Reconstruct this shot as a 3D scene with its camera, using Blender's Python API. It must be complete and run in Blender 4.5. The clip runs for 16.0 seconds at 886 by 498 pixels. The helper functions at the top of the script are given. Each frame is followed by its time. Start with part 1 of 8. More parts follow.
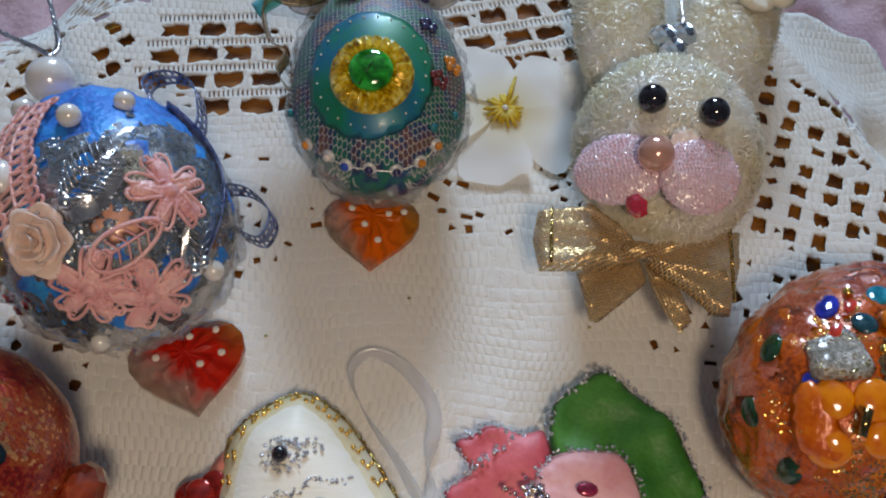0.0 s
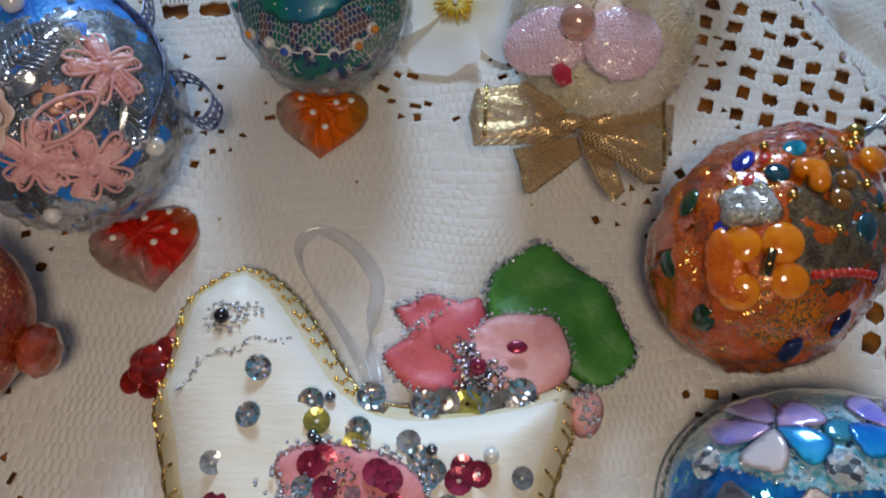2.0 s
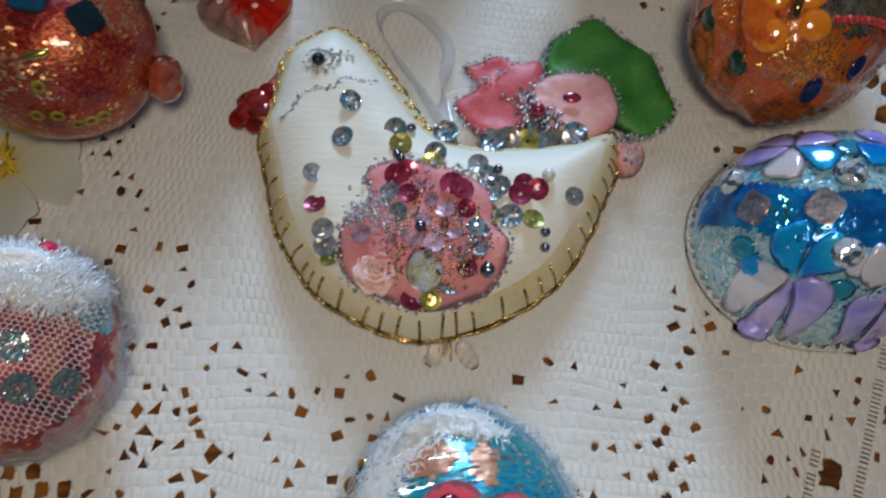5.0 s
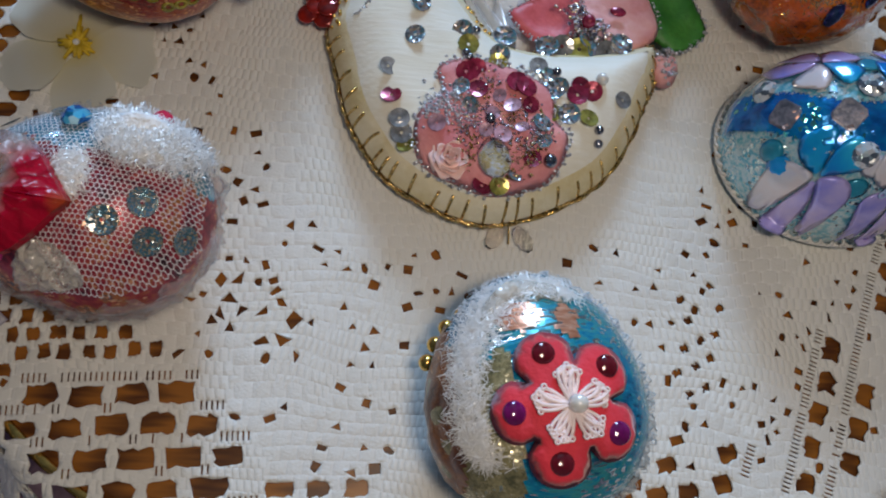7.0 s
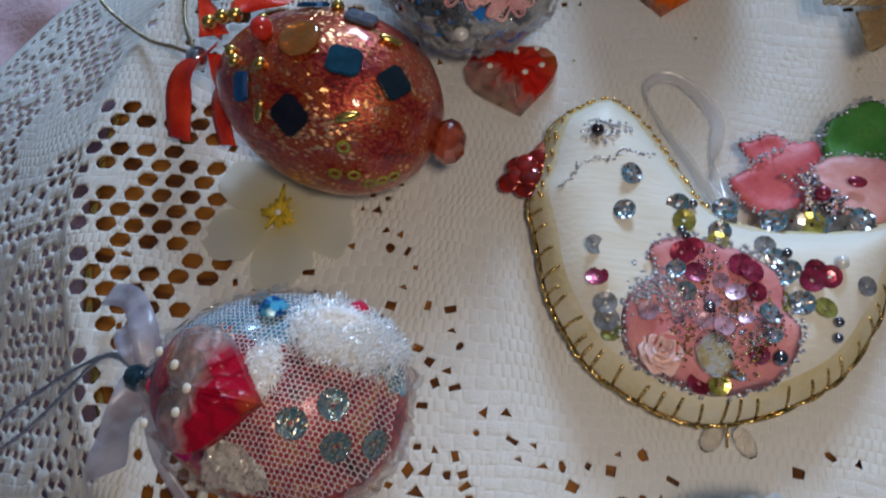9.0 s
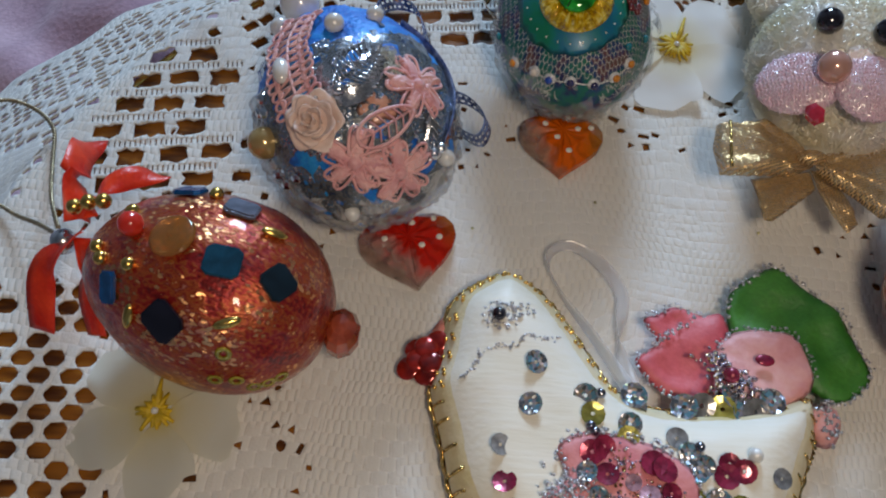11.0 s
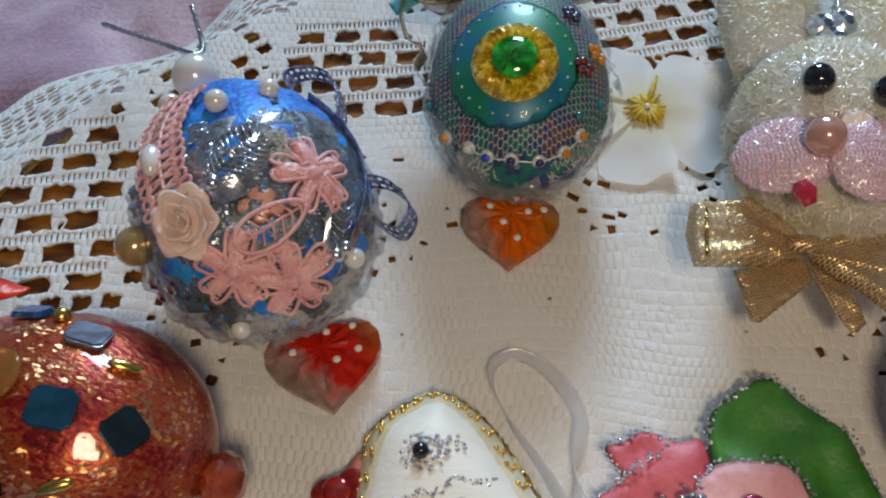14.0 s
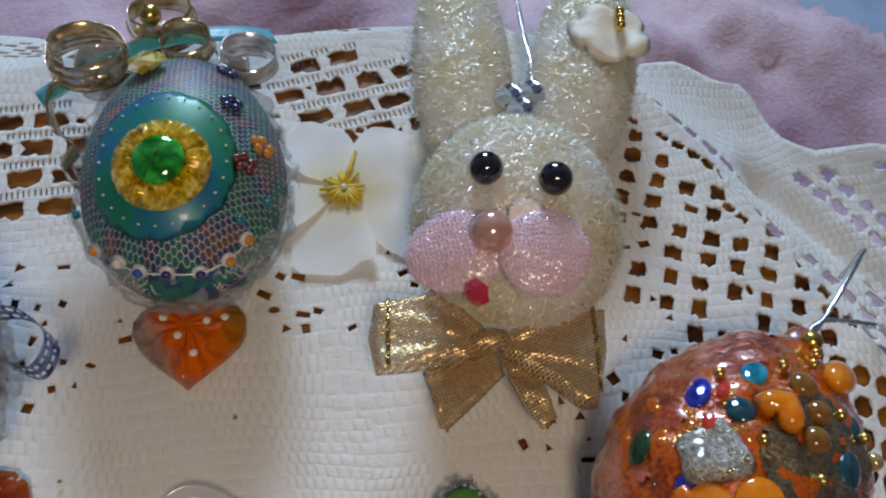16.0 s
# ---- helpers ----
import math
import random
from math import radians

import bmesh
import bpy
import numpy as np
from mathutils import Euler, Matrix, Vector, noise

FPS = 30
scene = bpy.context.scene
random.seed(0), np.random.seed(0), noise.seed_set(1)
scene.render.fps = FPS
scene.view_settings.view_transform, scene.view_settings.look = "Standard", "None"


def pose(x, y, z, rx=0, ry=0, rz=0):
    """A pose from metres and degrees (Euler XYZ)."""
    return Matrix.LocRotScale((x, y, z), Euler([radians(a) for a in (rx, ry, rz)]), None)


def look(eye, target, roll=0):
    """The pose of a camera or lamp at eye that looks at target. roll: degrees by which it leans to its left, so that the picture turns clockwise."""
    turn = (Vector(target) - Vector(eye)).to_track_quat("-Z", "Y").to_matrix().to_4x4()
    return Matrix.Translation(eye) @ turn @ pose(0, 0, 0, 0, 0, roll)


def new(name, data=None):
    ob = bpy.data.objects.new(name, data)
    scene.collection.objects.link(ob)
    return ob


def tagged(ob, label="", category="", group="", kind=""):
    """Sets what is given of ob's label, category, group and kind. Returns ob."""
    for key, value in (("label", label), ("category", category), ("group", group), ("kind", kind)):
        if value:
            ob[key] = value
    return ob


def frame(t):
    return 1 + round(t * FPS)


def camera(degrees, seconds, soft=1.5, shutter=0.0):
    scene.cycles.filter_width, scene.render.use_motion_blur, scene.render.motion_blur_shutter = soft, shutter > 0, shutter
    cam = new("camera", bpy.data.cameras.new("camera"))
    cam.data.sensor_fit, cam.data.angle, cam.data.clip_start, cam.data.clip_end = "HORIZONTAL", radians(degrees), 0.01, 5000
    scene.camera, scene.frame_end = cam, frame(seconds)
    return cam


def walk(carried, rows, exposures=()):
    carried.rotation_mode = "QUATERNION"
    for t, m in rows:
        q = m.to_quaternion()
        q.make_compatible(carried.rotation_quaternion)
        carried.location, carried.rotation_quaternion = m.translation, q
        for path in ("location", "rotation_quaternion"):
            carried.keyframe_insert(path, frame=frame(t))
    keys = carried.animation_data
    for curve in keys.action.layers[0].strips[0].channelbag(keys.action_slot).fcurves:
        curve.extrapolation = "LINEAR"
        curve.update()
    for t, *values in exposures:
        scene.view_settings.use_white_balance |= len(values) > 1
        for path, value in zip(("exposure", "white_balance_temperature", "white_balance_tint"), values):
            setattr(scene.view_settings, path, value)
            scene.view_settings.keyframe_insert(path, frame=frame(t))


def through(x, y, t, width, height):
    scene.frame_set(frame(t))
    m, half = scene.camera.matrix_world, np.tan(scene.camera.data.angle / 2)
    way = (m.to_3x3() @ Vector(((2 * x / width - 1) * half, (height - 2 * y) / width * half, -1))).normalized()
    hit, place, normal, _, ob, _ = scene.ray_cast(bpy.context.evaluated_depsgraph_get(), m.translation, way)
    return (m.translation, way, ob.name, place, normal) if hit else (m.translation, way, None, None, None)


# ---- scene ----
cam = camera(54.17, 16.0, soft=2.0, shutter=0.3)
PATH = [
    (0.0, pose(0.0143, -0.0703, 0.2330, 28.63, -4.96, -0.04)),
    (0.5, pose(0.0166, -0.0753, 0.2311, 27.88, -5.14, -0.54)),
    (1.0, pose(0.0238, -0.0830, 0.2302, 27.59, -4.27, -0.61)),
    (1.5, pose(0.0330, -0.0900, 0.2305, 26.98, -3.10, -0.49)),
    (2.0, pose(0.0446, -0.0978, 0.2312, 26.51, -1.51, -0.09)),
    (2.5, pose(0.0622, -0.1056, 0.2318, 26.08, 1.12, 0.97)),
    (3.0, pose(0.0724, -0.1144, 0.2325, 25.73, 1.98, 1.35)),
    (3.5, pose(0.0727, -0.1231, 0.2347, 24.99, 1.16, 1.17)),
    (4.0, pose(0.0622, -0.1347, 0.2368, 24.27, -0.47, 0.92)),
    (4.5, pose(0.0490, -0.1470, 0.2390, 23.04, -0.63, 1.46)),
    (5.0, pose(0.0327, -0.1612, 0.2427, 21.71, -0.88, 2.23)),
    (5.2, pose(0.0255, -0.1662, 0.2447, 20.93, -1.19, 2.28)),
    (7.3, pose(-0.0246, -0.1892, 0.2561, 18.34, -7.50, 2.45)),
    (7.5, pose(-0.0328, -0.1847, 0.2544, 18.30, -7.66, 2.84)),
    (8.0, pose(-0.0360, -0.1756, 0.2517, 19.37, -4.25, 4.89)),
    (8.5, pose(-0.0280, -0.1691, 0.2474, 22.22, 0.74, 7.30)),
    (9.0, pose(-0.0215, -0.1571, 0.2459, 24.43, 3.11, 8.14)),
    (9.5, pose(-0.0192, -0.1457, 0.2453, 26.48, 2.56, 7.48)),
    (10.0, pose(-0.0204, -0.1369, 0.2442, 28.32, 1.11, 6.42)),
    (10.2, pose(-0.0220, -0.1337, 0.2433, 28.98, 0.32, 5.82)),
    (12.3, pose(-0.0152, -0.0919, 0.2514, 29.02, -1.80, 2.92)),
    (12.5, pose(-0.0118, -0.0890, 0.2508, 28.94, -1.36, 3.04)),
    (13.0, pose(-0.0056, -0.0857, 0.2406, 29.65, -0.52, 3.23)),
    (13.5, pose(-0.0046, -0.0845, 0.2251, 31.14, -0.54, 3.20)),
    (14.0, pose(0.0047, -0.0793, 0.2152, 32.11, 0.77, 3.61)),
    (14.5, pose(0.0250, -0.0682, 0.2135, 31.84, 1.49, 2.96)),
    (15.0, pose(0.0382, -0.0560, 0.2145, 31.50, -0.35, 0.13)),
    (15.5, pose(0.0414, -0.0484, 0.2131, 32.41, -3.63, -3.28)),
    (16.0, pose(0.0457, -0.0486, 0.2118, 33.51, -5.97, -6.29)),
]
walk(cam, PATH, [(0, 0.03, 7120, 17), (1.5, -0.03, 6900, 16), (3, -0.10, 6250, 13), (5, -0.14, 6300, 11), (7.5, -0.21, 6300, 14), (9, -0.20, 6300, 15), (10, -0.15, 6620, 14), (12.5, 0.05, 6780, 16), (13.5, 0.11, 7000, 14), (14.5, 0.08, 7100, 15), (16, -0.03, 6920, 17)])

# ---- world and light: a dim room, a cool window ahead, a small warm lamp close above ----
world = bpy.data.worlds.new("room_air")
world.use_nodes = True
world.node_tree.nodes["Background"].inputs[0].default_value = (0.80, 0.86, 1.0, 1)
world.node_tree.nodes["Background"].inputs[1].default_value = 0.012
scene.world = world


def area_lamp(name, m, watts, colour, width, height):
    data = bpy.data.lights.new(name, "AREA")
    data.shape, data.size, data.size_y = "RECTANGLE", width, height
    data.energy, data.color = watts, colour
    ob = new(name, data)
    ob.matrix_world = m
    return ob


area_lamp("window_light", look((0.10, 3.22, 1.56), (0.02, 0.0, 0.0)), 120, (0.50, 0.73, 1.0), 0.85, 0.85)
area_lamp("lamp_light", look((0.05, -0.20, 0.41), (0.04, -0.10, 0.0)), 0.76, (1.0, 0.84, 0.64), 0.07, 0.07)

# ---- small library: lengths below are centimetres, turned into metres when a mesh is made ----
CM = 0.01
RNG = random.Random(7)


def smooth(me):
    me.polygons.foreach_set("use_smooth", [True] * len(me.polygons))


def finish(name, bm, material, flat=False):
    bmesh.ops.scale(bm, vec=(CM, CM, CM), verts=bm.verts)
    me = bpy.data.meshes.new(name)
    bm.to_mesh(me)
    bm.free()
    if not flat:
        smooth(me)
    for m in material if isinstance(material, (list, tuple)) else (material,):
        me.materials.append(m)
    return me


def part(name, bm, material, parent, label="", m=None, flat=False):
    """A bmesh, or a mesh that is shared, as one mesh object under a thing or a part."""
    me = finish(name, bm, material, flat) if isinstance(bm, bmesh.types.BMesh) else bm
    ob = new(name, me)
    ob.parent = parent
    if m is not None:
        ob.matrix_basis = m
    return tagged(ob, label)


def thing(name, x, y, yaw, label, category, z=0.0, group=""):
    ob = new(name)
    ob.empty_display_size = 0.01
    ob.matrix_basis = pose(x * CM, y * CM, z * CM, 0, 0, yaw)
    return tagged(ob, label, category, group)


def solo(name, bm, material, label, category, kind="", flat=False, group=""):
    ob = new(name, finish(name, bm, material, flat))
    return tagged(ob, label, category, group, kind)


def at(p, n=(0, 0, 1), spin=0.0, s=1.0):
    """A pose in centimetres at p, with its z along n."""
    q = Vector(n).to_track_quat("Z", "Y").to_matrix().to_4x4()
    return Matrix.Translation(Vector(p) * CM) @ q @ Matrix.Rotation(radians(spin), 4, "Z") @ Matrix.Scale(s, 4)


class Egg:
    """An egg shape: long axis x (narrow end at +x), half axes L, W, H, middle at height c."""

    def __init__(self, L, W, H, c=None, k=0.12):
        self.L, self.W, self.H, self.c, self.k = L, W, H, H if c is None else c, k

    def waist(self, u):
        return math.sqrt(max(0.0, 1 - u * u)) * (1 - self.k * u)

    def top(self, x, y, lift=0.0):
        """The place on the upper surface over (x, y) and its normal."""
        def z(a, b):
            s = self.waist(max(-0.999, min(0.999, a / self.L)))
            q = b / (self.W * s + 1e-9)
            return self.H * s * math.sqrt(max(0.0, 1 - q * q))
        e = 0.02
        n = Vector((z(x - e, y) - z(x + e, y), z(x, y - e) - z(x, y + e), 2 * e)).normalized()
        return Vector((x, y, self.c + z(x, y))) + n * lift, n

    def spot(self, th, ph, lift=0.0):
        """A place by angles: th along the axis from the narrow end, ph round it from the top."""
        u, s = math.cos(th), math.sin(th) * (1 - self.k * math.cos(th))
        p = Vector((self.L * u, self.W * s * math.sin(ph), self.H * s * math.cos(ph)))
        n = Vector((u / self.L, math.sin(th) * math.sin(ph) / self.W, math.sin(th) * math.cos(ph) / self.H)).normalized()
        return Vector((0, 0, self.c)) + p + n * lift, n

    def mesh(self, rows=40, cols=64, lift=0.0, rough=0.0, seed=0.0, keep=None):
        bm = bmesh.new()
        rings = []
        for i in range(1, rows):
            ring = []
            for j in range(cols):
                p, n = self.spot(math.pi * i / rows, 2 * math.pi * j / cols, lift)
                if rough:
                    p = p + n * rough * noise.noise(p * 1.7 + Vector((seed, 0, 0))) + n * rough * 0.5 * noise.noise(p * 5 + Vector((0, seed, 0)))
                ring.append(bm.verts.new(p))
            rings.append(ring)
        for a, b in zip(rings, rings[1:]):
            for j in range(cols):
                q = (a[j], a[(j + 1) % cols], b[(j + 1) % cols], b[j])
                if keep is None or keep(sum((v.co for v in q), Vector()) / 4):
                    bm.faces.new(q)
        for ring, th, rev in ((rings[0], 0.0, True), (rings[-1], math.pi, False)):
            tip = bm.verts.new(self.spot(th, 0, lift)[0])
            for j in range(cols):
                q = (ring[j], ring[(j + 1) % cols], tip)
                if keep is None or keep(tip.co):
                    bm.faces.new(tuple(reversed(q)) if rev else q)
        for v in [v for v in bm.verts if not v.link_faces]:
            bm.verts.remove(v)
        bmesh.ops.recalc_face_normals(bm, faces=bm.faces)
        return bm


def ball(r, seg=20, squash=(1, 1, 1)):
    bm = bmesh.new()
    bmesh.ops.create_uvsphere(bm, u_segments=seg, v_segments=seg // 2 + 2, radius=r)
    bmesh.ops.scale(bm, vec=squash, verts=bm.verts)
    return bm


def into(bm, other, m=None):
    """Joins a bmesh into another, moved by m (centimetres), and frees it."""
    if m is not None:
        bmesh.ops.transform(other, matrix=m, verts=other.verts)
    tmp = bpy.data.meshes.new("tmp")
    other.to_mesh(tmp)
    other.free()
    bm.from_mesh(tmp)
    bpy.data.meshes.remove(tmp)
    return bm


def tube(points, r, sides=8, closed=False, flat=1.0, taper=None):
    """A round or flattened cord along points."""
    bm = bmesh.new()
    pts = [Vector(p) for p in points]
    n = len(pts)
    rings = []
    for i, p in enumerate(pts):
        a = pts[(i - 1) % n] if closed or i else p
        b = pts[(i + 1) % n] if closed or i < n - 1 else p
        d = (b - a).normalized()
        side = d.cross(Vector((0, 0, 1)))
        side = side.normalized() if side.length > 1e-4 else Vector((1, 0, 0))
        up = side.cross(d)
        rr = r * (taper(i / max(1, n - 1)) if taper else 1)
        rings.append([bm.verts.new(p + rr * (math.cos(2 * math.pi * k / sides) * side + flat * math.sin(2 * math.pi * k / sides) * up)) for k in range(sides)])
    for i in range(n if closed else n - 1):
        a, b = rings[i], rings[(i + 1) % n]
        for k in range(sides):
            bm.faces.new((a[k], a[(k + 1) % sides], b[(k + 1) % sides], b[k]))
    if not closed:
        bm.faces.new(rings[0][::-1])
        bm.faces.new(rings[-1])
    bmesh.ops.recalc_face_normals(bm, faces=bm.faces)
    return bm


def spline(ctrl, n=40, closed=False):
    """Points along a Catmull-Rom curve through the given ones."""
    c = [Vector(p if len(p) == 3 else (*p, 0)) for p in ctrl]
    m = len(c)
    out = []
    spans = m if closed else m - 1
    for i in range(n if closed else n + 1):
        f = i / n * spans
        k = min(int(f), spans - 1)
        t = f - k
        p = [c[(k + o) % m] if closed else c[max(0, min(m - 1, k + o))] for o in (-1, 0, 1, 2)]
        out.append(0.5 * (2 * p[1] + (p[2] - p[0]) * t + (2 * p[0] - 5 * p[1] + 4 * p[2] - p[3]) * t * t + (3 * p[1] - p[0] - 3 * p[2] + p[3]) * t ** 3))
    return out


def inside(p, poly):
    x, y, hit = p[0], p[1], False
    for a, b in zip(poly, poly[1:] + poly[:1]):
        if (a[1] > y) != (b[1] > y) and x < (b[0] - a[0]) * (y - a[1]) / (b[1] - a[1]) + a[0]:
            hit = not hit
    return hit


def edge_gap(p, poly):
    best = 1e9
    q = Vector(p[:2])
    for a, b in zip(poly, poly[1:] + poly[:1]):
        a, b = Vector(a[:2]), Vector(b[:2])
        d = b - a
        t = max(0, min(1, (q - a).dot(d) / max(1e-9, d.length_squared)))
        best = min(best, (a + d * t - q).length)
    return best


def pillow(outline, height, step=0.25, power=0.5, base=0.0, ramp=1.2, bumps=0.0, sheet=False):
    """A stuffed form over an outline: rounded at the seam, full in the middle, flat below."""
    poly = [tuple(p[:2]) for p in outline]
    pts = [Vector(p) for p in poly]
    n = len(pts)
    xs, ys = [p[0] for p in poly], [p[1] for p in poly]
    x = min(xs)
    while x < max(xs):
        y = min(ys)
        while y < max(ys):
            q = (x + step * 0.3 * math.sin(37 * y), y + step * 0.3 * math.sin(41 * x))
            if inside(q, poly) and edge_gap(q, poly) > step * 0.45:
                pts.append(Vector(q))
            y += step
        x += step
    from mathutils.geometry import delaunay_2d_cdt
    v, e, f, *_ = delaunay_2d_cdt([Vector((p[0], p[1])) for p in pts], [(i, (i + 1) % n) for i in range(n)], [], 1, 1e-5)
    bm = bmesh.new()
    up, dn = [], []
    for p in v:
        g = min(1.0, edge_gap(p, poly) / ramp)
        z = height * (1 - (1 - g) ** 2) ** power
        if bumps:
            z += bumps * g * noise.noise(Vector((p[0], p[1], 3.0)) * 0.9)
        up.append(bm.verts.new((p[0], p[1], base + z)))
        dn.append(bm.verts.new((p[0], p[1], base - 0.15 * height * g)))
    for t in f:
        try:
            bm.faces.new([up[i] for i in t])
            if not sheet:
                bm.faces.new([dn[i] for i in reversed(t)])
        except ValueError:
            pass
    if sheet:
        for v in dn:
            bm.verts.remove(v)
        if sum(f.normal.z for f in bm.faces) < 0:
            bmesh.ops.reverse_faces(bm, faces=bm.faces)
        return bm
    bmesh.ops.remove_doubles(bm, verts=bm.verts, dist=1e-4)
    bmesh.ops.recalc_face_normals(bm, faces=bm.faces)
    return bm


def slab(outline, thick, base=0.0, bevel=0.0):
    """A flat piece cut along an outline."""
    bm = bmesh.new()
    f = bm.faces.new([bm.verts.new((p[0], p[1], base)) for p in outline])
    if f.normal.z < 0:
        f.normal_flip()
    r = bmesh.ops.extrude_face_region(bm, geom=[f])
    vs = [g for g in r["geom"] if isinstance(g, bmesh.types.BMVert)]
    bmesh.ops.translate(bm, vec=(0, 0, thick), verts=vs)
    bmesh.ops.recalc_face_normals(bm, faces=bm.faces)
    if bevel:
        top = [e for e in bm.edges if all(v.co.z > base + thick * 0.9 for v in e.verts) and len(e.link_faces) == 2 and abs(e.link_faces[0].normal.z - e.link_faces[1].normal.z) > 0.5]
        bmesh.ops.bevel(bm, geom=top, offset=bevel, segments=2, affect="EDGES")
    return bm


def ribbon(points, width, thick=0.03, tilt=None):
    """A strip of ribbon along points; tilt gives its side direction at a share of the way."""
    bm = bmesh.new()
    pts = [Vector(p) for p in points]
    rows = []
    for i, p in enumerate(pts):
        d = (pts[min(i + 1, len(pts) - 1)] - pts[max(i - 1, 0)]).normalized()
        side = tilt(i / (len(pts) - 1)) if tilt else d.cross(Vector((0, 0, 1)))
        side = Vector(side)
        side = (side - d * side.dot(d)).normalized() if side.length > 1e-6 else Vector((1, 0, 0))
        w = width(i / (len(pts) - 1)) if callable(width) else width
        nrm = side.cross(d)
        rows.append([bm.verts.new(p + side * w * 0.5 * s + nrm * thick * 0.5 * h) for s, h in ((-1, -1), (-0.33, -1), (0.33, -1), (1, -1), (1, 1), (0.33, 1), (-0.33, 1), (-1, 1))])
    for a, b in zip(rows, rows[1:]):
        for k in range(8):
            bm.faces.new((a[k], a[(k + 1) % 8], b[(k + 1) % 8], b[k]))
    bm.faces.new(rows[0][::-1])
    bm.faces.new(rows[-1])
    bmesh.ops.recalc_face_normals(bm, faces=bm.faces)
    return bm


# ---- materials ----
def nodes_of(name):
    m = bpy.data.materials.new(name)
    m.use_nodes = True
    t = m.node_tree
    return m, t, t.nodes["Principled BSDF"], t.nodes.new


def paint(name, colour, rough=0.5, metal=0.0, vary=0.12, scale=60, bump=0.15, fine=600, second=None, sheen=0.0, coat=0.0, spread=0.5, trans=0.0, sub=0.0, spec=0.5, rnd=0.0):
    """A surface with two scales of variation (per metre) and a fine relief. second: a colour that the large noise mixes in."""
    m, t, b, add = nodes_of(name)
    tex = add("ShaderNodeTexCoord")
    n1, n2 = add("ShaderNodeTexNoise"), add("ShaderNodeTexNoise")
    n1.inputs["Scale"].default_value, n2.inputs["Scale"].default_value = scale, fine
    n1.inputs["Detail"].default_value = 4
    for n in (n1, n2):
        t.links.new(tex.outputs["Object"], n.inputs["Vector"])
    ramp = add("ShaderNodeValToRGB")
    lo = tuple(c * (1 - vary) for c in colour)
    hi = second or tuple(min(1, c * (1 + vary)) for c in colour)
    ramp.color_ramp.elements[0].position, ramp.color_ramp.elements[1].position = 0.5 - spread / 4, 0.5 + spread / 4
    ramp.color_ramp.elements[0].color, ramp.color_ramp.elements[1].color = (*lo, 1), (*hi, 1)
    t.links.new(n1.outputs["Fac"], ramp.inputs[0])
    mix = add("ShaderNodeMix")
    mix.data_type, mix.blend_type = "RGBA", "OVERLAY"
    mix.inputs[0].default_value = min(1, vary * 1.5)
    t.links.new(ramp.outputs[0], mix.inputs[6])
    t.links.new(n2.outputs["Fac"], mix.inputs[7])
    out = mix.outputs[2]
    if rnd:
        info, hsv, mr = add("ShaderNodeObjectInfo"), add("ShaderNodeHueSaturation"), add("ShaderNodeMapRange")
        mr.inputs[3].default_value, mr.inputs[4].default_value = 1 - rnd, 1 + rnd
        t.links.new(info.outputs["Random"], mr.inputs[0])
        t.links.new(mr.outputs[0], hsv.inputs["Value"])
        t.links.new(out, hsv.inputs["Color"])
        out = hsv.outputs[0]
    t.links.new(out, b.inputs["Base Color"])
    b.inputs["Roughness"].default_value, b.inputs["Metallic"].default_value = rough, metal
    b.inputs["Sheen Weight"].default_value = sheen
    b.inputs["Coat Weight"].default_value, b.inputs["Coat Roughness"].default_value = coat, 0.06
    b.inputs["Transmission Weight"].default_value = trans
    b.inputs["Specular IOR Level"].default_value = spec
    if sub:
        b.inputs["Subsurface Weight"].default_value = sub
        b.inputs["Subsurface Radius"].default_value = (0.004, 0.003, 0.002)
    if bump:
        bp = add("ShaderNodeBump")
        bp.inputs["Strength"].default_value, bp.inputs["Distance"].default_value = bump, 0.0008
        t.links.new(n2.outputs["Fac"], bp.inputs["Height"])
        t.links.new(bp.outputs[0], b.inputs["Normal"])
    return m


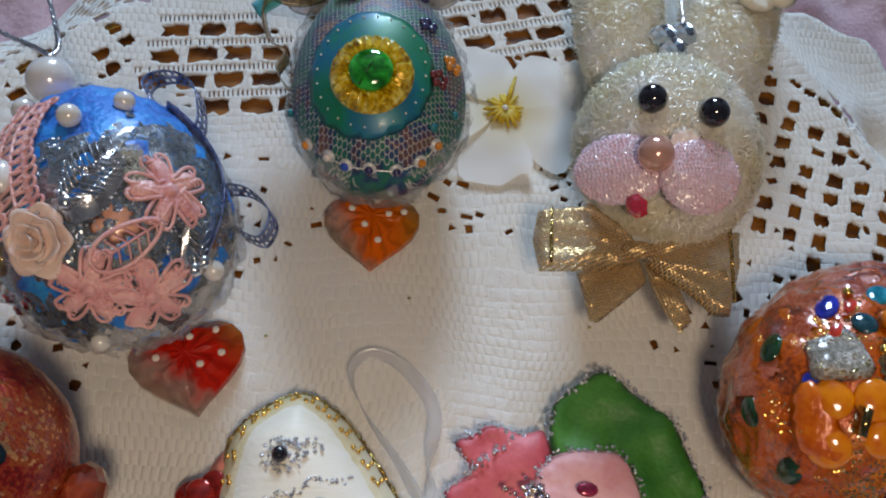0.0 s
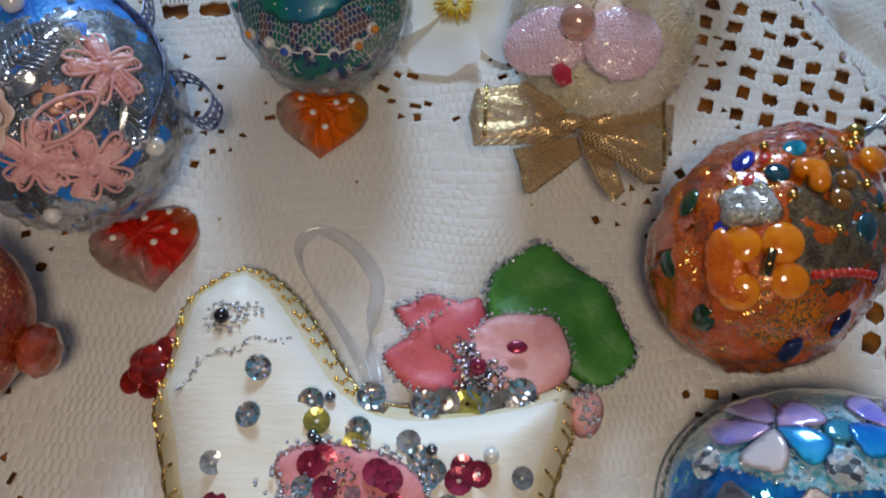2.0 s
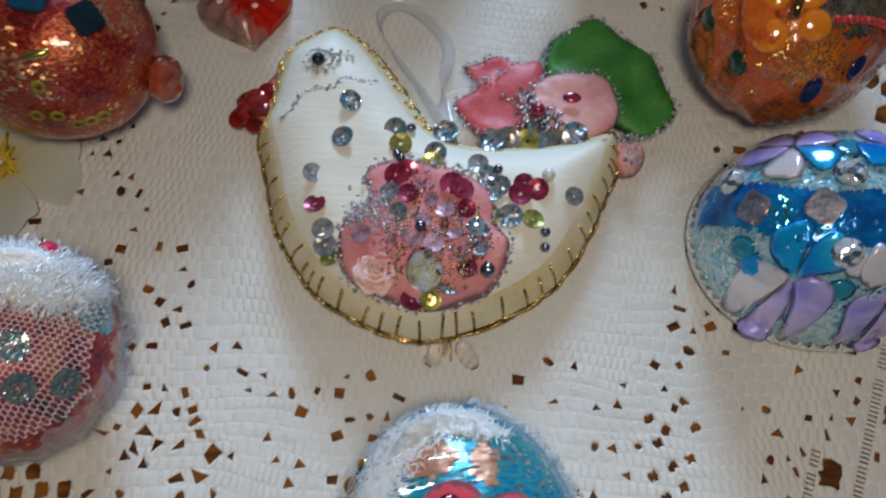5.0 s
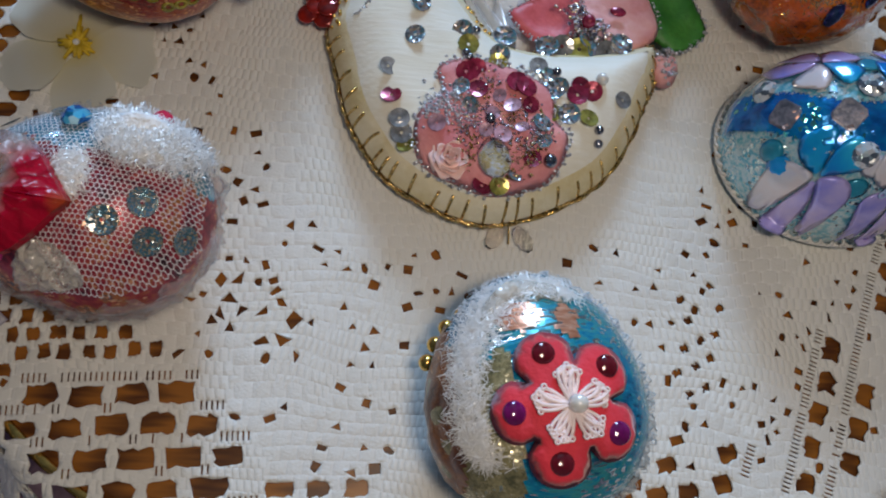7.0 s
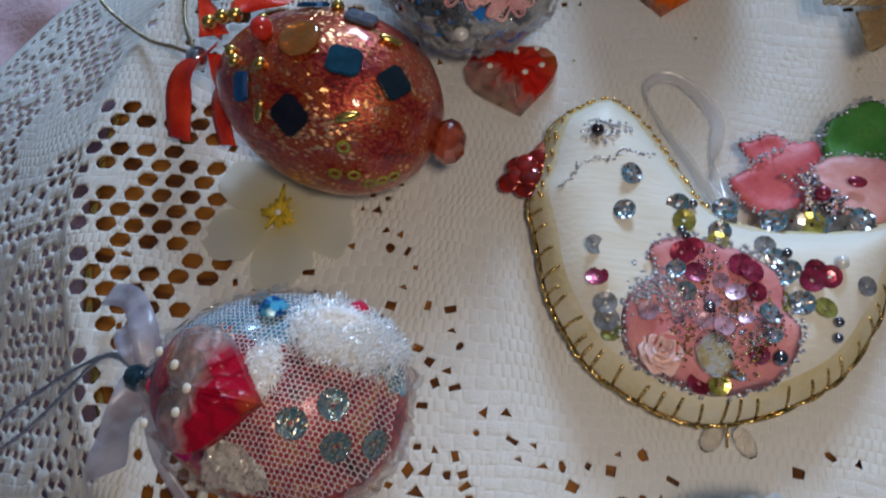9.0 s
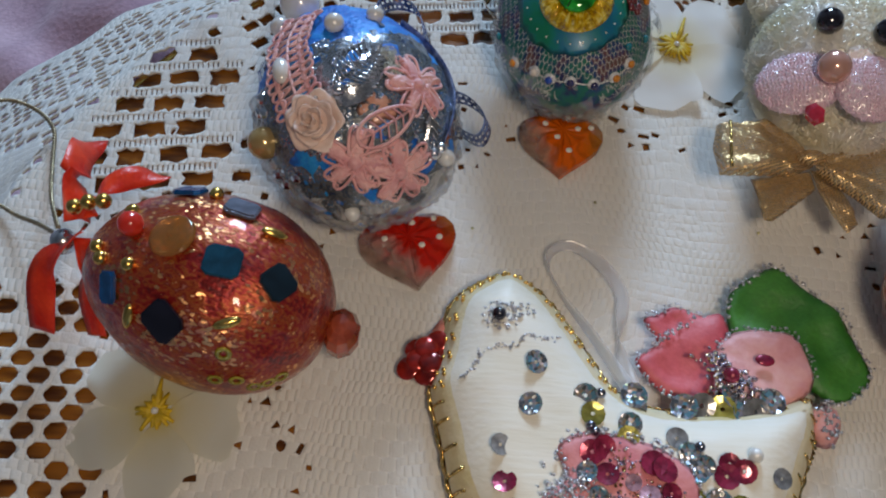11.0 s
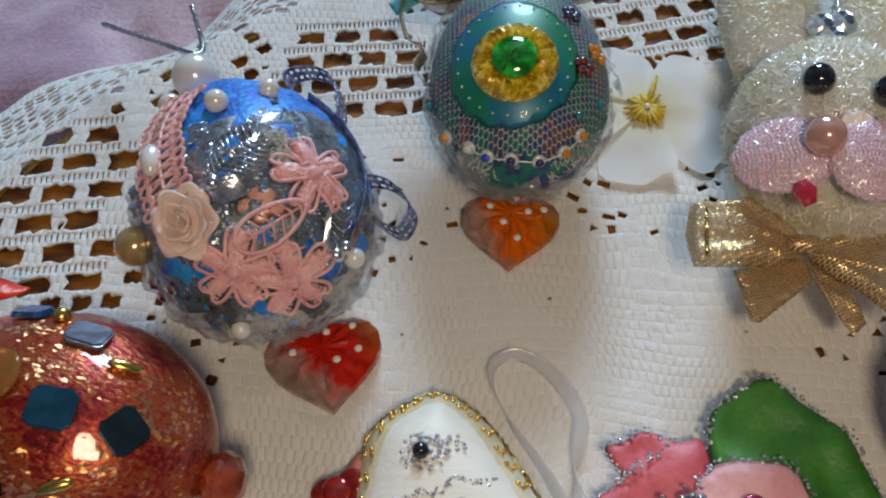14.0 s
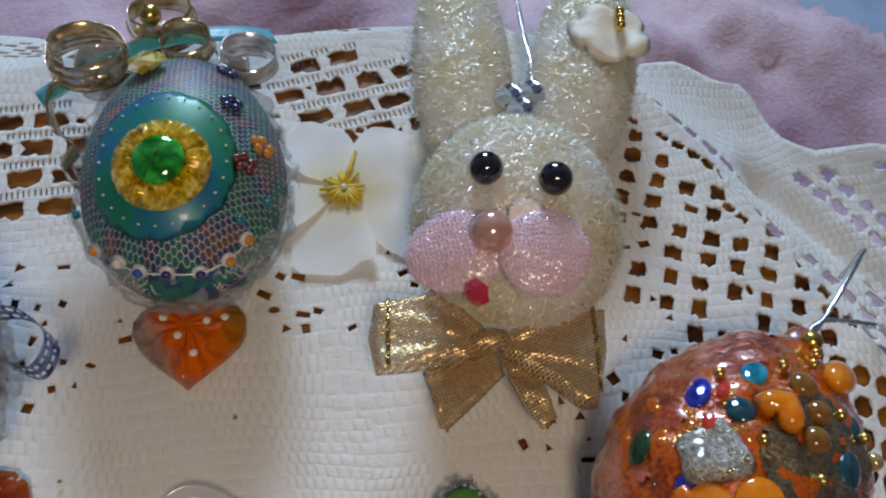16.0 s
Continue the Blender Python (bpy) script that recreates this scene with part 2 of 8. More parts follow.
def flakes(name, colours, scale=1400, rough=0.22, metal=1.0, tilt=0.9, base=None, cover=1.0, coat=0.0, stretch=None):
    """Glitter: small flat flakes, each with its own colour and lean. base: what shows between them."""
    m, t, b, add = nodes_of(name)
    tex, vo = add("ShaderNodeTexCoord"), add("ShaderNodeTexVoronoi")
    vo.inputs["Scale"].default_value = scale
    place = tex.outputs["Object"]
    if stretch:
        mp, nz, st = add("ShaderNodeMapping"), add("ShaderNodeTexNoise"), add("ShaderNodeVectorMath")
        mp.inputs["Scale"].default_value = stretch
        nz.inputs["Scale"].default_value = scale / 6
        st.operation = "MULTIPLY_ADD"
        st.inputs[1].default_value = (3 / scale, 3 / scale, 3 / scale)
        t.links.new(place, nz.inputs["Vector"])
        t.links.new(place, mp.inputs[0])
        t.links.new(nz.outputs["Color"], st.inputs[0])
        t.links.new(mp.outputs[0], st.inputs[2])
        place = st.outputs[0]
    t.links.new(place, vo.inputs["Vector"])
    ramp = add("ShaderNodeValToRGB")
    ramp.color_ramp.interpolation = "CONSTANT"
    el = ramp.color_ramp.elements
    while len(el) < len(colours):
        el.new(0.5)
    for i, c in enumerate(colours):
        el[i].position, el[i].color = i / len(colours), (*c, 1)
    sep = add("ShaderNodeSeparateColor")
    t.links.new(vo.outputs["Color"], sep.inputs[0])
    t.links.new(sep.outputs[0], ramp.inputs[0])
    colour = ramp.outputs[0]
    geo = add("ShaderNodeNewGeometry")
    sub, mul, plus, nor = (add("ShaderNodeVectorMath") for _ in range(4))
    sub.operation, mul.operation, plus.operation, nor.operation = "SUBTRACT", "SCALE", "ADD", "NORMALIZE"
    sub.inputs[1].default_value = (0.5, 0.5, 0.5)
    mul.inputs["Scale"].default_value = tilt
    t.links.new(vo.outputs["Color"], sub.inputs[0])
    t.links.new(sub.outputs[0], mul.inputs[0])
    t.links.new(mul.outputs[0], plus.inputs[0])
    t.links.new(geo.outputs["Normal"], plus.inputs[1])
    t.links.new(plus.outputs[0], nor.inputs[0])
    t.links.new(nor.outputs[0], b.inputs["Normal"])
    b.inputs["Roughness"].default_value = rough
    b.inputs["Metallic"].default_value = metal
    b.inputs["Coat Weight"].default_value = coat
    if base is not None and cover < 1:
        big, cmp_, mix = add("ShaderNodeTexNoise"), add("ShaderNodeMath"), add("ShaderNodeMix")
        big.inputs["Scale"].default_value, big.inputs["Detail"].default_value = scale / 9, 5
        t.links.new(tex.outputs["Object"], big.inputs["Vector"])
        cmp_.operation = "LESS_THAN"
        half = add("ShaderNodeMath")
        half.operation = "MULTIPLY_ADD"
        half.inputs[1].default_value, half.inputs[2].default_value = 0.35, 0.0
        t.links.new(sep.outputs[1], half.inputs[0])
        summ = add("ShaderNodeMath")
        t.links.new(half.outputs[0], summ.inputs[0])
        t.links.new(big.outputs["Fac"], summ.inputs[1])
        t.links.new(summ.outputs[0], cmp_.inputs[0])
        cmp_.inputs[1].default_value = 0.35 + 0.65 * cover
        mix.data_type = "RGBA"
        t.links.new(cmp_.outputs[0], mix.inputs[0])
        mix.inputs[6].default_value = (*base, 1)
        t.links.new(colour, mix.inputs[7])
        colour = mix.outputs[2]
        mm = add("ShaderNodeMath")
        mm.operation = "MULTIPLY"
        mm.inputs[1].default_value = metal
        t.links.new(cmp_.outputs[0], mm.inputs[0])
        t.links.new(mm.outputs[0], b.inputs["Metallic"])
    t.links.new(colour, b.inputs["Base Color"])
    return m


def glass(name, colour, rough=0.04, ior=1.5, weight=1.0):
    m, t, b, add = nodes_of(name)
    b.inputs["Base Color"].default_value = (*colour, 1)
    b.inputs["Roughness"].default_value, b.inputs["IOR"].default_value = rough, ior
    b.inputs["Transmission Weight"].default_value = weight
    n, r = add("ShaderNodeTexNoise"), add("ShaderNodeMapRange")
    n.inputs["Scale"].default_value = 300
    r.inputs[3].default_value, r.inputs[4].default_value = rough * 0.5, rough * 2.0
    t.links.new(n.outputs["Fac"], r.inputs[0])
    t.links.new(r.outputs[0], b.inputs["Roughness"])
    return m


def calc(t, op, a, b=None, c=None):
    """A maths node; a, b and c are sockets or numbers."""
    n = t.nodes.new("ShaderNodeMath")
    n.operation = op
    for i, v in enumerate((a, b, c)):
        if isinstance(v, (int, float)):
            n.inputs[i].default_value = v
        elif v is not None:
            t.links.new(v, n.inputs[i])
    return n.outputs[0]


def film(name, colour, through=0.45, gloss=0.12, rough=0.25, second=None, scale=90, fine=700, bump=0.2, clear=0.0):
    """Thin stuff that lets light through: fibres, silk, sheer ribbon."""
    m, t, b, add = nodes_of(name)
    t.nodes.remove(b)
    tex, n, f, rp = add("ShaderNodeTexCoord"), add("ShaderNodeTexNoise"), add("ShaderNodeTexNoise"), add("ShaderNodeValToRGB")
    n.inputs["Scale"].default_value, f.inputs["Scale"].default_value = scale, fine
    t.links.new(tex.outputs["Object"], n.inputs["Vector"])
    t.links.new(tex.outputs["Object"], f.inputs["Vector"])
    e = rp.color_ramp.elements
    e[0].position, e[1].position = 0.36, 0.64
    e[0].color, e[1].color = (*colour, 1), (*(second or tuple(min(1, c * 1.12) for c in colour)), 1)
    t.links.new(n.outputs["Fac"], rp.inputs[0])
    bp = add("ShaderNodeBump")
    bp.inputs["Strength"].default_value, bp.inputs["Distance"].default_value = bump, 0.0006
    t.links.new(f.outputs["Fac"], bp.inputs["Height"])
    d, tr, g, m1, m2 = add("ShaderNodeBsdfDiffuse"), add("ShaderNodeBsdfTranslucent"), add("ShaderNodeBsdfGlossy"), add("ShaderNodeMixShader"), add("ShaderNodeMixShader")
    g.inputs["Roughness"].default_value = rough
    for s in (d, tr):
        t.links.new(rp.outputs[0], s.inputs["Color"])
    for s in (d, g):
        t.links.new(bp.outputs[0], s.inputs["Normal"])
    m1.inputs[0].default_value, m2.inputs[0].default_value = through, gloss
    t.links.new(d.outputs[0], m1.inputs[1])
    t.links.new(tr.outputs[0], m1.inputs[2])
    t.links.new(m1.outputs[0], m2.inputs[1])
    t.links.new(g.outputs[0], m2.inputs[2])
    out = m2.outputs[0]
    if clear:
        tp, m3 = add("ShaderNodeBsdfTransparent"), add("ShaderNodeMixShader")
        m3.inputs[0].default_value = clear
        t.links.new(out, m3.inputs[1])
        t.links.new(tp.outputs[0], m3.inputs[2])
        out = m3.outputs[0]
    t.links.new(out, t.nodes["Material Output"].inputs["Surface"])
    return m


def mottle(name, colours, scale=120, fine=900, share=0.35, rough=0.3, metal=0.0, coat=0.0, bump=0.3, depth=0.0008, stretch=(1, 1, 1), fleck=None, flecks_at=0.9, fleck_scale=1800, tilt=0.7):
    """Blotched colour at two scales under varnish; fleck: bright metal specks that gather in places."""
    m, t, b, add = nodes_of(name)
    tex, mp, n1, n2, rp = add("ShaderNodeTexCoord"), add("ShaderNodeMapping"), add("ShaderNodeTexNoise"), add("ShaderNodeTexNoise"), add("ShaderNodeValToRGB")
    mp.inputs["Scale"].default_value = stretch
    t.links.new(tex.outputs["Object"], mp.inputs[0])
    for n, sc in ((n1, scale), (n2, fine)):
        n.inputs["Scale"].default_value, n.inputs["Detail"].default_value = sc, 4
        t.links.new(mp.outputs[0], n.inputs["Vector"])
    n1.inputs["Distortion"].default_value = 0.6
    f = calc(t, "ADD", calc(t, "MULTIPLY", n1.outputs["Fac"], 1 - share), calc(t, "MULTIPLY", n2.outputs["Fac"], share))
    e = rp.color_ramp.elements
    while len(e) < len(colours):
        e.new(0.5)
    for i, c in enumerate(colours):
        e[i].position, e[i].color = 0.36 + 0.28 * i / (len(colours) - 1), (*c, 1)
    t.links.new(f, rp.inputs[0])
    colour = rp.outputs[0]
    bp = add("ShaderNodeBump")
    bp.inputs["Strength"].default_value, bp.inputs["Distance"].default_value = bump, depth
    t.links.new(f, bp.inputs["Height"])
    normal = bp.outputs[0]
    b.inputs["Roughness"].default_value, b.inputs["Metallic"].default_value = rough, metal
    b.inputs["Coat Weight"].default_value, b.inputs["Coat Roughness"].default_value = coat, 0.05
    if fleck:
        vo, sep, mix = add("ShaderNodeTexVoronoi"), add("ShaderNodeSeparateColor"), add("ShaderNodeMix")
        vo.inputs["Scale"].default_value = fleck_scale
        t.links.new(mp.outputs[0], vo.inputs["Vector"])
        t.links.new(vo.outputs["Color"], sep.inputs[0])
        mask = calc(t, "GREATER_THAN", calc(t, "MULTIPLY_ADD", n1.outputs["Fac"], 1.6, calc(t, "SUBTRACT", sep.outputs[0], 0.8)), flecks_at)
        mix.data_type = "RGBA"
        t.links.new(mask, mix.inputs[0])
        t.links.new(colour, mix.inputs[6])
        mix.inputs[7].default_value = (*fleck, 1)
        colour = mix.outputs[2]
        t.links.new(calc(t, "MAXIMUM", mask, metal), b.inputs["Metallic"])
        sub, mul, plus, nor = (add("ShaderNodeVectorMath") for _ in range(4))
        sub.operation, mul.operation, plus.operation, nor.operation = "SUBTRACT", "SCALE", "ADD", "NORMALIZE"
        sub.inputs[1].default_value = (0.5, 0.5, 0.5)
        t.links.new(vo.outputs["Color"], sub.inputs[0])
        t.links.new(sub.outputs[0], mul.inputs[0])
        t.links.new(calc(t, "MULTIPLY", mask, tilt), mul.inputs["Scale"])
        t.links.new(mul.outputs[0], plus.inputs[0])
        t.links.new(normal, plus.inputs[1])
        t.links.new(plus.outputs[0], nor.inputs[0])
        normal = nor.outputs[0]
    t.links.new(colour, b.inputs["Base Color"])
    t.links.new(normal, b.inputs["Normal"])
    return m


def cling(name, tint=(0.92, 0.93, 0.95), haze=0.10, gloss=1.6, rough=0.08, scale=220):
    """Clear crumpled plastic: mostly see-through, with sharp glints on its creases."""
    m, t, b, add = nodes_of(name)
    t.nodes.remove(b)
    tex, no, vo, bp, fr = add("ShaderNodeTexCoord"), add("ShaderNodeTexNoise"), add("ShaderNodeTexVoronoi"), add("ShaderNodeBump"), add("ShaderNodeFresnel")
    no.inputs["Scale"].default_value, no.inputs["Detail"].default_value, no.inputs["Distortion"].default_value = scale, 3, 1.0
    vo.inputs["Scale"].default_value = scale * 1.6
    for n in (no, vo):
        t.links.new(tex.outputs["Object"], n.inputs["Vector"])
    bp.inputs["Strength"].default_value, bp.inputs["Distance"].default_value = 0.7, 0.0016
    t.links.new(calc(t, "ADD", no.outputs["Fac"], calc(t, "MULTIPLY", vo.outputs["Distance"], 0.7)), bp.inputs["Height"])
    fr.inputs["IOR"].default_value = 1.45
    t.links.new(bp.outputs[0], fr.inputs["Normal"])
    clear, milk, shine, m1, m2 = add("ShaderNodeBsdfTransparent"), add("ShaderNodeBsdfDiffuse"), add("ShaderNodeBsdfGlossy"), add("ShaderNodeMixShader"), add("ShaderNodeMixShader")
    milk.inputs["Color"].default_value = (*tint, 1)
    shine.inputs["Roughness"].default_value = rough
    for n in (milk, shine):
        t.links.new(bp.outputs[0], n.inputs["Normal"])
    t.links.new(calc(t, "MULTIPLY", no.outputs["Fac"], haze * 2), m1.inputs[0])
    t.links.new(clear.outputs[0], m1.inputs[1])
    t.links.new(milk.outputs[0], m1.inputs[2])
    t.links.new(calc(t, "MINIMUM", calc(t, "MULTIPLY_ADD", fr.outputs[0], gloss * 0.55, 0.02), 0.28), m2.inputs[0])
    t.links.new(m1.outputs[0], m2.inputs[1])
    t.links.new(shine.outputs[0], m2.inputs[2])
    t.links.new(m2.outputs[0], t.nodes["Material Output"].inputs["Surface"])
    return m


# ---- the setting: room, tabletop, cloths ----
MID = Vector((2.58, -2.02))
RIM = 19.4


def rim_at(a):
    """How far the tabletop reaches from its middle: a little longer towards the north-east."""
    return RIM + 3.0 * math.exp(-((((a - 1.05 + math.pi) % (2 * math.pi)) - math.pi) / 0.31) ** 2) + 0.35 * math.exp(-((((a - 3.05 + math.pi) % (2 * math.pi)) - math.pi) / 0.35) ** 2)


def cotton(name, colour):
    """White cotton: soft pads in staggered rows with short slits between them, finer in some patches."""
    m, t, b, add = nodes_of(name)
    tex, warp, big, fine, sep = add("ShaderNodeTexCoord"), add("ShaderNodeTexNoise"), add("ShaderNodeTexNoise"), add("ShaderNodeTexNoise"), add("ShaderNodeSeparateXYZ")
    warp.inputs["Scale"].default_value, big.inputs["Scale"].default_value, fine.inputs["Scale"].default_value = 12, 34, 1300
    for n in (warp, big, fine):
        t.links.new(tex.outputs["Object"], n.inputs["Vector"])
    sc, mv = add("ShaderNodeVectorMath"), add("ShaderNodeVectorMath")
    sc.operation, mv.operation = "SCALE", "ADD"
    sc.inputs["Scale"].default_value = 0.034
    t.links.new(warp.outputs["Color"], sc.inputs[0])
    t.links.new(tex.outputs["Object"], mv.inputs[0])
    t.links.new(sc.outputs[0], mv.inputs[1])
    t.links.new(mv.outputs[0], sep.inputs[0])

    def pads_of(w, h):
        v = calc(t, "DIVIDE", sep.outputs[1], h)
        row = calc(t, "FLOOR", v)
        u = calc(t, "MULTIPLY_ADD", calc(t, "FLOORED_MODULO", row, 2.0), 0.5, calc(t, "DIVIDE", sep.outputs[0], w))
        fu = calc(t, "ABSOLUTE", calc(t, "SUBTRACT", calc(t, "FRACT", u), 0.5))
        fv = calc(t, "ABSOLUTE", calc(t, "SUBTRACT", calc(t, "FRACT", v), 0.5))
        dome = calc(t, "SUBTRACT", 1.0, calc(t, "ADD", calc(t, "POWER", calc(t, "MULTIPLY", fu, 2.0), 2.4), calc(t, "MULTIPLY", calc(t, "POWER", calc(t, "MULTIPLY", fv, 2.0), 3.0), 0.35)))
        side = calc(t, "SMOOTH_MIN", calc(t, "MULTIPLY", calc(t, "MAXIMUM", calc(t, "SUBTRACT", fu, 0.41), 0.0), 14.0), 1.0, 0.2)
        mid = calc(t, "LESS_THAN", fv, 0.34)
        return dome, calc(t, "MULTIPLY", side, mid)

    d1, s1 = pads_of(0.0050, 0.0044)
    d2, s2 = pads_of(0.0025, 0.0037)
    pick = add("ShaderNodeMapRange")
    pick.inputs[1].default_value, pick.inputs[2].default_value = 0.47, 0.53
    t.links.new(big.outputs["Fac"], pick.inputs[0])
    dome = calc(t, "ADD", calc(t, "MULTIPLY", d1, pick.outputs[0]), calc(t, "MULTIPLY", d2, calc(t, "SUBTRACT", 1.0, pick.outputs[0])))
    slit = calc(t, "ADD", calc(t, "MULTIPLY", s1, pick.outputs[0]), calc(t, "MULTIPLY", calc(t, "MULTIPLY", s2, 0.6), calc(t, "SUBTRACT", 1.0, pick.outputs[0])))
    show = add("ShaderNodeMapRange")
    show.inputs[1].default_value, show.inputs[2].default_value = 0.35, 0.65
    t.links.new(warp.outputs["Fac"], show.inputs[0])
    slit = calc(t, "MULTIPLY", slit, calc(t, "MULTIPLY_ADD", show.outputs[0], 0.42, 0.10))
    ramp = add("ShaderNodeValToRGB")
    e = ramp.color_ramp.elements
    e[0].position, e[1].position = 0.35, 0.7
    e[0].color, e[1].color = (colour[0] * 0.95, colour[1] * 0.94, colour[2] * 0.90, 1), (*colour, 1)
    t.links.new(big.outputs["Fac"], ramp.inputs[0])
    mix = add("ShaderNodeMix")
    mix.data_type = "RGBA"
    t.links.new(slit, mix.inputs[0])
    t.links.new(ramp.outputs[0], mix.inputs[6])
    mix.inputs[7].default_value = (0.40, 0.37, 0.32, 1)
    thin = add("ShaderNodeMapRange")
    thin.inputs[1].default_value, thin.inputs[2].default_value = 0.25, 0.60
    t.links.new(d1, thin.inputs[0])
    worn = add("ShaderNodeMix")
    worn.data_type = "RGBA"
    t.links.new(calc(t, "MULTIPLY", calc(t, "MULTIPLY", thin.outputs[0], pick.outputs[0]), calc(t, "MULTIPLY_ADD", show.outputs[0], 0.30, 0.08)), worn.inputs[0])
    t.links.new(mix.outputs[2], worn.inputs[6])
    worn.inputs[7].default_value = (0.46, 0.45, 0.40, 1)
    t.links.new(worn.outputs[2], b.inputs["Base Color"])
    high = calc(t, "MULTIPLY_ADD", fine.outputs["Fac"], 0.35, calc(t, "MULTIPLY", dome, 0.6))
    bp = add("ShaderNodeBump")
    bp.inputs["Strength"].default_value, bp.inputs["Distance"].default_value = 0.55, 0.0012
    t.links.new(high, bp.inputs["Height"])
    t.links.new(bp.outputs[0], b.inputs["Normal"])
    b.inputs["Roughness"].default_value = 0.85
    b.inputs["Sheen Weight"].default_value = 0.15
    return m


def wood_grain():
    m, t, b, add = nodes_of("polished_brown_wood")
    tex, mp, w, n = add("ShaderNodeTexCoord"), add("ShaderNodeMapping"), add("ShaderNodeTexWave"), add("ShaderNodeTexNoise")
    mp.inputs["Scale"].default_value = (6, 60, 60)
    w.inputs["Scale"].default_value, w.inputs["Distortion"].default_value, w.inputs["Detail"].default_value = 2.2, 7, 4
    n.inputs["Scale"].default_value = 5
    t.links.new(tex.outputs["Object"], mp.inputs[0])
    t.links.new(mp.outputs[0], w.inputs["Vector"])
    t.links.new(mp.outputs[0], n.inputs["Vector"])
    ramp = add("ShaderNodeValToRGB")
    e = ramp.color_ramp.elements
    e[0].color, e[1].color = (0.075, 0.023, 0.005, 1), (0.31, 0.115, 0.015, 1)
    e[0].position, e[1].position = 0.25, 0.80
    mix = add("ShaderNodeMath")
    mix.operation = "MULTIPLY_ADD"
    mix.inputs[1].default_value = 0.5
    t.links.new(w.outputs["Fac"], mix.inputs[0])
    half = add("ShaderNodeMath")
    half.operation = "MULTIPLY"
    half.inputs[1].default_value = 0.6
    t.links.new(n.outputs["Fac"], half.inputs[0])
    t.links.new(half.outputs[0], mix.inputs[2])
    t.links.new(mix.outputs[0], ramp.inputs[0])
    t.links.new(ramp.outputs[0], b.inputs["Base Color"])
    b.inputs["Roughness"].default_value = 0.33
    b.inputs["Specular IOR Level"].default_value = 0.30
    return m


COTTON = cotton("white_cotton_lace", (0.80, 0.79, 0.76))
WOOD = wood_grain()
GOLD = paint("gold_metal", (0.80, 0.52, 0.14), 0.24, 1.0, 0.15, 300, 0.1)
SILVER = paint("silver_metal", (0.78, 0.78, 0.80), 0.2, 1.0, 0.1, 300, 0.1)
WALL = paint("wall_paint", (0.22, 0.20, 0.19), 0.8, 0, 0.06, 4, 0.1, 90)
CEIL = paint("ceiling_paint", (0.30, 0.29, 0.28), 0.85, 0, 0.05, 4, 0.1, 90)
FLOOR = paint("blue_grey_carpet", (0.30, 0.36, 0.46), 0.9, 0, 0.15, 12, 0.5, 350)
TULLE = paint("pink_tulle", (0.52, 0.30, 0.40), 0.75, 0, 0.22, 9, 0.6, 420, second=(0.74, 0.52, 0.58), sheen=0.3)


def box(x0, x1, y0, y1, z0, z1):
    bm = bmesh.new()
    bmesh.ops.create_cube(bm, size=1)
    bmesh.ops.scale(bm, vec=(x1 - x0, y1 - y0, z1 - z0), verts=bm.verts)
    bmesh.ops.translate(bm, vec=((x0 + x1) / 2, (y0 + y1) / 2, (z0 + z1) / 2), verts=bm.verts)
    return bm


def room():
    solo("floor", box(-210, 210, -180, 330, -82, -78), FLOOR, "blue-grey carpeted floor of the room", "floor", "structure", True)
    # ceiling and walls are never in view; added, and kept dark, to limit bounced light
    solo("ceiling", box(-215, 215, -185, 335, 240, 245), CEIL, "plain ceiling out of view, coloured dark to limit bounced light", "ceiling", "structure", True)
    solo("wall_west", box(-215, -210, -180, 330, -82, 240), WALL, "plain dark wall out of view, added to limit bounced light", "wall", "structure", True)
    solo("wall_east", box(210, 215, -180, 330, -82, 240), WALL, "plain dark wall out of view, added to limit bounced light", "wall", "structure", True)
    solo("wall_south", box(-215, 215, -185, -180, -82, 240), WALL, "plain dark wall out of view, added to limit bounced light", "wall", "structure", True)
    bm = box(-215, -45, 330, 335, -82, 240)
    into(bm, box(65, 215, 330, 335, -82, 240))
    into(bm, box(-45, 65, 330, 335, -82, 98))
    into(bm, box(-45, 65, 330, 335, 214, 240))
    solo("wall_north", bm, WALL, "dark wall out of view, added with an opening for the window light", "wall", "structure", True)


room()


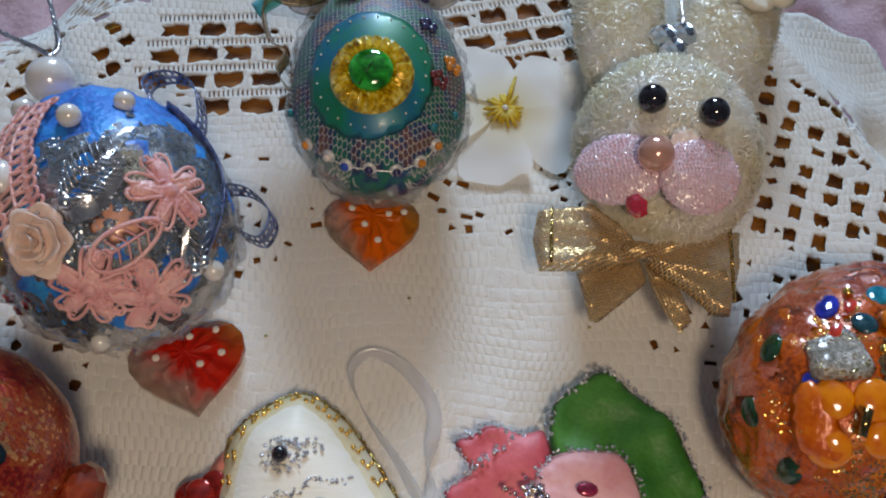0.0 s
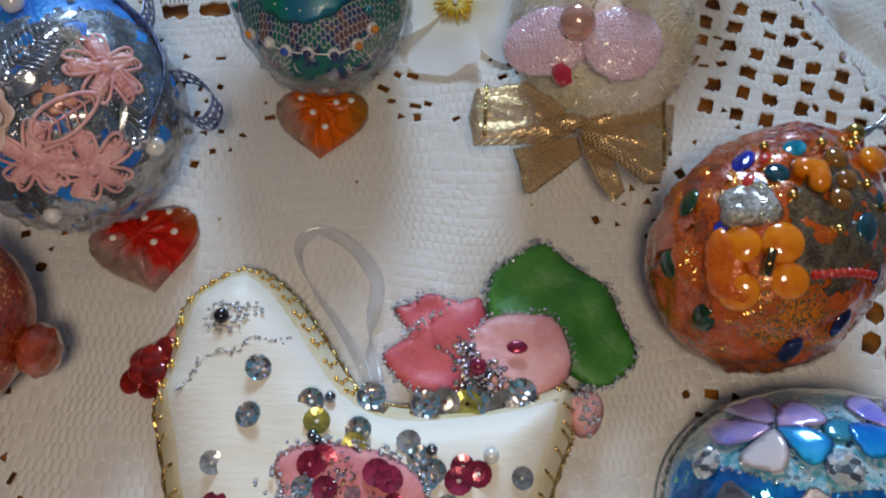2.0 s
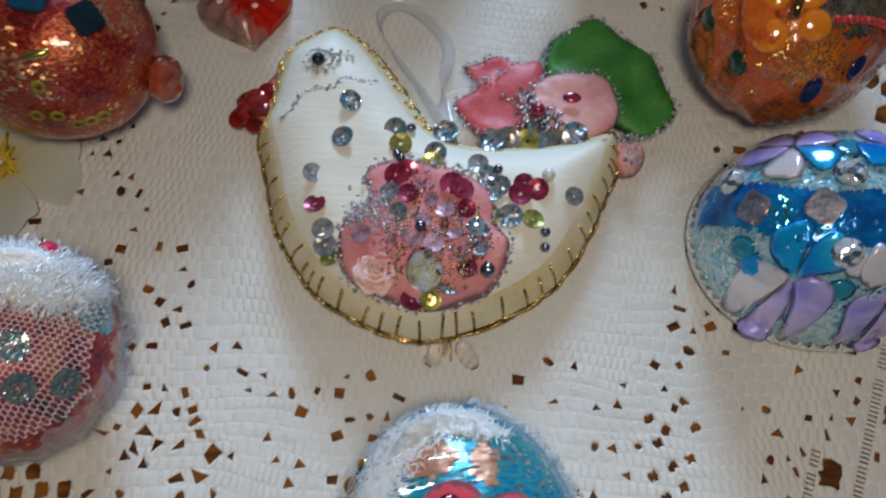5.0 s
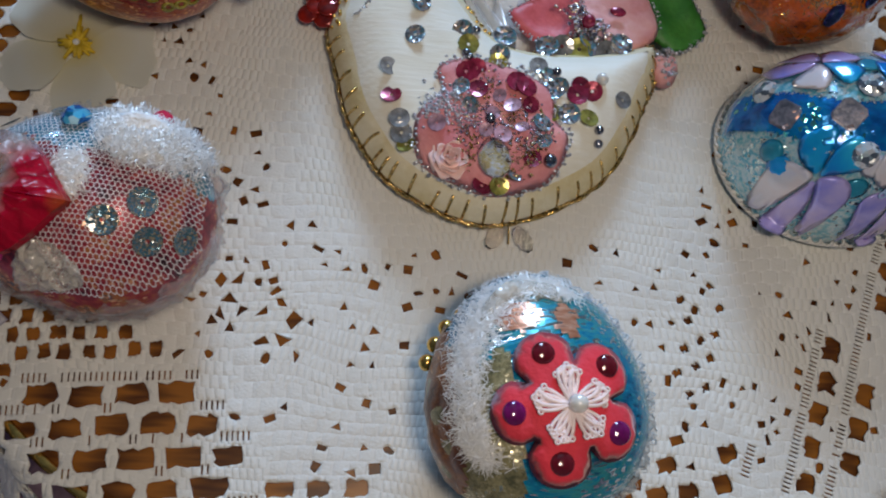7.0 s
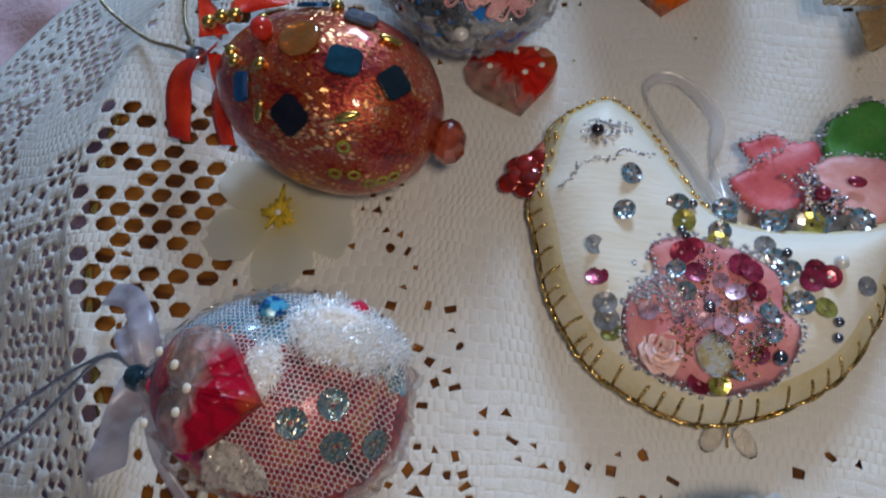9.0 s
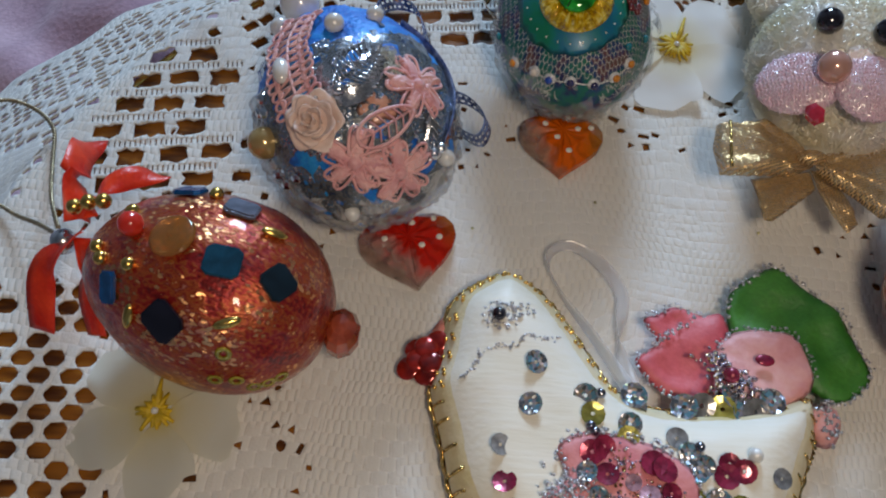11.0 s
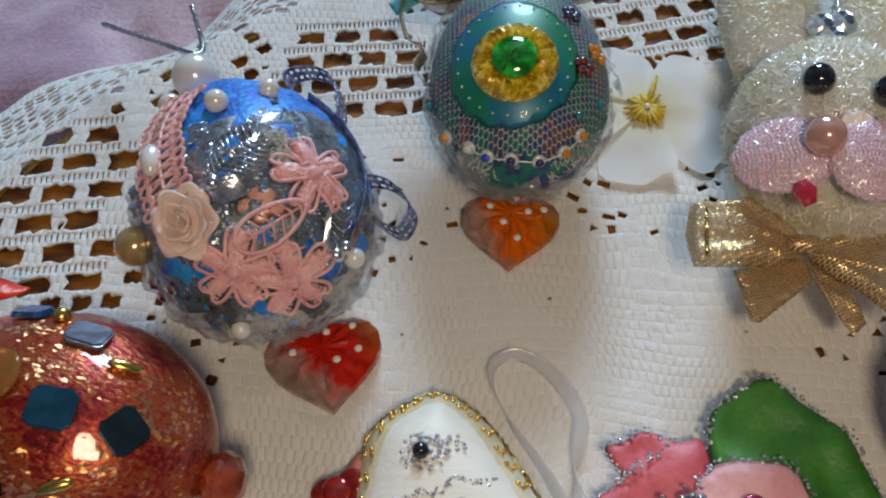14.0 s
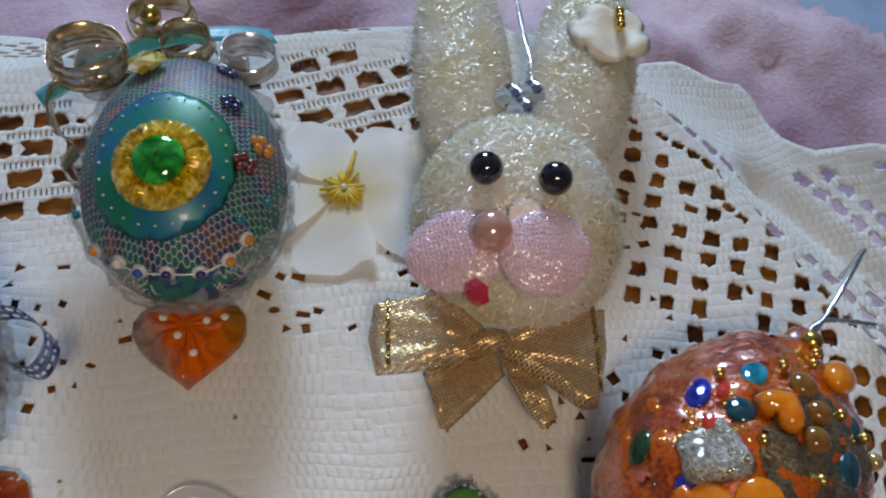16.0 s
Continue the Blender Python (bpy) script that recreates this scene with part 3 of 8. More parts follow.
def tabletop():
    top = thing("round_table", MID.x, MID.y, 0, "small rounded brown wooden table with a thin gold inlaid ring", "table", -0.12)
    prof = [(0, 0), (RIM - 0.6, 0), (RIM - 0.2, -0.08), (RIM, -0.35), (RIM, -1.3), (RIM - 0.3, -1.7), (RIM - 1.2, -2.0), (0, -2.0)]
    bm = bmesh.new()
    n = 128
    rings = [[bm.verts.new((r * rim_at(2 * math.pi * k / n) / RIM * math.cos(2 * math.pi * k / n), r * rim_at(2 * math.pi * k / n) / RIM * math.sin(2 * math.pi * k / n), z)) for k in range(n)] if r else [bm.verts.new((0, 0, z))] for r, z in prof]
    for a, b in zip(rings, rings[1:]):
        for k in range(n):
            if len(a) == 1:
                bm.faces.new((a[0], b[k], b[(k + 1) % n]))
            elif len(b) == 1:
                bm.faces.new((a[k], b[0], a[(k + 1) % n]))
            else:
                bm.faces.new((a[k], b[k], b[(k + 1) % n], a[(k + 1) % n]))
    bmesh.ops.recalc_face_normals(bm, faces=bm.faces)
    part("top", bm, WOOD, top, flat=True)
    ring = [((rim_at(a) - 0.14) * math.cos(a), (rim_at(a) - 0.14) * math.sin(a), -0.07) for a in [2 * math.pi * k / 160 for k in range(160)]]
    part("inlay", tube(ring, 0.16, 6, True, 0.25), GOLD, top, "thin gold inlaid ring")
    part("pedestal", tube([(0, 0, -1.9), (0, 0, -4.5), (0, 0, -8), (0, 0, -11.0)], 3.4, 24, taper=lambda f: 1.0 + 0.4 * math.sin(6 * f) ** 2), WOOD, top)
    part("foot", tube([(0, 0, -11.9), (0, 0, -11.4), (0, 0, -10.6)], 5.4, 48, taper=lambda f: 1 - 0.3 * f), WOOD, top)


def side_table():
    """The larger table under the pink cloth, on which the small round one stands."""
    t = thing("side_table", MID.x, MID.y, 0, "plain brown wooden table under the pink cloth", "table", -12.1)
    part("top", tube([(0, 0, 0.0), (0, 0, -0.3), (0, 0, -1.9), (0, 0, -2.2)], 41, 96, taper=lambda f: 1 - 0.01 * abs(2 * f - 1) ** 4), WOOD, t, flat=True)
    for x in (-24, 24):
        for y in (-24, 24):
            part("leg", tube([(x, y, -2.1), (x * 1.05, y * 1.05, -34), (x * 1.1, y * 1.1, -65.8)], 2.6, 16, taper=lambda f: 1 - 0.35 * f), WOOD, t)


tabletop()
side_table()


def pink_cloth():
    """The larger cloth under the stand, with soft folds; its corner lies open to the floor."""
    bm = bmesh.new()
    n = 170
    vs = {}
    for i in range(n + 1):
        for j in range(n + 1):
            x, y = -60 + 120 * i / n, -60 + 120 * j / n
            p = Vector((x, y, 0)) * 0.09
            z = -8.6 + 1.5 * noise.noise(p) + 0.7 * noise.noise(p * 2.7) + 0.25 * math.sin(0.9 * x + 0.7 * y + 3 * noise.noise(p * 1.5)) + 0.30 * noise.noise(p * 9) + 0.12 * math.sin(2.3 * x - 1.1 * y + 5 * noise.noise(p * 3))
            r = math.hypot(x - MID.x, y - MID.y)
            if r > 44:
                z -= (r - 44) * 0.6
            if r < 20:
                z = min(z, -7.4)
            vs[i, j] = bm.verts.new((x, y, z))
    for i in range(n):
        for j in range(n):
            x, y = -60 + 120 * i / n, -60 + 120 * j / n
            if x + y < 61.5 + 1.2 * math.sin(x * 0.7) and math.hypot(x - MID.x, y - MID.y) > 6:
                bm.faces.new((vs[i, j], vs[i + 1, j], vs[i + 1, j + 1], vs[i, j + 1]))
    for v in [v for v in bm.verts if not v.link_faces]:
        bm.verts.remove(v)
    ob = solo("pink_cloth", bm, TULLE, "crumpled dusty-pink tulle cloth under the white lace", "cloth", "structure")
    s = ob.modifiers.new("thickness", "SOLIDIFY")
    s.thickness = 0.001


pink_cloth()


# -- white lace cloth --
def drape(x, y):
    """From the flat cloth to the cloth as it lies: flat on the table, bent down past its rim."""
    dx, dy = x - MID.x, y - MID.y
    s = math.hypot(dx, dy)
    a = math.atan2(dy, dx)
    z = 0.05 + 0.05 * noise.noise(Vector((x * 0.22, y * 0.22, 1.0))) + 0.03 * noise.noise(Vector((x * 0.7, y * 0.7, 5.0)))
    edge = rim_at(a)
    if s <= edge:
        return x, y, z
    g = s - edge
    west = math.exp(-((((a - 3.1 + math.pi) % (2 * math.pi)) - math.pi) / 0.52) ** 2)
    east = math.exp(-((((a - 0.65 + math.pi) % (2 * math.pi)) - math.pi) / 0.50) ** 2)
    flat = math.exp(-((((a - 2.75 + math.pi) % (2 * math.pi)) - math.pi) / 0.45) ** 2)
    lean = radians(44 - 18 * flat - 19 * east + (1 - 0.8 * max(west, east)) * (12 * math.sin(5 * a + 0.6) + 8 * math.sin(11 * a + 2.0))) * min(1, g / (1.2 - 0.6 * east))
    r = edge + g * math.cos(lean)
    wave = 0.35 * min(1, g / 3) * math.sin(16 * a + 2 * math.sin(3 * a))
    down = g * math.sin(lean)
    # to the east it breaks sharply over the rim, then lies out with one fold along the rim
    h = 0.86 * g
    far = max(0.0, min(1.0, (0.76 - a) / 0.06))
    fall = 4.8 * (1 - math.exp(-h / 1.5)) + far * (1.0 * math.exp(-((h - 5.9 + 4.0 * (a - 0.6)) / 0.75) ** 2) - 0.22 * max(0.0, h - 6.2)) + 0.25 * math.sin(1.1 * h + 9 * a)  * min(1, h / 3)
    r += east * (edge + h - r)
    down += east * (fall - down)
    wave *= 1 - east
    return MID.x + (r + wave) * math.cos(a), MID.y + (r + wave) * math.sin(a), z - down


HOLES = []


def hole(cx, cy, w, h, turn, kind="rect", rough=0.12):
    """One opening: an outline with uneven, thread-like edges."""
    if kind == "hex":
        base = [(-0.5, -0.12), (-0.28, -0.5), (0.28, -0.5), (0.5, -0.12), (0.5, 0.16), (0.26, 0.5), (-0.26, 0.5), (-0.5, 0.14)]
    elif kind == "tri":
        base = [(-0.5, -0.4), (0.45, -0.5), (0.1, 0.5)]
    elif kind == "shard":
        base = [[(-0.5, -0.4), (0.45, -0.5), (0.1, 0.5)], [(-0.5, -0.1), (0.2, -0.5), (0.5, 0.2), (-0.2, 0.5)], [(-0.5, -0.3), (0.5, -0.4), (0.4, 0.1), (-0.45, 0.3)]][RNG.randrange(3)]
        turn += RNG.uniform(-0.9, 0.9)
    elif kind == "slit":
        base = [(-0.5, -0.5), (0.5, -0.5), (0.5, 0.5), (-0.5, 0.5)]
    else:
        base = [(-0.5, -0.42), (-0.3, -0.5), (-0.1, -0.44), (0.1, -0.5), (0.3, -0.44), (0.5, -0.4), (0.52, 0.0), (0.47, 0.42), (0.28, 0.5), (0.08, 0.44), (-0.12, 0.5), (-0.32, 0.44), (-0.5, 0.4), (-0.46, 0.0)]
    c, s = math.cos(turn), math.sin(turn)
    out = []
    for u, v in base:
        u = u * w + RNG.uniform(-1, 1) * rough * min(w, h)
        v = v * h + RNG.uniform(-1, 1) * rough * min(w, h)
        out.append((cx + c * u - s * v, cy + s * u + c * v))
    HOLES.append((cx, cy, 0.55 * max(w, h), out))


def lattice(area, start, a, b, w, h, kind="rect", skip=0.0, slits=False, rough=0.12):
    turn = math.atan2(a[1], a[0])
    for i in range(-24, 25):
        for j in range(-24, 25):
            x, y = start[0] + i * a[0] + j * b[0], start[1] + i * a[1] + j * b[1]
            if not inside((x, y), area):
                continue
            if RNG.random() >= skip:
                j0, k0 = (0.015, 0.03) if kind == "hex" else (0.05, 0.10)
                hole(x + RNG.uniform(-j0, j0), y + RNG.uniform(-j0, j0), w * RNG.uniform(1 - k0, 1 + k0), h * RNG.uniform(1 - k0, 1 + k0), turn, kind, rough)
            if slits:
                up = Vector((-a[1], a[0])).normalized() * (h * 0.5 + 0.23)
                run = Vector(a).length
                for k in range(8):
                    f = (k - 3.5) / 8 * run * 0.98
                    p = Vector((x, y)) + up + Vector(a).normalized() * f
                    hole(p.x, p.y, 0.055, 0.27, turn, "slit", 0.0)


def cloth_pattern():
    lattice([(-16.0, 3.2), (-10.5, 3.6), (-10.3, 8.0), (-12.4, 10.0), (-14.5, 9.3)], (-12.64, 6.91), (1.39, 0.2), (-0.37, -1.18), 1.0, 0.64, slits=True)
    lattice([(-6.6, 14.9), (-3.2, 15.2), (-0.6, 12.6), (-1.6, 10.6), (-4.4, 10.0), (-6.4, 11.6)], (-4.75, 12.85), (1.23, 0.15), (-0.24, -1.16), 0.92, 0.62, slits=True)
    lattice([(3.7, 13.2), (3.9, 16.6), (9.6, 17.0), (9.6, 13.0)], (6.56, 15.75), (1.3, 0.35), (-0.49, -1.28), 0.95, 0.62, slits=True)
    lattice([(-0.6, 12.6), (-0.6, 16.4), (3.7, 16.4), (3.7, 12.6)], (1.0, 14.0), (1.25, 0.25), (-0.3, -1.2), 0.9, 0.6)
    lattice([(-12.2, 10.7), (-11.5, 10.9), (-9.7, 8.0), (-10.3, 7.7)], (-11.3, 9.79), (0.39, -0.54), (0.9, 0.9), 0.42, 0.42)
    lattice([(-10.8, 12.9), (-9.2, 12.9), (-9.0, 9.6), (-10.4, 9.6)], (-9.8, 11.2), (0.55, 0.5), (-0.5, 0.75), 0.55, 0.45)
    lattice([(-9.0, 15.2), (-6.8, 14.2), (-6.8, 11.2), (-8.0, 11.2)], (-7.3, 13.2), (0.75, 0.62), (-0.2, -1.2), 0.5, 0.5)
    lattice([(-12.4, 5.0), (-9.4, 5.9), (-9.2, 2.8), (-12.4, 2.6)], (-10.75, 4.6), (0.86, 0.1), (-0.45, -0.78), 0.62, 0.5, skip=0.1)
    # left and right nets
    lattice([(-12.6, -0.7), (-17.6, -0.3), (-17.4, -4.0), (-16.2, -9.6), (-14.2, -12.2), (-13.0, -10.6), (-12.0, -8.6), (-11.6, -6.0), (-12.9, -3.2)], (-15.4, -5.75), (0.95, 0.05), (0.305, 0.575), 0.68, 0.51, "hex", rough=0.035)
    lattice([(16.9, -1.4), (17.3, 2.0), (18.6, 5.0), (20.4, 4.6), (21.2, 1.0), (20.6, -1.6), (18.8, -3.0)], (18.6, 2.6), (0.58, -0.36), (0.31, 0.93), 0.54, 0.70, "hex", rough=0.05)
    # upper right
    lattice([(13.1, 6.6), (13.4, 9.0), (14.6, 13.6), (15.8, 13.6), (18.0, 11.0), (19.6, 8.0), (20.0, 5.2), (16.0, 4.8)], (17.58, 8.66), (0.93, -0.30), (-0.36, -0.82), 0.48, 0.58, skip=0.22)
    lattice([(13.2, 7.0), (13.2, 8.7), (15.1, 8.9), (15.0, 7.0)], (13.8, 8.1), (0.92, 0.1), (0.5, -0.75), 0.68, 0.62)
    # lower left and lower right
    lattice([(-10.6, -15.9), (-8.7, -14.8), (-6.5, -14.7), (-3.6, -16.1), (-3.6, -20), (-9.0, -20)], (-7.56, -16.16), (1.24, 0.1), (-0.42, -0.93), 0.9, 0.58, slits=True)
    lattice([(-13.2, -11.6), (-9.6, -12.4), (-6.6, -13.6), (-6.6, -14.5), (-8.6, -14.7), (-11.2, -15.8)], (-10.1, -13.66), (0.62, 0.05), (-0.30, -0.56), 0.36, 0.44, skip=0.14)
    lattice([(16.0, -9.6), (17.6, -5.8), (19.4, -6.8), (18.4, -12.0), (13.8, -17.6), (11.4, -16.4), (13.7, -13.2)], (15.8, -12.0), (0.34, 1.04), (-1.25, 0.40), 0.66, 0.60, skip=0.12, slits=True)
    lattice([(15.0, -9.4), (16.0, -9.6), (13.7, -13.2), (11.4, -16.4), (10.9, -15.9), (12.9, -12.9)], (14.4, -11.0), (0.20, 0.62), (-0.55, 0.18), 0.30, 0.26, "shard", skip=0.35, rough=0.2)
    lattice([(8.2, -16.4), (11.0, -15.4), (10.6, -19.5), (3.0, -19.6)], (10.2, -17.0), (1.0, 0.2), (-0.3, -0.9), 0.6, 0.5, skip=0.2)
    lattice([(-3.4, -16.8), (3.0, -17.8), (3.0, -20.2), (-3.4, -20.2)], (-1.0, -18.4), (1.1, 0.1), (-0.4, -0.9), 0.7, 0.5, skip=0.1)
    lattice([(17.6, -1.6), (19.4, -2.6), (19.4, -4.6), (18.0, -3.6)], (18.21, -2.34), (0.64, -0.73), (0.8, 0.7), 0.8, 0.7)
    # loose clusters of small openings
    lattice([(-5.9, -11.6), (-2.9, -11.3), (-2.6, -13.9), (-6.2, -14.2)], (-4.4, -12.6), (0.60, 0.12), (-0.25, -0.58), 0.42, 0.36, "shard", skip=0.34, rough=0.34)
    lattice([(8.9, -10.8), (10.8, -10.6), (10.6, -14.6), (9.0, -14.7)], (9.8, -12.6), (0.52, 0.25), (-0.28, 0.62), 0.26, 0.24, skip=0.3, rough=0.2)
    # ring of small openings round the closed middle
    cell = 0.60
    for i in range(-40, 41):
        for j in range(-40, 41):
            x, y = MID.x + cell * (i + 0.5 * (j % 2)), MID.y + cell * j
            s = math.hypot(x - MID.x, y - MID.y)
            a = math.atan2(y - MID.y, x - MID.x)
            inner = 8.7 + 0.5 * math.sin(8 * a)
            if not inner < s < 18.8 or noise.noise(Vector((x * 0.32, y * 0.32, 9))) < -0.2:
                continue
            if RNG.random() < (0.52 if s < 12.0 else 0.36):
                k = RNG.choice(("tri", "tri", "slit", "slit", "hex"))
                hole(x + RNG.uniform(-0.12, 0.12), y + RNG.uniform(-0.12, 0.12), RNG.uniform(0.16, 0.42), RNG.uniform(0.14, 0.34), RNG.uniform(-0.5, 0.5), k, 0.12)
    # rows of openings along the part that hangs down past the rabbit
    for s, lo, hi, w in ((19.3, 0.42, 0.85, 0.40), (20.3, 0.55, 0.98, 0.42), (25.8, 0.72, 0.90, 0.66), (24.4, 0.63, 0.71, 0.66), (23.6, 0.30, 0.58, 0.66), (24.6, 0.22, 0.56, 0.62), (25.6, 0.20, 0.46, 0.66), (26.6, 0.22, 0.48, 0.66), (28.4, 0.46, 0.66, 0.66), (29.4, 0.40, 0.64, 0.66)):
        n = int((hi - lo) * s / (w * 1.35))
        for k in range(n + 1):
            a = lo + (hi - lo) * k / n
            hole(MID.x + s * math.cos(a), MID.y + s * math.sin(a), w * RNG.uniform(0.85, 1.1), w * 0.8 * RNG.uniform(0.85, 1.1), a + 1.57, "rect", 0.2)
    # border past the rim: a fine grid of openings with closed patches
    for i in range(-54, 55):
        for j in range(-78, 79):
            x, y = MID.x + 0.66 * (i + 0.5 * (j % 2)), MID.y + 0.44 * j
            s = math.hypot(x - MID.x, y - MID.y)
            if rim_at(math.atan2(y - MID.y, x - MID.x)) + 0.2 < s < cloth_reach(math.atan2(y - MID.y, x - MID.x)) - 0.9 and noise.noise(Vector((x * 0.30, y * 0.30, 2))) > (0.62 if x > 8 and y > 2 else -0.2) and RNG.random() < 0.86:
                a = math.atan2(y - MID.y, x - MID.x)
                hole(x + RNG.uniform(-0.08, 0.08), y + RNG.uniform(-0.05, 0.05), RNG.uniform(0.38, 0.52), RNG.uniform(0.27, 0.36), 0.35 * math.sin(3 * a + 0.3 * s), "rect", 0.12)


def pads(x, y):
    """Small unevenness of the padded weave."""
    return 0.022 * noise.noise(Vector((x * 1.6, y * 2.1, 7.0))) + 0.012 * noise.noise(Vector((x * 3.4, y * 3.9, 2.0)))


def cloth_reach(a):
    """How far the cloth goes from its middle: longer to the west and east, with small scallops."""
    west = math.exp(-((((a - 3.1 + math.pi) % (2 * math.pi)) - math.pi) / 0.52) ** 2)
    east = math.exp(-((((a - 0.65 + math.pi) % (2 * math.pi)) - math.pi) / 0.50) ** 2)
    return 24.2 + 9.0 * west + 7.4 * math.exp(-((a - 0.62) / 0.36) ** 2) * (1 - 0.34 * math.exp(-((a - 0.74) / 0.06) ** 2)) + 0.95 * abs(math.sin(15 * a + 0.4 * math.sin(7 * a))) + east * (2.4 * abs(math.sin(8 * a + 0.9)) - 1.0) + 0.12 * math.sin(70 * a)


def lace_cloth():
    from mathutils.geometry import delaunay_2d_cdt
    cloth_pattern()
    placed, grid = [], {}
    for cx, cy, r, out in HOLES:
        key = (int(cx // 1.4), int(cy // 1.4))
        near = [o for dx in (-1, 0, 1) for dy in (-1, 0, 1) for o in grid.get((key[0] + dx, key[1] + dy), ())]
        if all(not inside(p, o[3]) for o in near for p in out + [(cx, cy)]) and all(not inside((o[0], o[1]), out) for o in near) \
                and all(min(math.hypot(p[0] - q[0], p[1] - q[1]) for p in out for q in o[3]) > 0.05 for o in near if math.hypot(o[0] - cx, o[1] - cy) < o[2] + r + 0.1) \
                and all(not inside(q, out) for o in near for q in o[3]):
            grid.setdefault(key, []).append((cx, cy, r, out))
            placed.append(out)
    pts, edges = [], []
    rim = 260
    for k in range(rim):
        a = 2 * math.pi * k / rim
        s = cloth_reach(a)
        pts.append(Vector((MID.x + s * math.cos(a), MID.y + s * math.sin(a))))
        edges.append((k, (k + 1) % rim))
    for out in placed:
        k0 = len(pts)
        pts += [Vector(p) for p in out]
        edges += [(k0 + i, k0 + (i + 1) % len(out)) for i in range(len(out))]
    step = 0.155
    n = int(28 / step)
    near_hole = {}
    for cx, cy, r, out in [o for c in grid.values() for o in c]:
        for ix in range(int((cx - r) // 0.5), int((cx + r) // 0.5) + 1):
            for iy in range(int((cy - r) // 0.5), int((cy + r) // 0.5) + 1):
                near_hole.setdefault((ix, iy), []).append(out)
    for i in range(-n - 40, n + 41):
        for j in range(-n - 40, n + 41):
            x, y = MID.x + step * (i + 0.5 * (j % 2)), MID.y + step * 0.9 * j
            s = math.hypot(x - MID.x, y - MID.y)
            if (s > 23 and s > cloth_reach(math.atan2(y - MID.y, x - MID.x)) - 0.15) or (s > rim_at(math.atan2(y - MID.y, x - MID.x)) + 1.0 and (i % 2 or j % 2)):
                continue
            if any(inside((x, y), o) for o in near_hole.get((int(x // 0.5), int(y // 0.5)), ())):
                continue
            pts.append(Vector((x, y)))
    v, e, f, ov, oe, of = delaunay_2d_cdt(pts, edges, [], 2, 1e-4)
    # keep what lies inside the rim and in no opening
    verts = []
    for p in v:
        x, y, z = drape(p[0], p[1])
        s = math.hypot(p[0] - MID.x, p[1] - MID.y)
        verts.append((x * CM, y * CM, (z + pads(p[0], p[1])) * CM))
    faces = []
    for t in f:
        cx, cy = sum(v[i][0] for i in t) / len(t), sum(v[i][1] for i in t) / len(t)
        if math.hypot(cx - MID.x, cy - MID.y) < cloth_reach(math.atan2(cy - MID.y, cx - MID.x)) and not any(inside((cx, cy), o) for o in near_hole.get((int(cx // 0.5), int(cy // 0.5)), ())):
            faces.append(tuple(t))
    me = bpy.data.meshes.new("lace_cloth")
    me.from_pydata(verts, [], faces)
    me.update()
    if me.polygons[len(me.polygons) // 2].normal.z < 0:
        me.flip_normals()
    smooth(me)
    me.materials.append(COTTON)
    ob = tagged(new("lace_cloth", me), "white cotton lace tablecloth with open netting and closed woven middle", "tablecloth")
    s = ob.modifiers.new("thickness", "SOLIDIFY")
    s.thickness, s.offset = 0.0007, -1


lace_cloth()

# ---- materials of the ornaments ----
GLIT_SILVER = flakes("silver_glitter", [(0.80, 0.80, 0.84), (0.55, 0.56, 0.6), (0.95, 0.95, 1.0), (0.40, 0.41, 0.45)], 1900, 0.3, 0.7)
GLIT_GOLD = flakes("gold_glitter", [(0.50, 0.32, 0.09), (0.80, 0.58, 0.24), (0.28, 0.17, 0.05), (0.62, 0.44, 0.16)], 1900, 0.25)
GLIT_MIX = flakes("mixed_glitter", [(0.7, 0.7, 0.78), (0.55, 0.42, 0.6), (0.85, 0.6, 0.3), (0.9, 0.9, 0.95), (0.5, 0.5, 0.58)], 1700, 0.25)
HOLO = flakes("holographic_sequin", [(0.30, 0.33, 0.36), (0.14, 0.32, 0.42), (0.34, 0.33, 0.40), (0.20, 0.34, 0.28), (0.40, 0.32, 0.24), (0.16, 0.17, 0.19), (0.10, 0.11, 0.12)], 1100, 0.22, 0.4, tilt=0.8, coat=0.25)
GARNET = paint("garnet_sequin", (0.26, 0.02, 0.055), 0.2, 0.35, 0.3, 250, 0.1, rnd=0.3, coat=0.5)
OLIVE = paint("olive_sequin", (0.36, 0.34, 0.08), 0.2, 0.4, 0.3, 250, 0.1, rnd=0.3)
GREY_SEQ = paint("smoky_sequin", (0.33, 0.33, 0.33), 0.16, 0.45, 0.3, 250, 0.1, rnd=0.3)
GUNMETAL = paint("gunmetal_bead", (0.30, 0.30, 0.34), 0.12, 1.0, 0.1, 300, 0.0)
FELT = mottle("cream_pleated_satin", [(0.80, 0.76, 0.63), (0.84, 0.81, 0.70), (0.86, 0.84, 0.76)], 90, 700, 0.4, 0.5, 0, 0, 0.5, 0.0008, (0.12, 1.0, 1.0))
ROSE_FABRIC = paint("rose_pink_fabric", (0.72, 0.22, 0.24), 0.6, 0, 0.14, 60, 0.3, 700, second=(0.80, 0.34, 0.33))
RED_PETAL = paint("deep_pink_petal", (0.58, 0.055, 0.085), 0.5, 0, 0.18, 60, 0.2, 600, second=(0.70, 0.14, 0.16))
PALE_PETAL = paint("pale_pink_petal", (0.80, 0.34, 0.34), 0.5, 0, 0.12, 70, 0.2, 600, second=(0.84, 0.46, 0.45))
GREEN_LEAF = paint("green_silk_leaf", (0.03, 0.20, 0.025), 0.5, 0, 0.2, 45, 0.3, 700, second=(0.07, 0.28, 0.04))
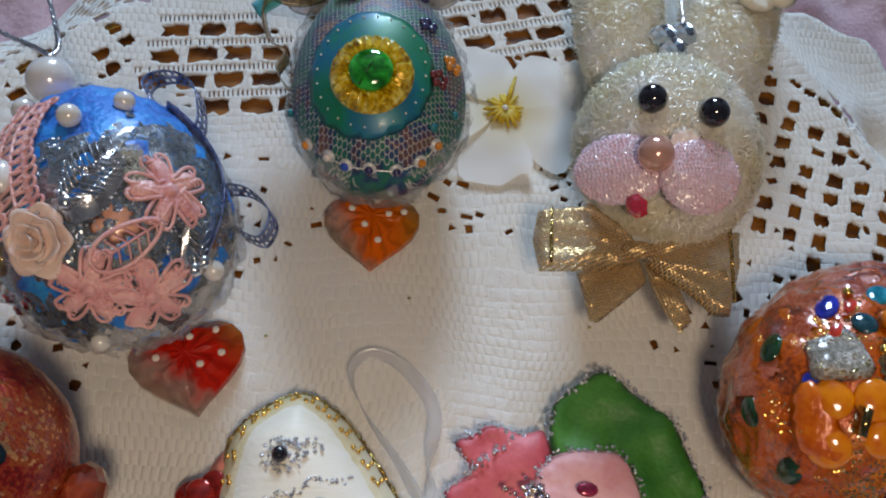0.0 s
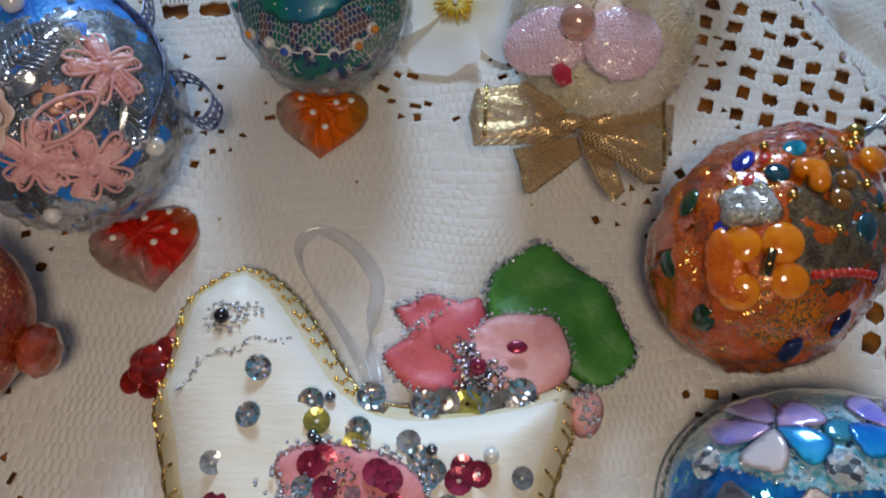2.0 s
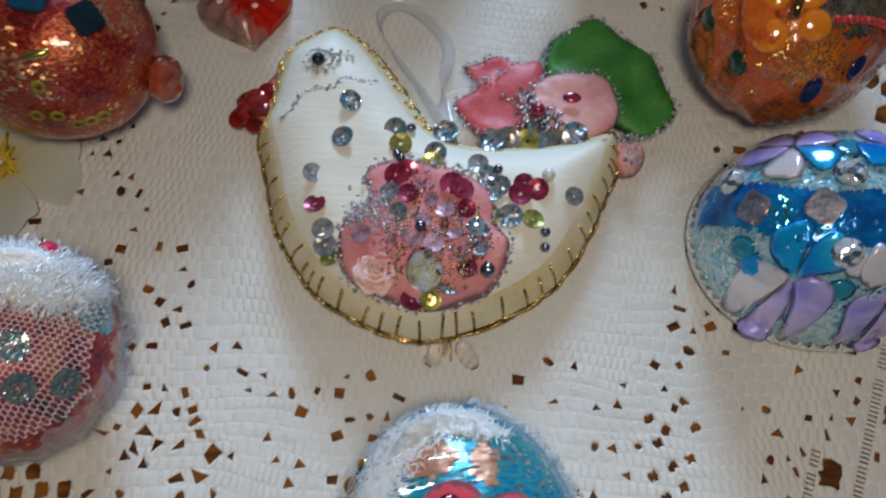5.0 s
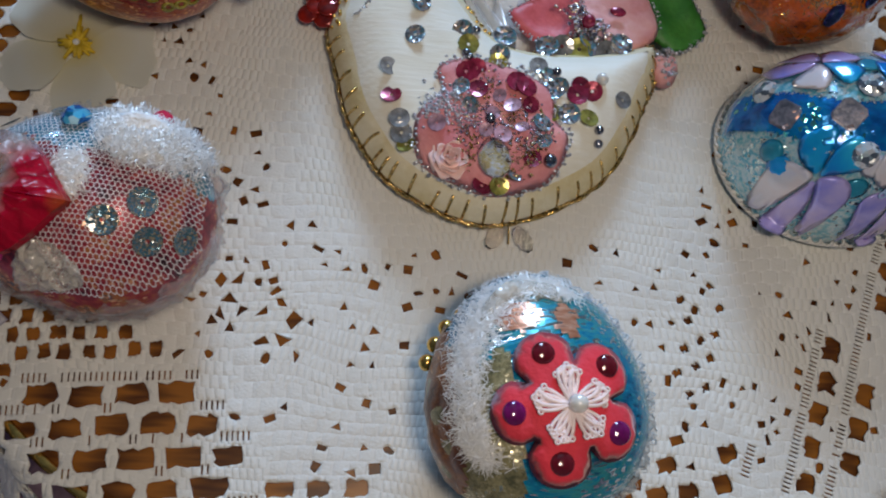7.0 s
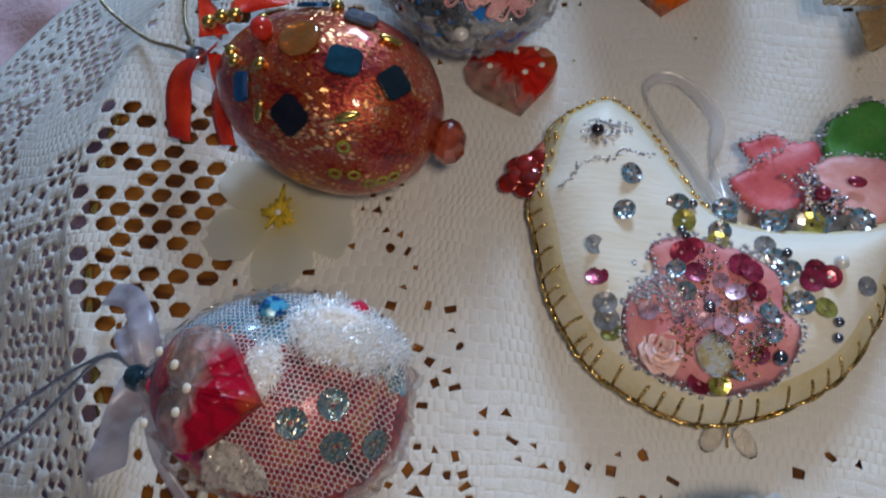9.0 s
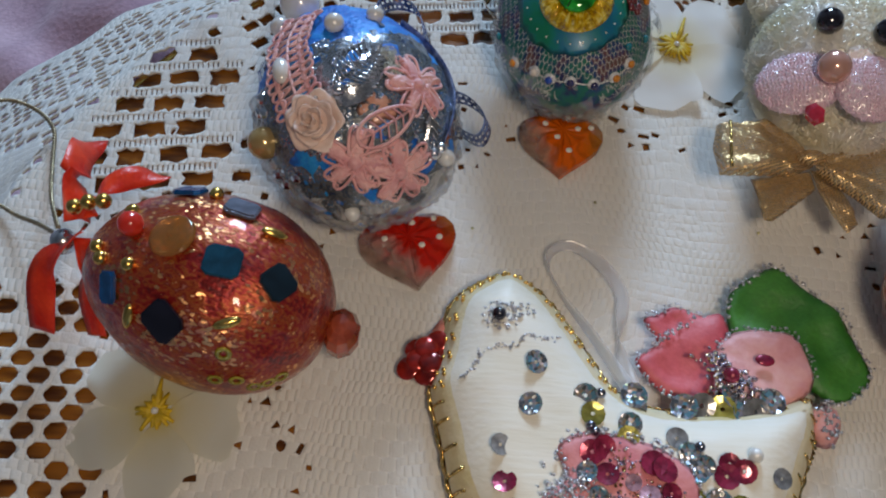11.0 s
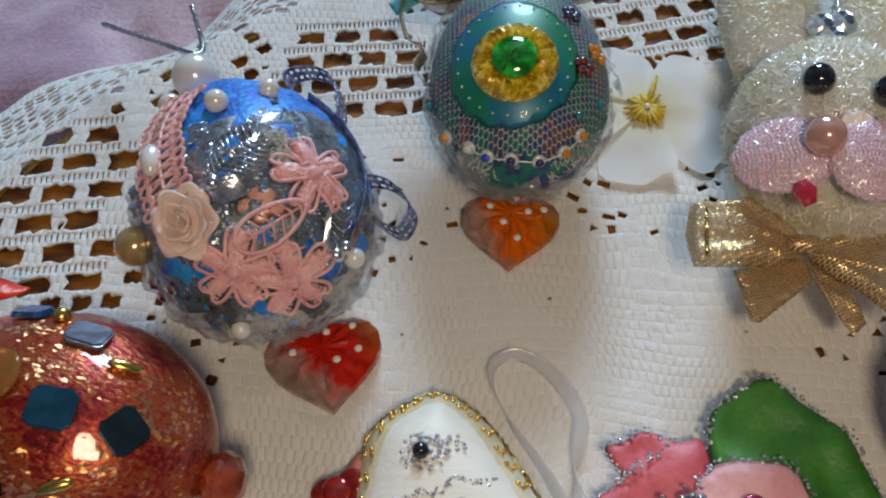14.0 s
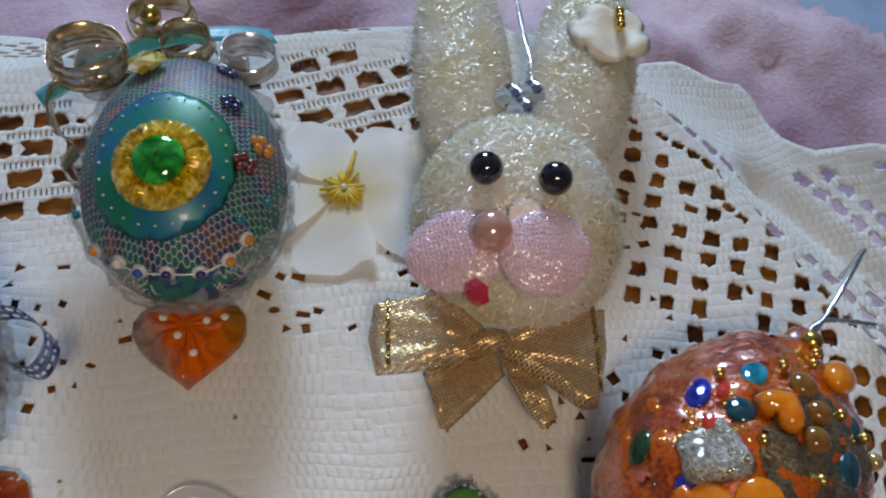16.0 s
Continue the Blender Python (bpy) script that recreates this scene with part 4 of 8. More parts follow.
CREAM_ROSE = paint("cream_pink_satin", (0.80, 0.57, 0.48), 0.4, 0, 0.1, 90, 0.2, 700, second=(0.86, 0.68, 0.60), sheen=0.4)
PINK_ROSE = paint("pale_pink_satin", (0.86, 0.58, 0.53), 0.4, 0, 0.1, 90, 0.2, 700, sheen=0.4)
PINK_LACE = paint("pink_guipure_lace", (0.82, 0.36, 0.38), 0.36, 0, 0.14, 120, 0.6, 900, second=(0.88, 0.50, 0.48), sheen=0.3)
PEARL = paint("white_pearl", (0.78, 0.78, 0.75), 0.2, 0.1, 0.05, 80, 0.0, coat=0.8)
PEARL_PINK = paint("copper_pink_pearl", (0.70, 0.38, 0.30), 0.16, 0.35, 0.08, 80, 0.0, coat=0.9)
PEARL_GOLD = paint("gold_pearl", (0.56, 0.40, 0.17), 0.16, 0.5, 0.08, 80, 0.0, coat=0.8)
BLACK_BEAD = paint("black_bead", (0.012, 0.010, 0.016), 0.08, 0, 0.2, 80, 0.0, coat=1.0)
CUT_STONE = flakes("cut_rhinestone", [(0.90, 0.95, 1.0), (0.30, 0.40, 0.46), (0.70, 0.84, 0.90), (0.14, 0.18, 0.24), (0.80, 0.82, 0.84)], 620, 0.1, 0.5, 0.8, coat=0.6)
CRYSTAL = glass("clear_crystal", (0.95, 0.97, 1.0))
CLEAR_ACRYL = glass("clear_acrylic", (0.93, 0.90, 0.86), 0.10, 1.45)
WHITE_DOT = paint("white_paint_dot", (0.82, 0.78, 0.68), 0.5, 0, 0.05, 200, 0.1)
RIB_WHITE = film("white_organza_ribbon", (0.96, 0.92, 0.97), 0.4, 0.24, 0.22, clear=0.64)
RIB_LILAC = film("lilac_organza_ribbon", (0.56, 0.52, 0.62), 0.45, 0.14, 0.35, (0.72, 0.69, 0.78), 160, clear=0.40)


# ---- small pieces that many ornaments carry ----
def sequin_mesh(r, cup=0.3, mat_=None):
    """A cupped sequin with eight facets and a hole."""
    bm = bmesh.new()
    rings = [(0.16, -cup * 0.35), (0.5, -cup * 0.3), (1.0, 0.0)]
    vs = [[bm.verts.new((q * r * math.cos(math.pi * k / 6), q * r * math.sin(math.pi * k / 6), z * r + 0.4 * cup * r)) for k in range(12)] for q, z in rings]
    for a, b in zip(vs, vs[1:]):
        for k in range(12):
            bm.faces.new((a[k], b[k], b[(k + 1) % 12], a[(k + 1) % 12]))
    ret = bmesh.ops.extrude_face_region(bm, geom=bm.faces[:])
    bmesh.ops.translate(bm, vec=(0, 0, 0.02), verts=[v for v in ret["geom"] if isinstance(v, bmesh.types.BMVert)])
    bmesh.ops.recalc_face_normals(bm, faces=bm.faces)
    return finish("sequin", bm, mat_, True)


def gem_mesh(r, h, mat_, sides=10, stretch=1.0, table=0.5):
    """A cut stone: table, crown facets, girdle, shallow back."""
    bm = bmesh.new()
    spec = [(table, h, 0.5), (0.86, h * 0.55, 0.0), (1.0, h * 0.18, 0.5), (0.8, 0.0, 0.5)]
    vs = [[bm.verts.new((q * r * stretch * math.cos(2 * math.pi * (k + o) / sides), q * r * math.sin(2 * math.pi * (k + o) / sides), z)) for k in range(sides)] for q, z, o in spec]
    bm.faces.new(vs[0])
    for (a, (_, _, oa)), (b, (_, _, ob_)) in zip(zip(vs, spec), zip(vs[1:], spec[1:])):
        for k in range(sides):
            if oa == ob_:
                bm.faces.new((a[k], b[k], b[(k + 1) % sides], a[(k + 1) % sides]))
            elif oa > ob_:
                bm.faces.new((a[k], b[k], b[(k + 1) % sides]))
                bm.faces.new((a[k], b[(k + 1) % sides], a[(k + 1) % sides]))
            else:
                bm.faces.new((a[k], b[k], a[(k + 1) % sides]))
                bm.faces.new((b[k], b[(k + 1) % sides], a[(k + 1) % sides]))
    bm.faces.new(vs[-1][::-1])
    bmesh.ops.recalc_face_normals(bm, faces=bm.faces)
    return finish("gem", bm, mat_, True)


def ball_mesh(r, mat_, seg=18, squash=(1, 1, 1)):
    return finish("bead", ball(r, seg, squash), mat_)


def petals(n, r, inner=0.35, wide=0.55, turn=0.0, uneven=0.08, seed=1, pts=9):
    """Outline of a flower with n rounded petals."""
    rnd = random.Random(seed)
    out = []
    for i in range(n):
        a0 = 2 * math.pi * i / n + turn
        rr = r * (1 + rnd.uniform(-uneven, uneven))
        for k in range(pts):
            f = k / pts
            ang = a0 + (f - 0.5) * 2 * math.pi / n
            q = inner + (1 - inner) * abs(math.sin(math.pi * f)) ** wide
            out.append((rr * q * math.cos(ang), rr * q * math.sin(ang)))
    return out


def shift(outline, x, y, turn=0.0, s=1.0):
    c, q = math.cos(turn) * s, math.sin(turn) * s
    return [(x + c * p[0] - q * p[1], y + q * p[0] + c * p[1]) for p in outline]


def onto(bm, egg, lift=0.03):
    """Lays a flat piece, whose z is its height, on an egg's upper side."""
    for v in bm.verts:
        p, n = egg.top(v.co.x, v.co.y)
        v.co = p + n * (v.co.z + lift)
    return bm


def glitter_line(points, r=0.12, seed=0, per=6.0):
    """A line of glitter glue: an uneven bead of small lumps."""
    per *= 1.9
    rnd = random.Random(seed)
    bm = bmesh.new()
    pts = [Vector(p) for p in points]
    for a, b in zip(pts, pts[1:]):
        n = max(1, int((b - a).length * per))
        for k in range(n):
            p = a.lerp(b, (k + rnd.random() * 0.5) / n) + Vector((rnd.uniform(-1, 1), rnd.uniform(-1, 1), 0)) * r * 1.15
            q = r * rnd.uniform(0.3, 0.8)
            into_ico(bm, p, q, rnd)
    return bm


def into_ico(bm, p, q, rnd, squash=0.7):
    """Adds an uneven eight-cornered lump; cheap."""
    top = bm.verts.new(p + Vector((0, 0, q * squash)))
    bot = bm.verts.new(p - Vector((0, 0, q * squash)))
    ring = [bm.verts.new(p + Vector((q * math.cos(2 * math.pi * k / 5 + q * 50) * rnd.uniform(0.7, 1.2), q * math.sin(2 * math.pi * k / 5 + q * 50) * rnd.uniform(0.7, 1.2), rnd.uniform(-0.2, 0.2) * q))) for k in range(5)]
    for k in range(5):
        bm.faces.new((ring[k], ring[(k + 1) % 5], top))
        bm.faces.new((ring[(k + 1) % 5], ring[k], bot))


def lumps(places, r, spread, count, seed=3, squash=0.7):
    """A heap of glitter crumbs round some places."""
    rnd = random.Random(seed)
    bm = bmesh.new()
    for p in places:
        p = Vector(p)
        for _ in range(count):
            d = Vector((rnd.gauss(0, 1), rnd.gauss(0, 1), 0)) * spread * 0.5
            z = rnd.uniform(0, 0.18) * max(0.2, 1 - d.length / (2 * spread))
            into_ico(bm, p + d + Vector((0, 0, z)), r * rnd.uniform(0.5, 1.2), rnd, squash)
    return bm


def strands(where, count, length, width, seed=5, curl=0.5, lay=0.25, stand=0.0):
    """Tinsel-like fibres: where(rnd) gives a root and a normal; each is a thin bent strip."""
    rnd = random.Random(seed)
    bm = bmesh.new()
    for _ in range(count):
        p, n = where(rnd)
        p, n = Vector(p), Vector(n)
        t = n.orthogonal().normalized()
        t = (Matrix.Rotation(rnd.uniform(0, 6.283), 3, n) @ t)
        side = n.cross(t) * width * 0.5
        l = length * rnd.uniform(0.5, 1.3)
        bend = rnd.uniform(-1, 1) * curl
        row = []
        for k in range(4):
            f = k / 3
            c = p + (t * (1 - stand) + n * stand) * l * f * 1.1 if stand else p + t * l * (f - 0.5)
            c = c + n * (lay * l * math.sin(math.pi * f) * rnd.uniform(0.5, 1.3) + 0.02) + n.cross(t) * bend * l * (f - 0.5) ** 2
            tw = side * (1 - 0.5 * abs(2 * f - 1))
            row.append((bm.verts.new(c - tw), bm.verts.new(c + tw + n * rnd.uniform(-1, 1) * width * 0.4)))
        for (a, b), (c, d) in zip(row, row[1:]):
            bm.faces.new((a, b, d, c))
    return bm


def twisted_cord(points, r, turns_per_cm=3.0):
    """Two strands wound round one another."""
    pts = [Vector(p) for p in points]
    bm = bmesh.new()
    for ph in (0, math.pi):
        s, line = 0.0, []
        for i, p in enumerate(pts):
            if i:
                s += (p - pts[i - 1]).length
            d = (pts[min(i + 1, len(pts) - 1)] - pts[max(0, i - 1)]).normalized()
            side = d.cross(Vector((0, 0, 1)))
            side = side.normalized() if side.length > 1e-4 else Vector((1, 0, 0))
            up = side.cross(d)
            a = 2 * math.pi * turns_per_cm * s + ph
            line.append(p + (math.cos(a) * side + math.sin(a) * up) * r * 0.55)
        into(bm, tube(line, r * 0.62, 6))
    return bm


def heart_outline(w, h, n=36):
    out = []
    for k in range(n):
        t = 2 * math.pi * k / n
        x = 16 * math.sin(t) ** 3 / 16.0
        y = (13 * math.cos(t) - 3.6 * math.cos(2 * t) - 1.6 * math.cos(3 * t) - 0.7 * math.cos(4 * t)) / 15.0
        x = math.copysign(abs(x) ** 0.86, x)
        out.append((x * w / 2, y * h / 2))
    return out


def faceted_heart(w, h, thick, clear=1.0):
    """A puffed heart, cut with facets that run from its middle to the rim."""
    o = heart_outline(w, h, 26)
    o = [tuple(0.25 * a + 0.5 * b + 0.25 * c for a, b, c in zip(o[i - 1], o[i], o[(i + 1) % 26])) for i in range(26)]
    bm = bmesh.new()
    mid = [(p[0] * 0.62, p[1] * 0.62 + 0.02 * h) for p in o]
    low = [bm.verts.new((p[0], p[1], 0.0)) for p in o]
    rim = [bm.verts.new((p[0], p[1], thick * 0.35)) for p in o]
    top = [bm.verts.new((p[0], p[1], thick * (0.84 + 0.10 * (i % 2)))) for i, p in enumerate(mid)]
    c = bm.verts.new((0, 0.04 * h, thick * 0.98))
    n = len(o)
    for k in range(n):
        j = (k + 1) % n
        bm.faces.new((low[k], low[j], rim[j], rim[k]))
        bm.faces.new((rim[k], rim[j], top[j]))
        bm.faces.new((rim[k], top[j], top[k]))
        bm.faces.new((top[k], top[j], c))
    bm.faces.new(low[::-1])
    bmesh.ops.recalc_face_normals(bm, faces=bm.faces)
    return bm


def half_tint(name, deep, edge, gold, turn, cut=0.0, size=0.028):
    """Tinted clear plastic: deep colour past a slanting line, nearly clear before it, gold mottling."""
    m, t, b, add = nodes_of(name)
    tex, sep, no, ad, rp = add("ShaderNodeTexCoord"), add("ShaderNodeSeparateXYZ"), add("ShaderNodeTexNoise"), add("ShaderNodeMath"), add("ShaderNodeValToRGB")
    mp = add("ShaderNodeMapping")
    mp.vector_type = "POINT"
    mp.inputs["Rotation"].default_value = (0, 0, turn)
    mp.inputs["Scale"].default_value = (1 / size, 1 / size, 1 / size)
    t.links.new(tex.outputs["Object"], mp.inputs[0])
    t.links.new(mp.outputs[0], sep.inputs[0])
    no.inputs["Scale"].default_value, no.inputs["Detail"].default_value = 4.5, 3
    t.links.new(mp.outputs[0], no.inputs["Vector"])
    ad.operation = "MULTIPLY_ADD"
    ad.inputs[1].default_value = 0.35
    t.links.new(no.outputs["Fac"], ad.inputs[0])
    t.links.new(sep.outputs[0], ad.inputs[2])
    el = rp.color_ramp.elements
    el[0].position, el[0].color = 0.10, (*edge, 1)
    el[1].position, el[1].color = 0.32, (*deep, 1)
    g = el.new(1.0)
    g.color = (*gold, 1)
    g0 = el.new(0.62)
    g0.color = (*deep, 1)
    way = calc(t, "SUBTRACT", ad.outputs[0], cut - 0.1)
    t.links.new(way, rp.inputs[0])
    # flutes cut into the back fan out from the middle; their shade is put into the colour
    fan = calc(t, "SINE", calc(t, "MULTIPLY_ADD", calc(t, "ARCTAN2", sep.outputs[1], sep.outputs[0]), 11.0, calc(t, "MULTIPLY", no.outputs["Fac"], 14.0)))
    flute_shade = calc(t, "MULTIPLY_ADD", calc(t, "MAXIMUM", fan, 0.0), -0.28, 1.0)
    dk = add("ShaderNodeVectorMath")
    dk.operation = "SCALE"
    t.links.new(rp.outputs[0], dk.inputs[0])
    t.links.new(flute_shade, dk.inputs["Scale"])
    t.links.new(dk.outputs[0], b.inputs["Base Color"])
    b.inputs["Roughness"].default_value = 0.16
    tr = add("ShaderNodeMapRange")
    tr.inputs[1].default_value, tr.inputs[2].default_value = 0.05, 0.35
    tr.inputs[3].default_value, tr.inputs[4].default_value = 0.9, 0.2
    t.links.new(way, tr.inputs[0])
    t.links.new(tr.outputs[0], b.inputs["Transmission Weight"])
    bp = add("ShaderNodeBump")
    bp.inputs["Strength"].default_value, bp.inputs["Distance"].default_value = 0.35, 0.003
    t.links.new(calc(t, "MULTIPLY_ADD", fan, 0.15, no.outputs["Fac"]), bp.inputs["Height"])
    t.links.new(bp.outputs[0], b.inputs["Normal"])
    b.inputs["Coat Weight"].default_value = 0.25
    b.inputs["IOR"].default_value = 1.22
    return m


def heart_pendant(parent, x, y, z, turn, w, h, mat_, dots, lean=0.0):
    m = Matrix.Translation(Vector((x, y, z)) * CM) @ Matrix.Rotation(turn, 4, "Z") @ Matrix.Rotation(lean, 4, "X")
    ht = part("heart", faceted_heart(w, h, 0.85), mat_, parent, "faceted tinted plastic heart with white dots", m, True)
    me = ball_mesh(0.11, WHITE_DOT, 8, (1, 1, 0.4))
    for dx, dy in dots:
        part("dot", me, None, ht, m=Matrix.Translation(Vector((dx, dy, 0.84 - 0.12 * math.hypot(dx, dy) / (w * 0.5))) * CM))
    return ht


def hex_net(egg, keep, cell=0.15, width=0.026, lift=0.03):
    """Tulle netting over an egg: thin strips along six-sided meshes."""
    bm = bmesh.new()
    s = cell / math.sqrt(3)
    n = int(4.4 / cell)
    for i in range(-n, n + 1):
        for j in range(-n, n + 1):
            cx, cy = cell * (i + 0.5 * (j % 2)), cell * 0.866 * j
            cs = [(cx + s * math.cos(math.pi / 6 + math.pi / 3 * k), cy + s * math.sin(math.pi / 6 + math.pi / 3 * k)) for k in range(6)]
            for k in range(3):
                a, b = cs[k], cs[(k + 1) % 6]
                if not (keep(*a) and keep(*b)):
                    continue
                d = Vector((b[0] - a[0], b[1] - a[1], 0)).normalized()
                o = Vector((-d.y, d.x, 0)) * width * 0.5
                q = [egg.top(a[0] - o.x, a[1] - o.y, lift)[0], egg.top(b[0] - o.x, b[1] - o.y, lift)[0], egg.top(b[0] + o.x, b[1] + o.y, lift)[0], egg.top(a[0] + o.x, a[1] + o.y, lift)[0]]
                bm.faces.new([bm.verts.new(p) for p in q])
    return bm


def lace_flower(n, r, seed=1):
    """A guipure flower: narrow petals, each a pair of satin cords round a slit, and a knotted middle."""
    wide = 1.3 if n <= 5 else 1.0
    rnd = random.Random(seed)
    bm = pillow(petals(n, r * 0.98, 0.30, 0.80, 0, 0.08, seed, 10), 0.13, max(0.08, r * 0.10), 0.5, 0.0, 0.18, 0.06)
    for i in range(n):
        a = 2 * math.pi * i / n + rnd.uniform(-0.12, 0.12)
        ca, sa = math.cos(a), math.sin(a)
        long = rnd.uniform(0.9, 1.06)
        for side in (-1, 1):
            loop = []
            for k in range(17):
                f = 2 * math.pi * k / 16
                u = r * long * (0.58 + 0.42 * math.cos(f) + 0.06 * math.sin(f) ** 2)
                v = r * wide * (side * 0.155 + 0.13 * math.sin(f) * (0.75 + 0.45 * math.cos(f)))
                loop.append((ca * u - sa * v, sa * u + ca * v, 0.10 + 0.03 * math.sin(3 * f + side)))
            into(bm, tube(loop, r * 0.05, 6))
        for k in range(5):
            u = r * (0.35 + 0.13 * k)
            w = r * 0.22 * (0.7 + 0.09 * k)
            into(bm, tube([(ca * u + sa * w, sa * u - ca * w, 0.07), (ca * u, sa * u, 0.11), (ca * u - sa * w, sa * u + ca * w, 0.07)], r * 0.045, 5))
    into(bm, ball(r * 0.20, 10, (1, 1, 0.6)), Matrix.Translation((0, 0, 0.1)))
    return bm


def looped_star(r, seed):
    """A crocheted star: five arms of looped cord with picots at their ends."""
    rnd = random.Random(seed)
    bm = ball(r * 0.22, 12, (1, 1, 0.5))
    for i in range(5):
        a = 2 * math.pi * i / 5 + rnd.uniform(-0.1, 0.1)
        ca, sa = math.cos(a), math.sin(a)
        for off, far, wide in ((0.0, 1.0, 0.14), (-0.20, 0.86, 0.12), (0.20, 0.86, 0.12)):
            pts = []
            for k in range(19):
                f = k / 18
                u = r * far * math.sin(math.pi * f) * rnd.uniform(0.96, 1.04)
                v = r * (off * math.sin(math.pi * f) + wide * math.sin(2 * math.pi * f))
                pts.append((ca * u - sa * v, sa * u + ca * v, 0.07 + 0.04 * math.sin(5 * f + i)))
            into(bm, tube(pts, r * 0.055, 6))
            for q in (-0.09, 0.0, 0.09):
                u, v = r * far * (1.02 - abs(q)), r * (off + 1.3 * q)
                into(bm, tube([(ca * u - sa * v + 0.07 * r * math.cos(w), sa * u + ca * v + 0.07 * r * math.sin(w), 0.08) for w in [z * 0.9 for z in range(8)]], r * 0.035, 5))
    return bm


def rose_bloom(parent, name, r, mat_, m, label, seed=2):
    """A folded satin rose: a low cushion with four rings of overlapping, turned-out petals."""
    rnd = random.Random(seed)
    rose = part(name, ball(r * 0.72, 24, (1, 1, 0.25)), mat_, parent, label, m)
    for ring, (n, q, wide, lift, lean) in enumerate(((3, 0.14, 0.40, 0.34, 1.30), (4, 0.34, 0.56, 0.30, 1.0), (5, 0.60, 0.70, 0.18, 0.62), (6, 0.80, 0.66, 0.05, 0.25))):
        for k in range(n):
            bm = bmesh.new()
            a = 2 * math.pi * (k + 0.37 * ring) / n + rnd.uniform(-0.3, 0.3)
            size, twist = rnd.uniform(0.86, 1.12), rnd.uniform(-0.25, 0.25)
            rows = []
            for i in range(7):
                f = i / 6
                row = []
                for j in range(9):
                    g = (j / 8 - 0.5) * 2
                    w = wide * r * (1 - 0.35 * f * f)
                    reach = r * (q * 0.75 + 0.34 * size * f * math.cos(lean) * (1 - 0.35 * g * g) + 0.05 * f * math.sin(4 * g + 2 * k))
                    up = r * (lift * 0.6 + 0.46 * size * f * math.sin(lean)) * (1 - 0.15 * g * g) + r * f * (0.07 * math.sin(3 * g + k) + twist * 0.35 * g) - 0.22 * r * max(0, f - 0.7)
                    ang = a + g * w / max(0.22 * r, reach)
                    row.append(bm.verts.new((reach * math.cos(ang), reach * math.sin(ang), up + 0.010 * k * r)))
                rows.append(row)
            for p, o in zip(rows, rows[1:]):
                for j in range(8):
                    bm.faces.new((p[j], p[j + 1], o[j + 1], o[j]))
            ret = bmesh.ops.extrude_face_region(bm, geom=bm.faces[:])
            bmesh.ops.translate(bm, vec=(0, 0, 0.025 * r), verts=[v for v in ret["geom"] if isinstance(v, bmesh.types.BMVert)])
            bmesh.ops.recalc_face_normals(bm, faces=bm.faces)
            part("petal", bm, mat_, rose)
    return rose


def ladder_ribbon(points, width, side):
    """Sheer ribbon: one woven strip with solid edges and a row of openings between rungs."""
    pts = [Vector(p) for p in points]
    bm = bmesh.new()
    d = Vector(side).normalized() * width * 0.5
    rows = [[bm.verts.new(p + d * f) for f in (-1, -0.62, -0.25, 0.25, 0.62, 1)] for p in pts]
    for i, (a, b) in enumerate(zip(rows, rows[1:])):
        for k in range(5):
            if k in (1, 3) and i % 3:
                continue
            bm.faces.new((a[k], a[k + 1], b[k + 1], b[k]))
    ret = bmesh.ops.extrude_face_region(bm, geom=bm.faces[:])
    bmesh.ops.translate(bm, vec=d.orthogonal().normalized() * 0.03, verts=[v for v in ret["geom"] if isinstance(v, bmesh.types.BMVert)])
    bmesh.ops.recalc_face_normals(bm, faces=bm.faces)
    return bm

# ---- felt hen ornament ----# ---- felt hen ornament ----
def creased(bm, x, y, deep):
    """Fine creases in a silk petal that fan out from one point."""
    for v in bm.verts:
        dx, dy = v.co.x - x, v.co.y - y
        a, q = math.atan2(dy, dx), math.hypot(dx, dy)
        v.co.z += deep * min(1.0, q) * (1 - abs(math.sin(6 * a + 1.2 * noise.noise(Vector((dx, dy, 4.0)))))) - 0.02 * noise.noise(Vector((dx * 2.5, dy * 2.5, 1.0)))
    return bm


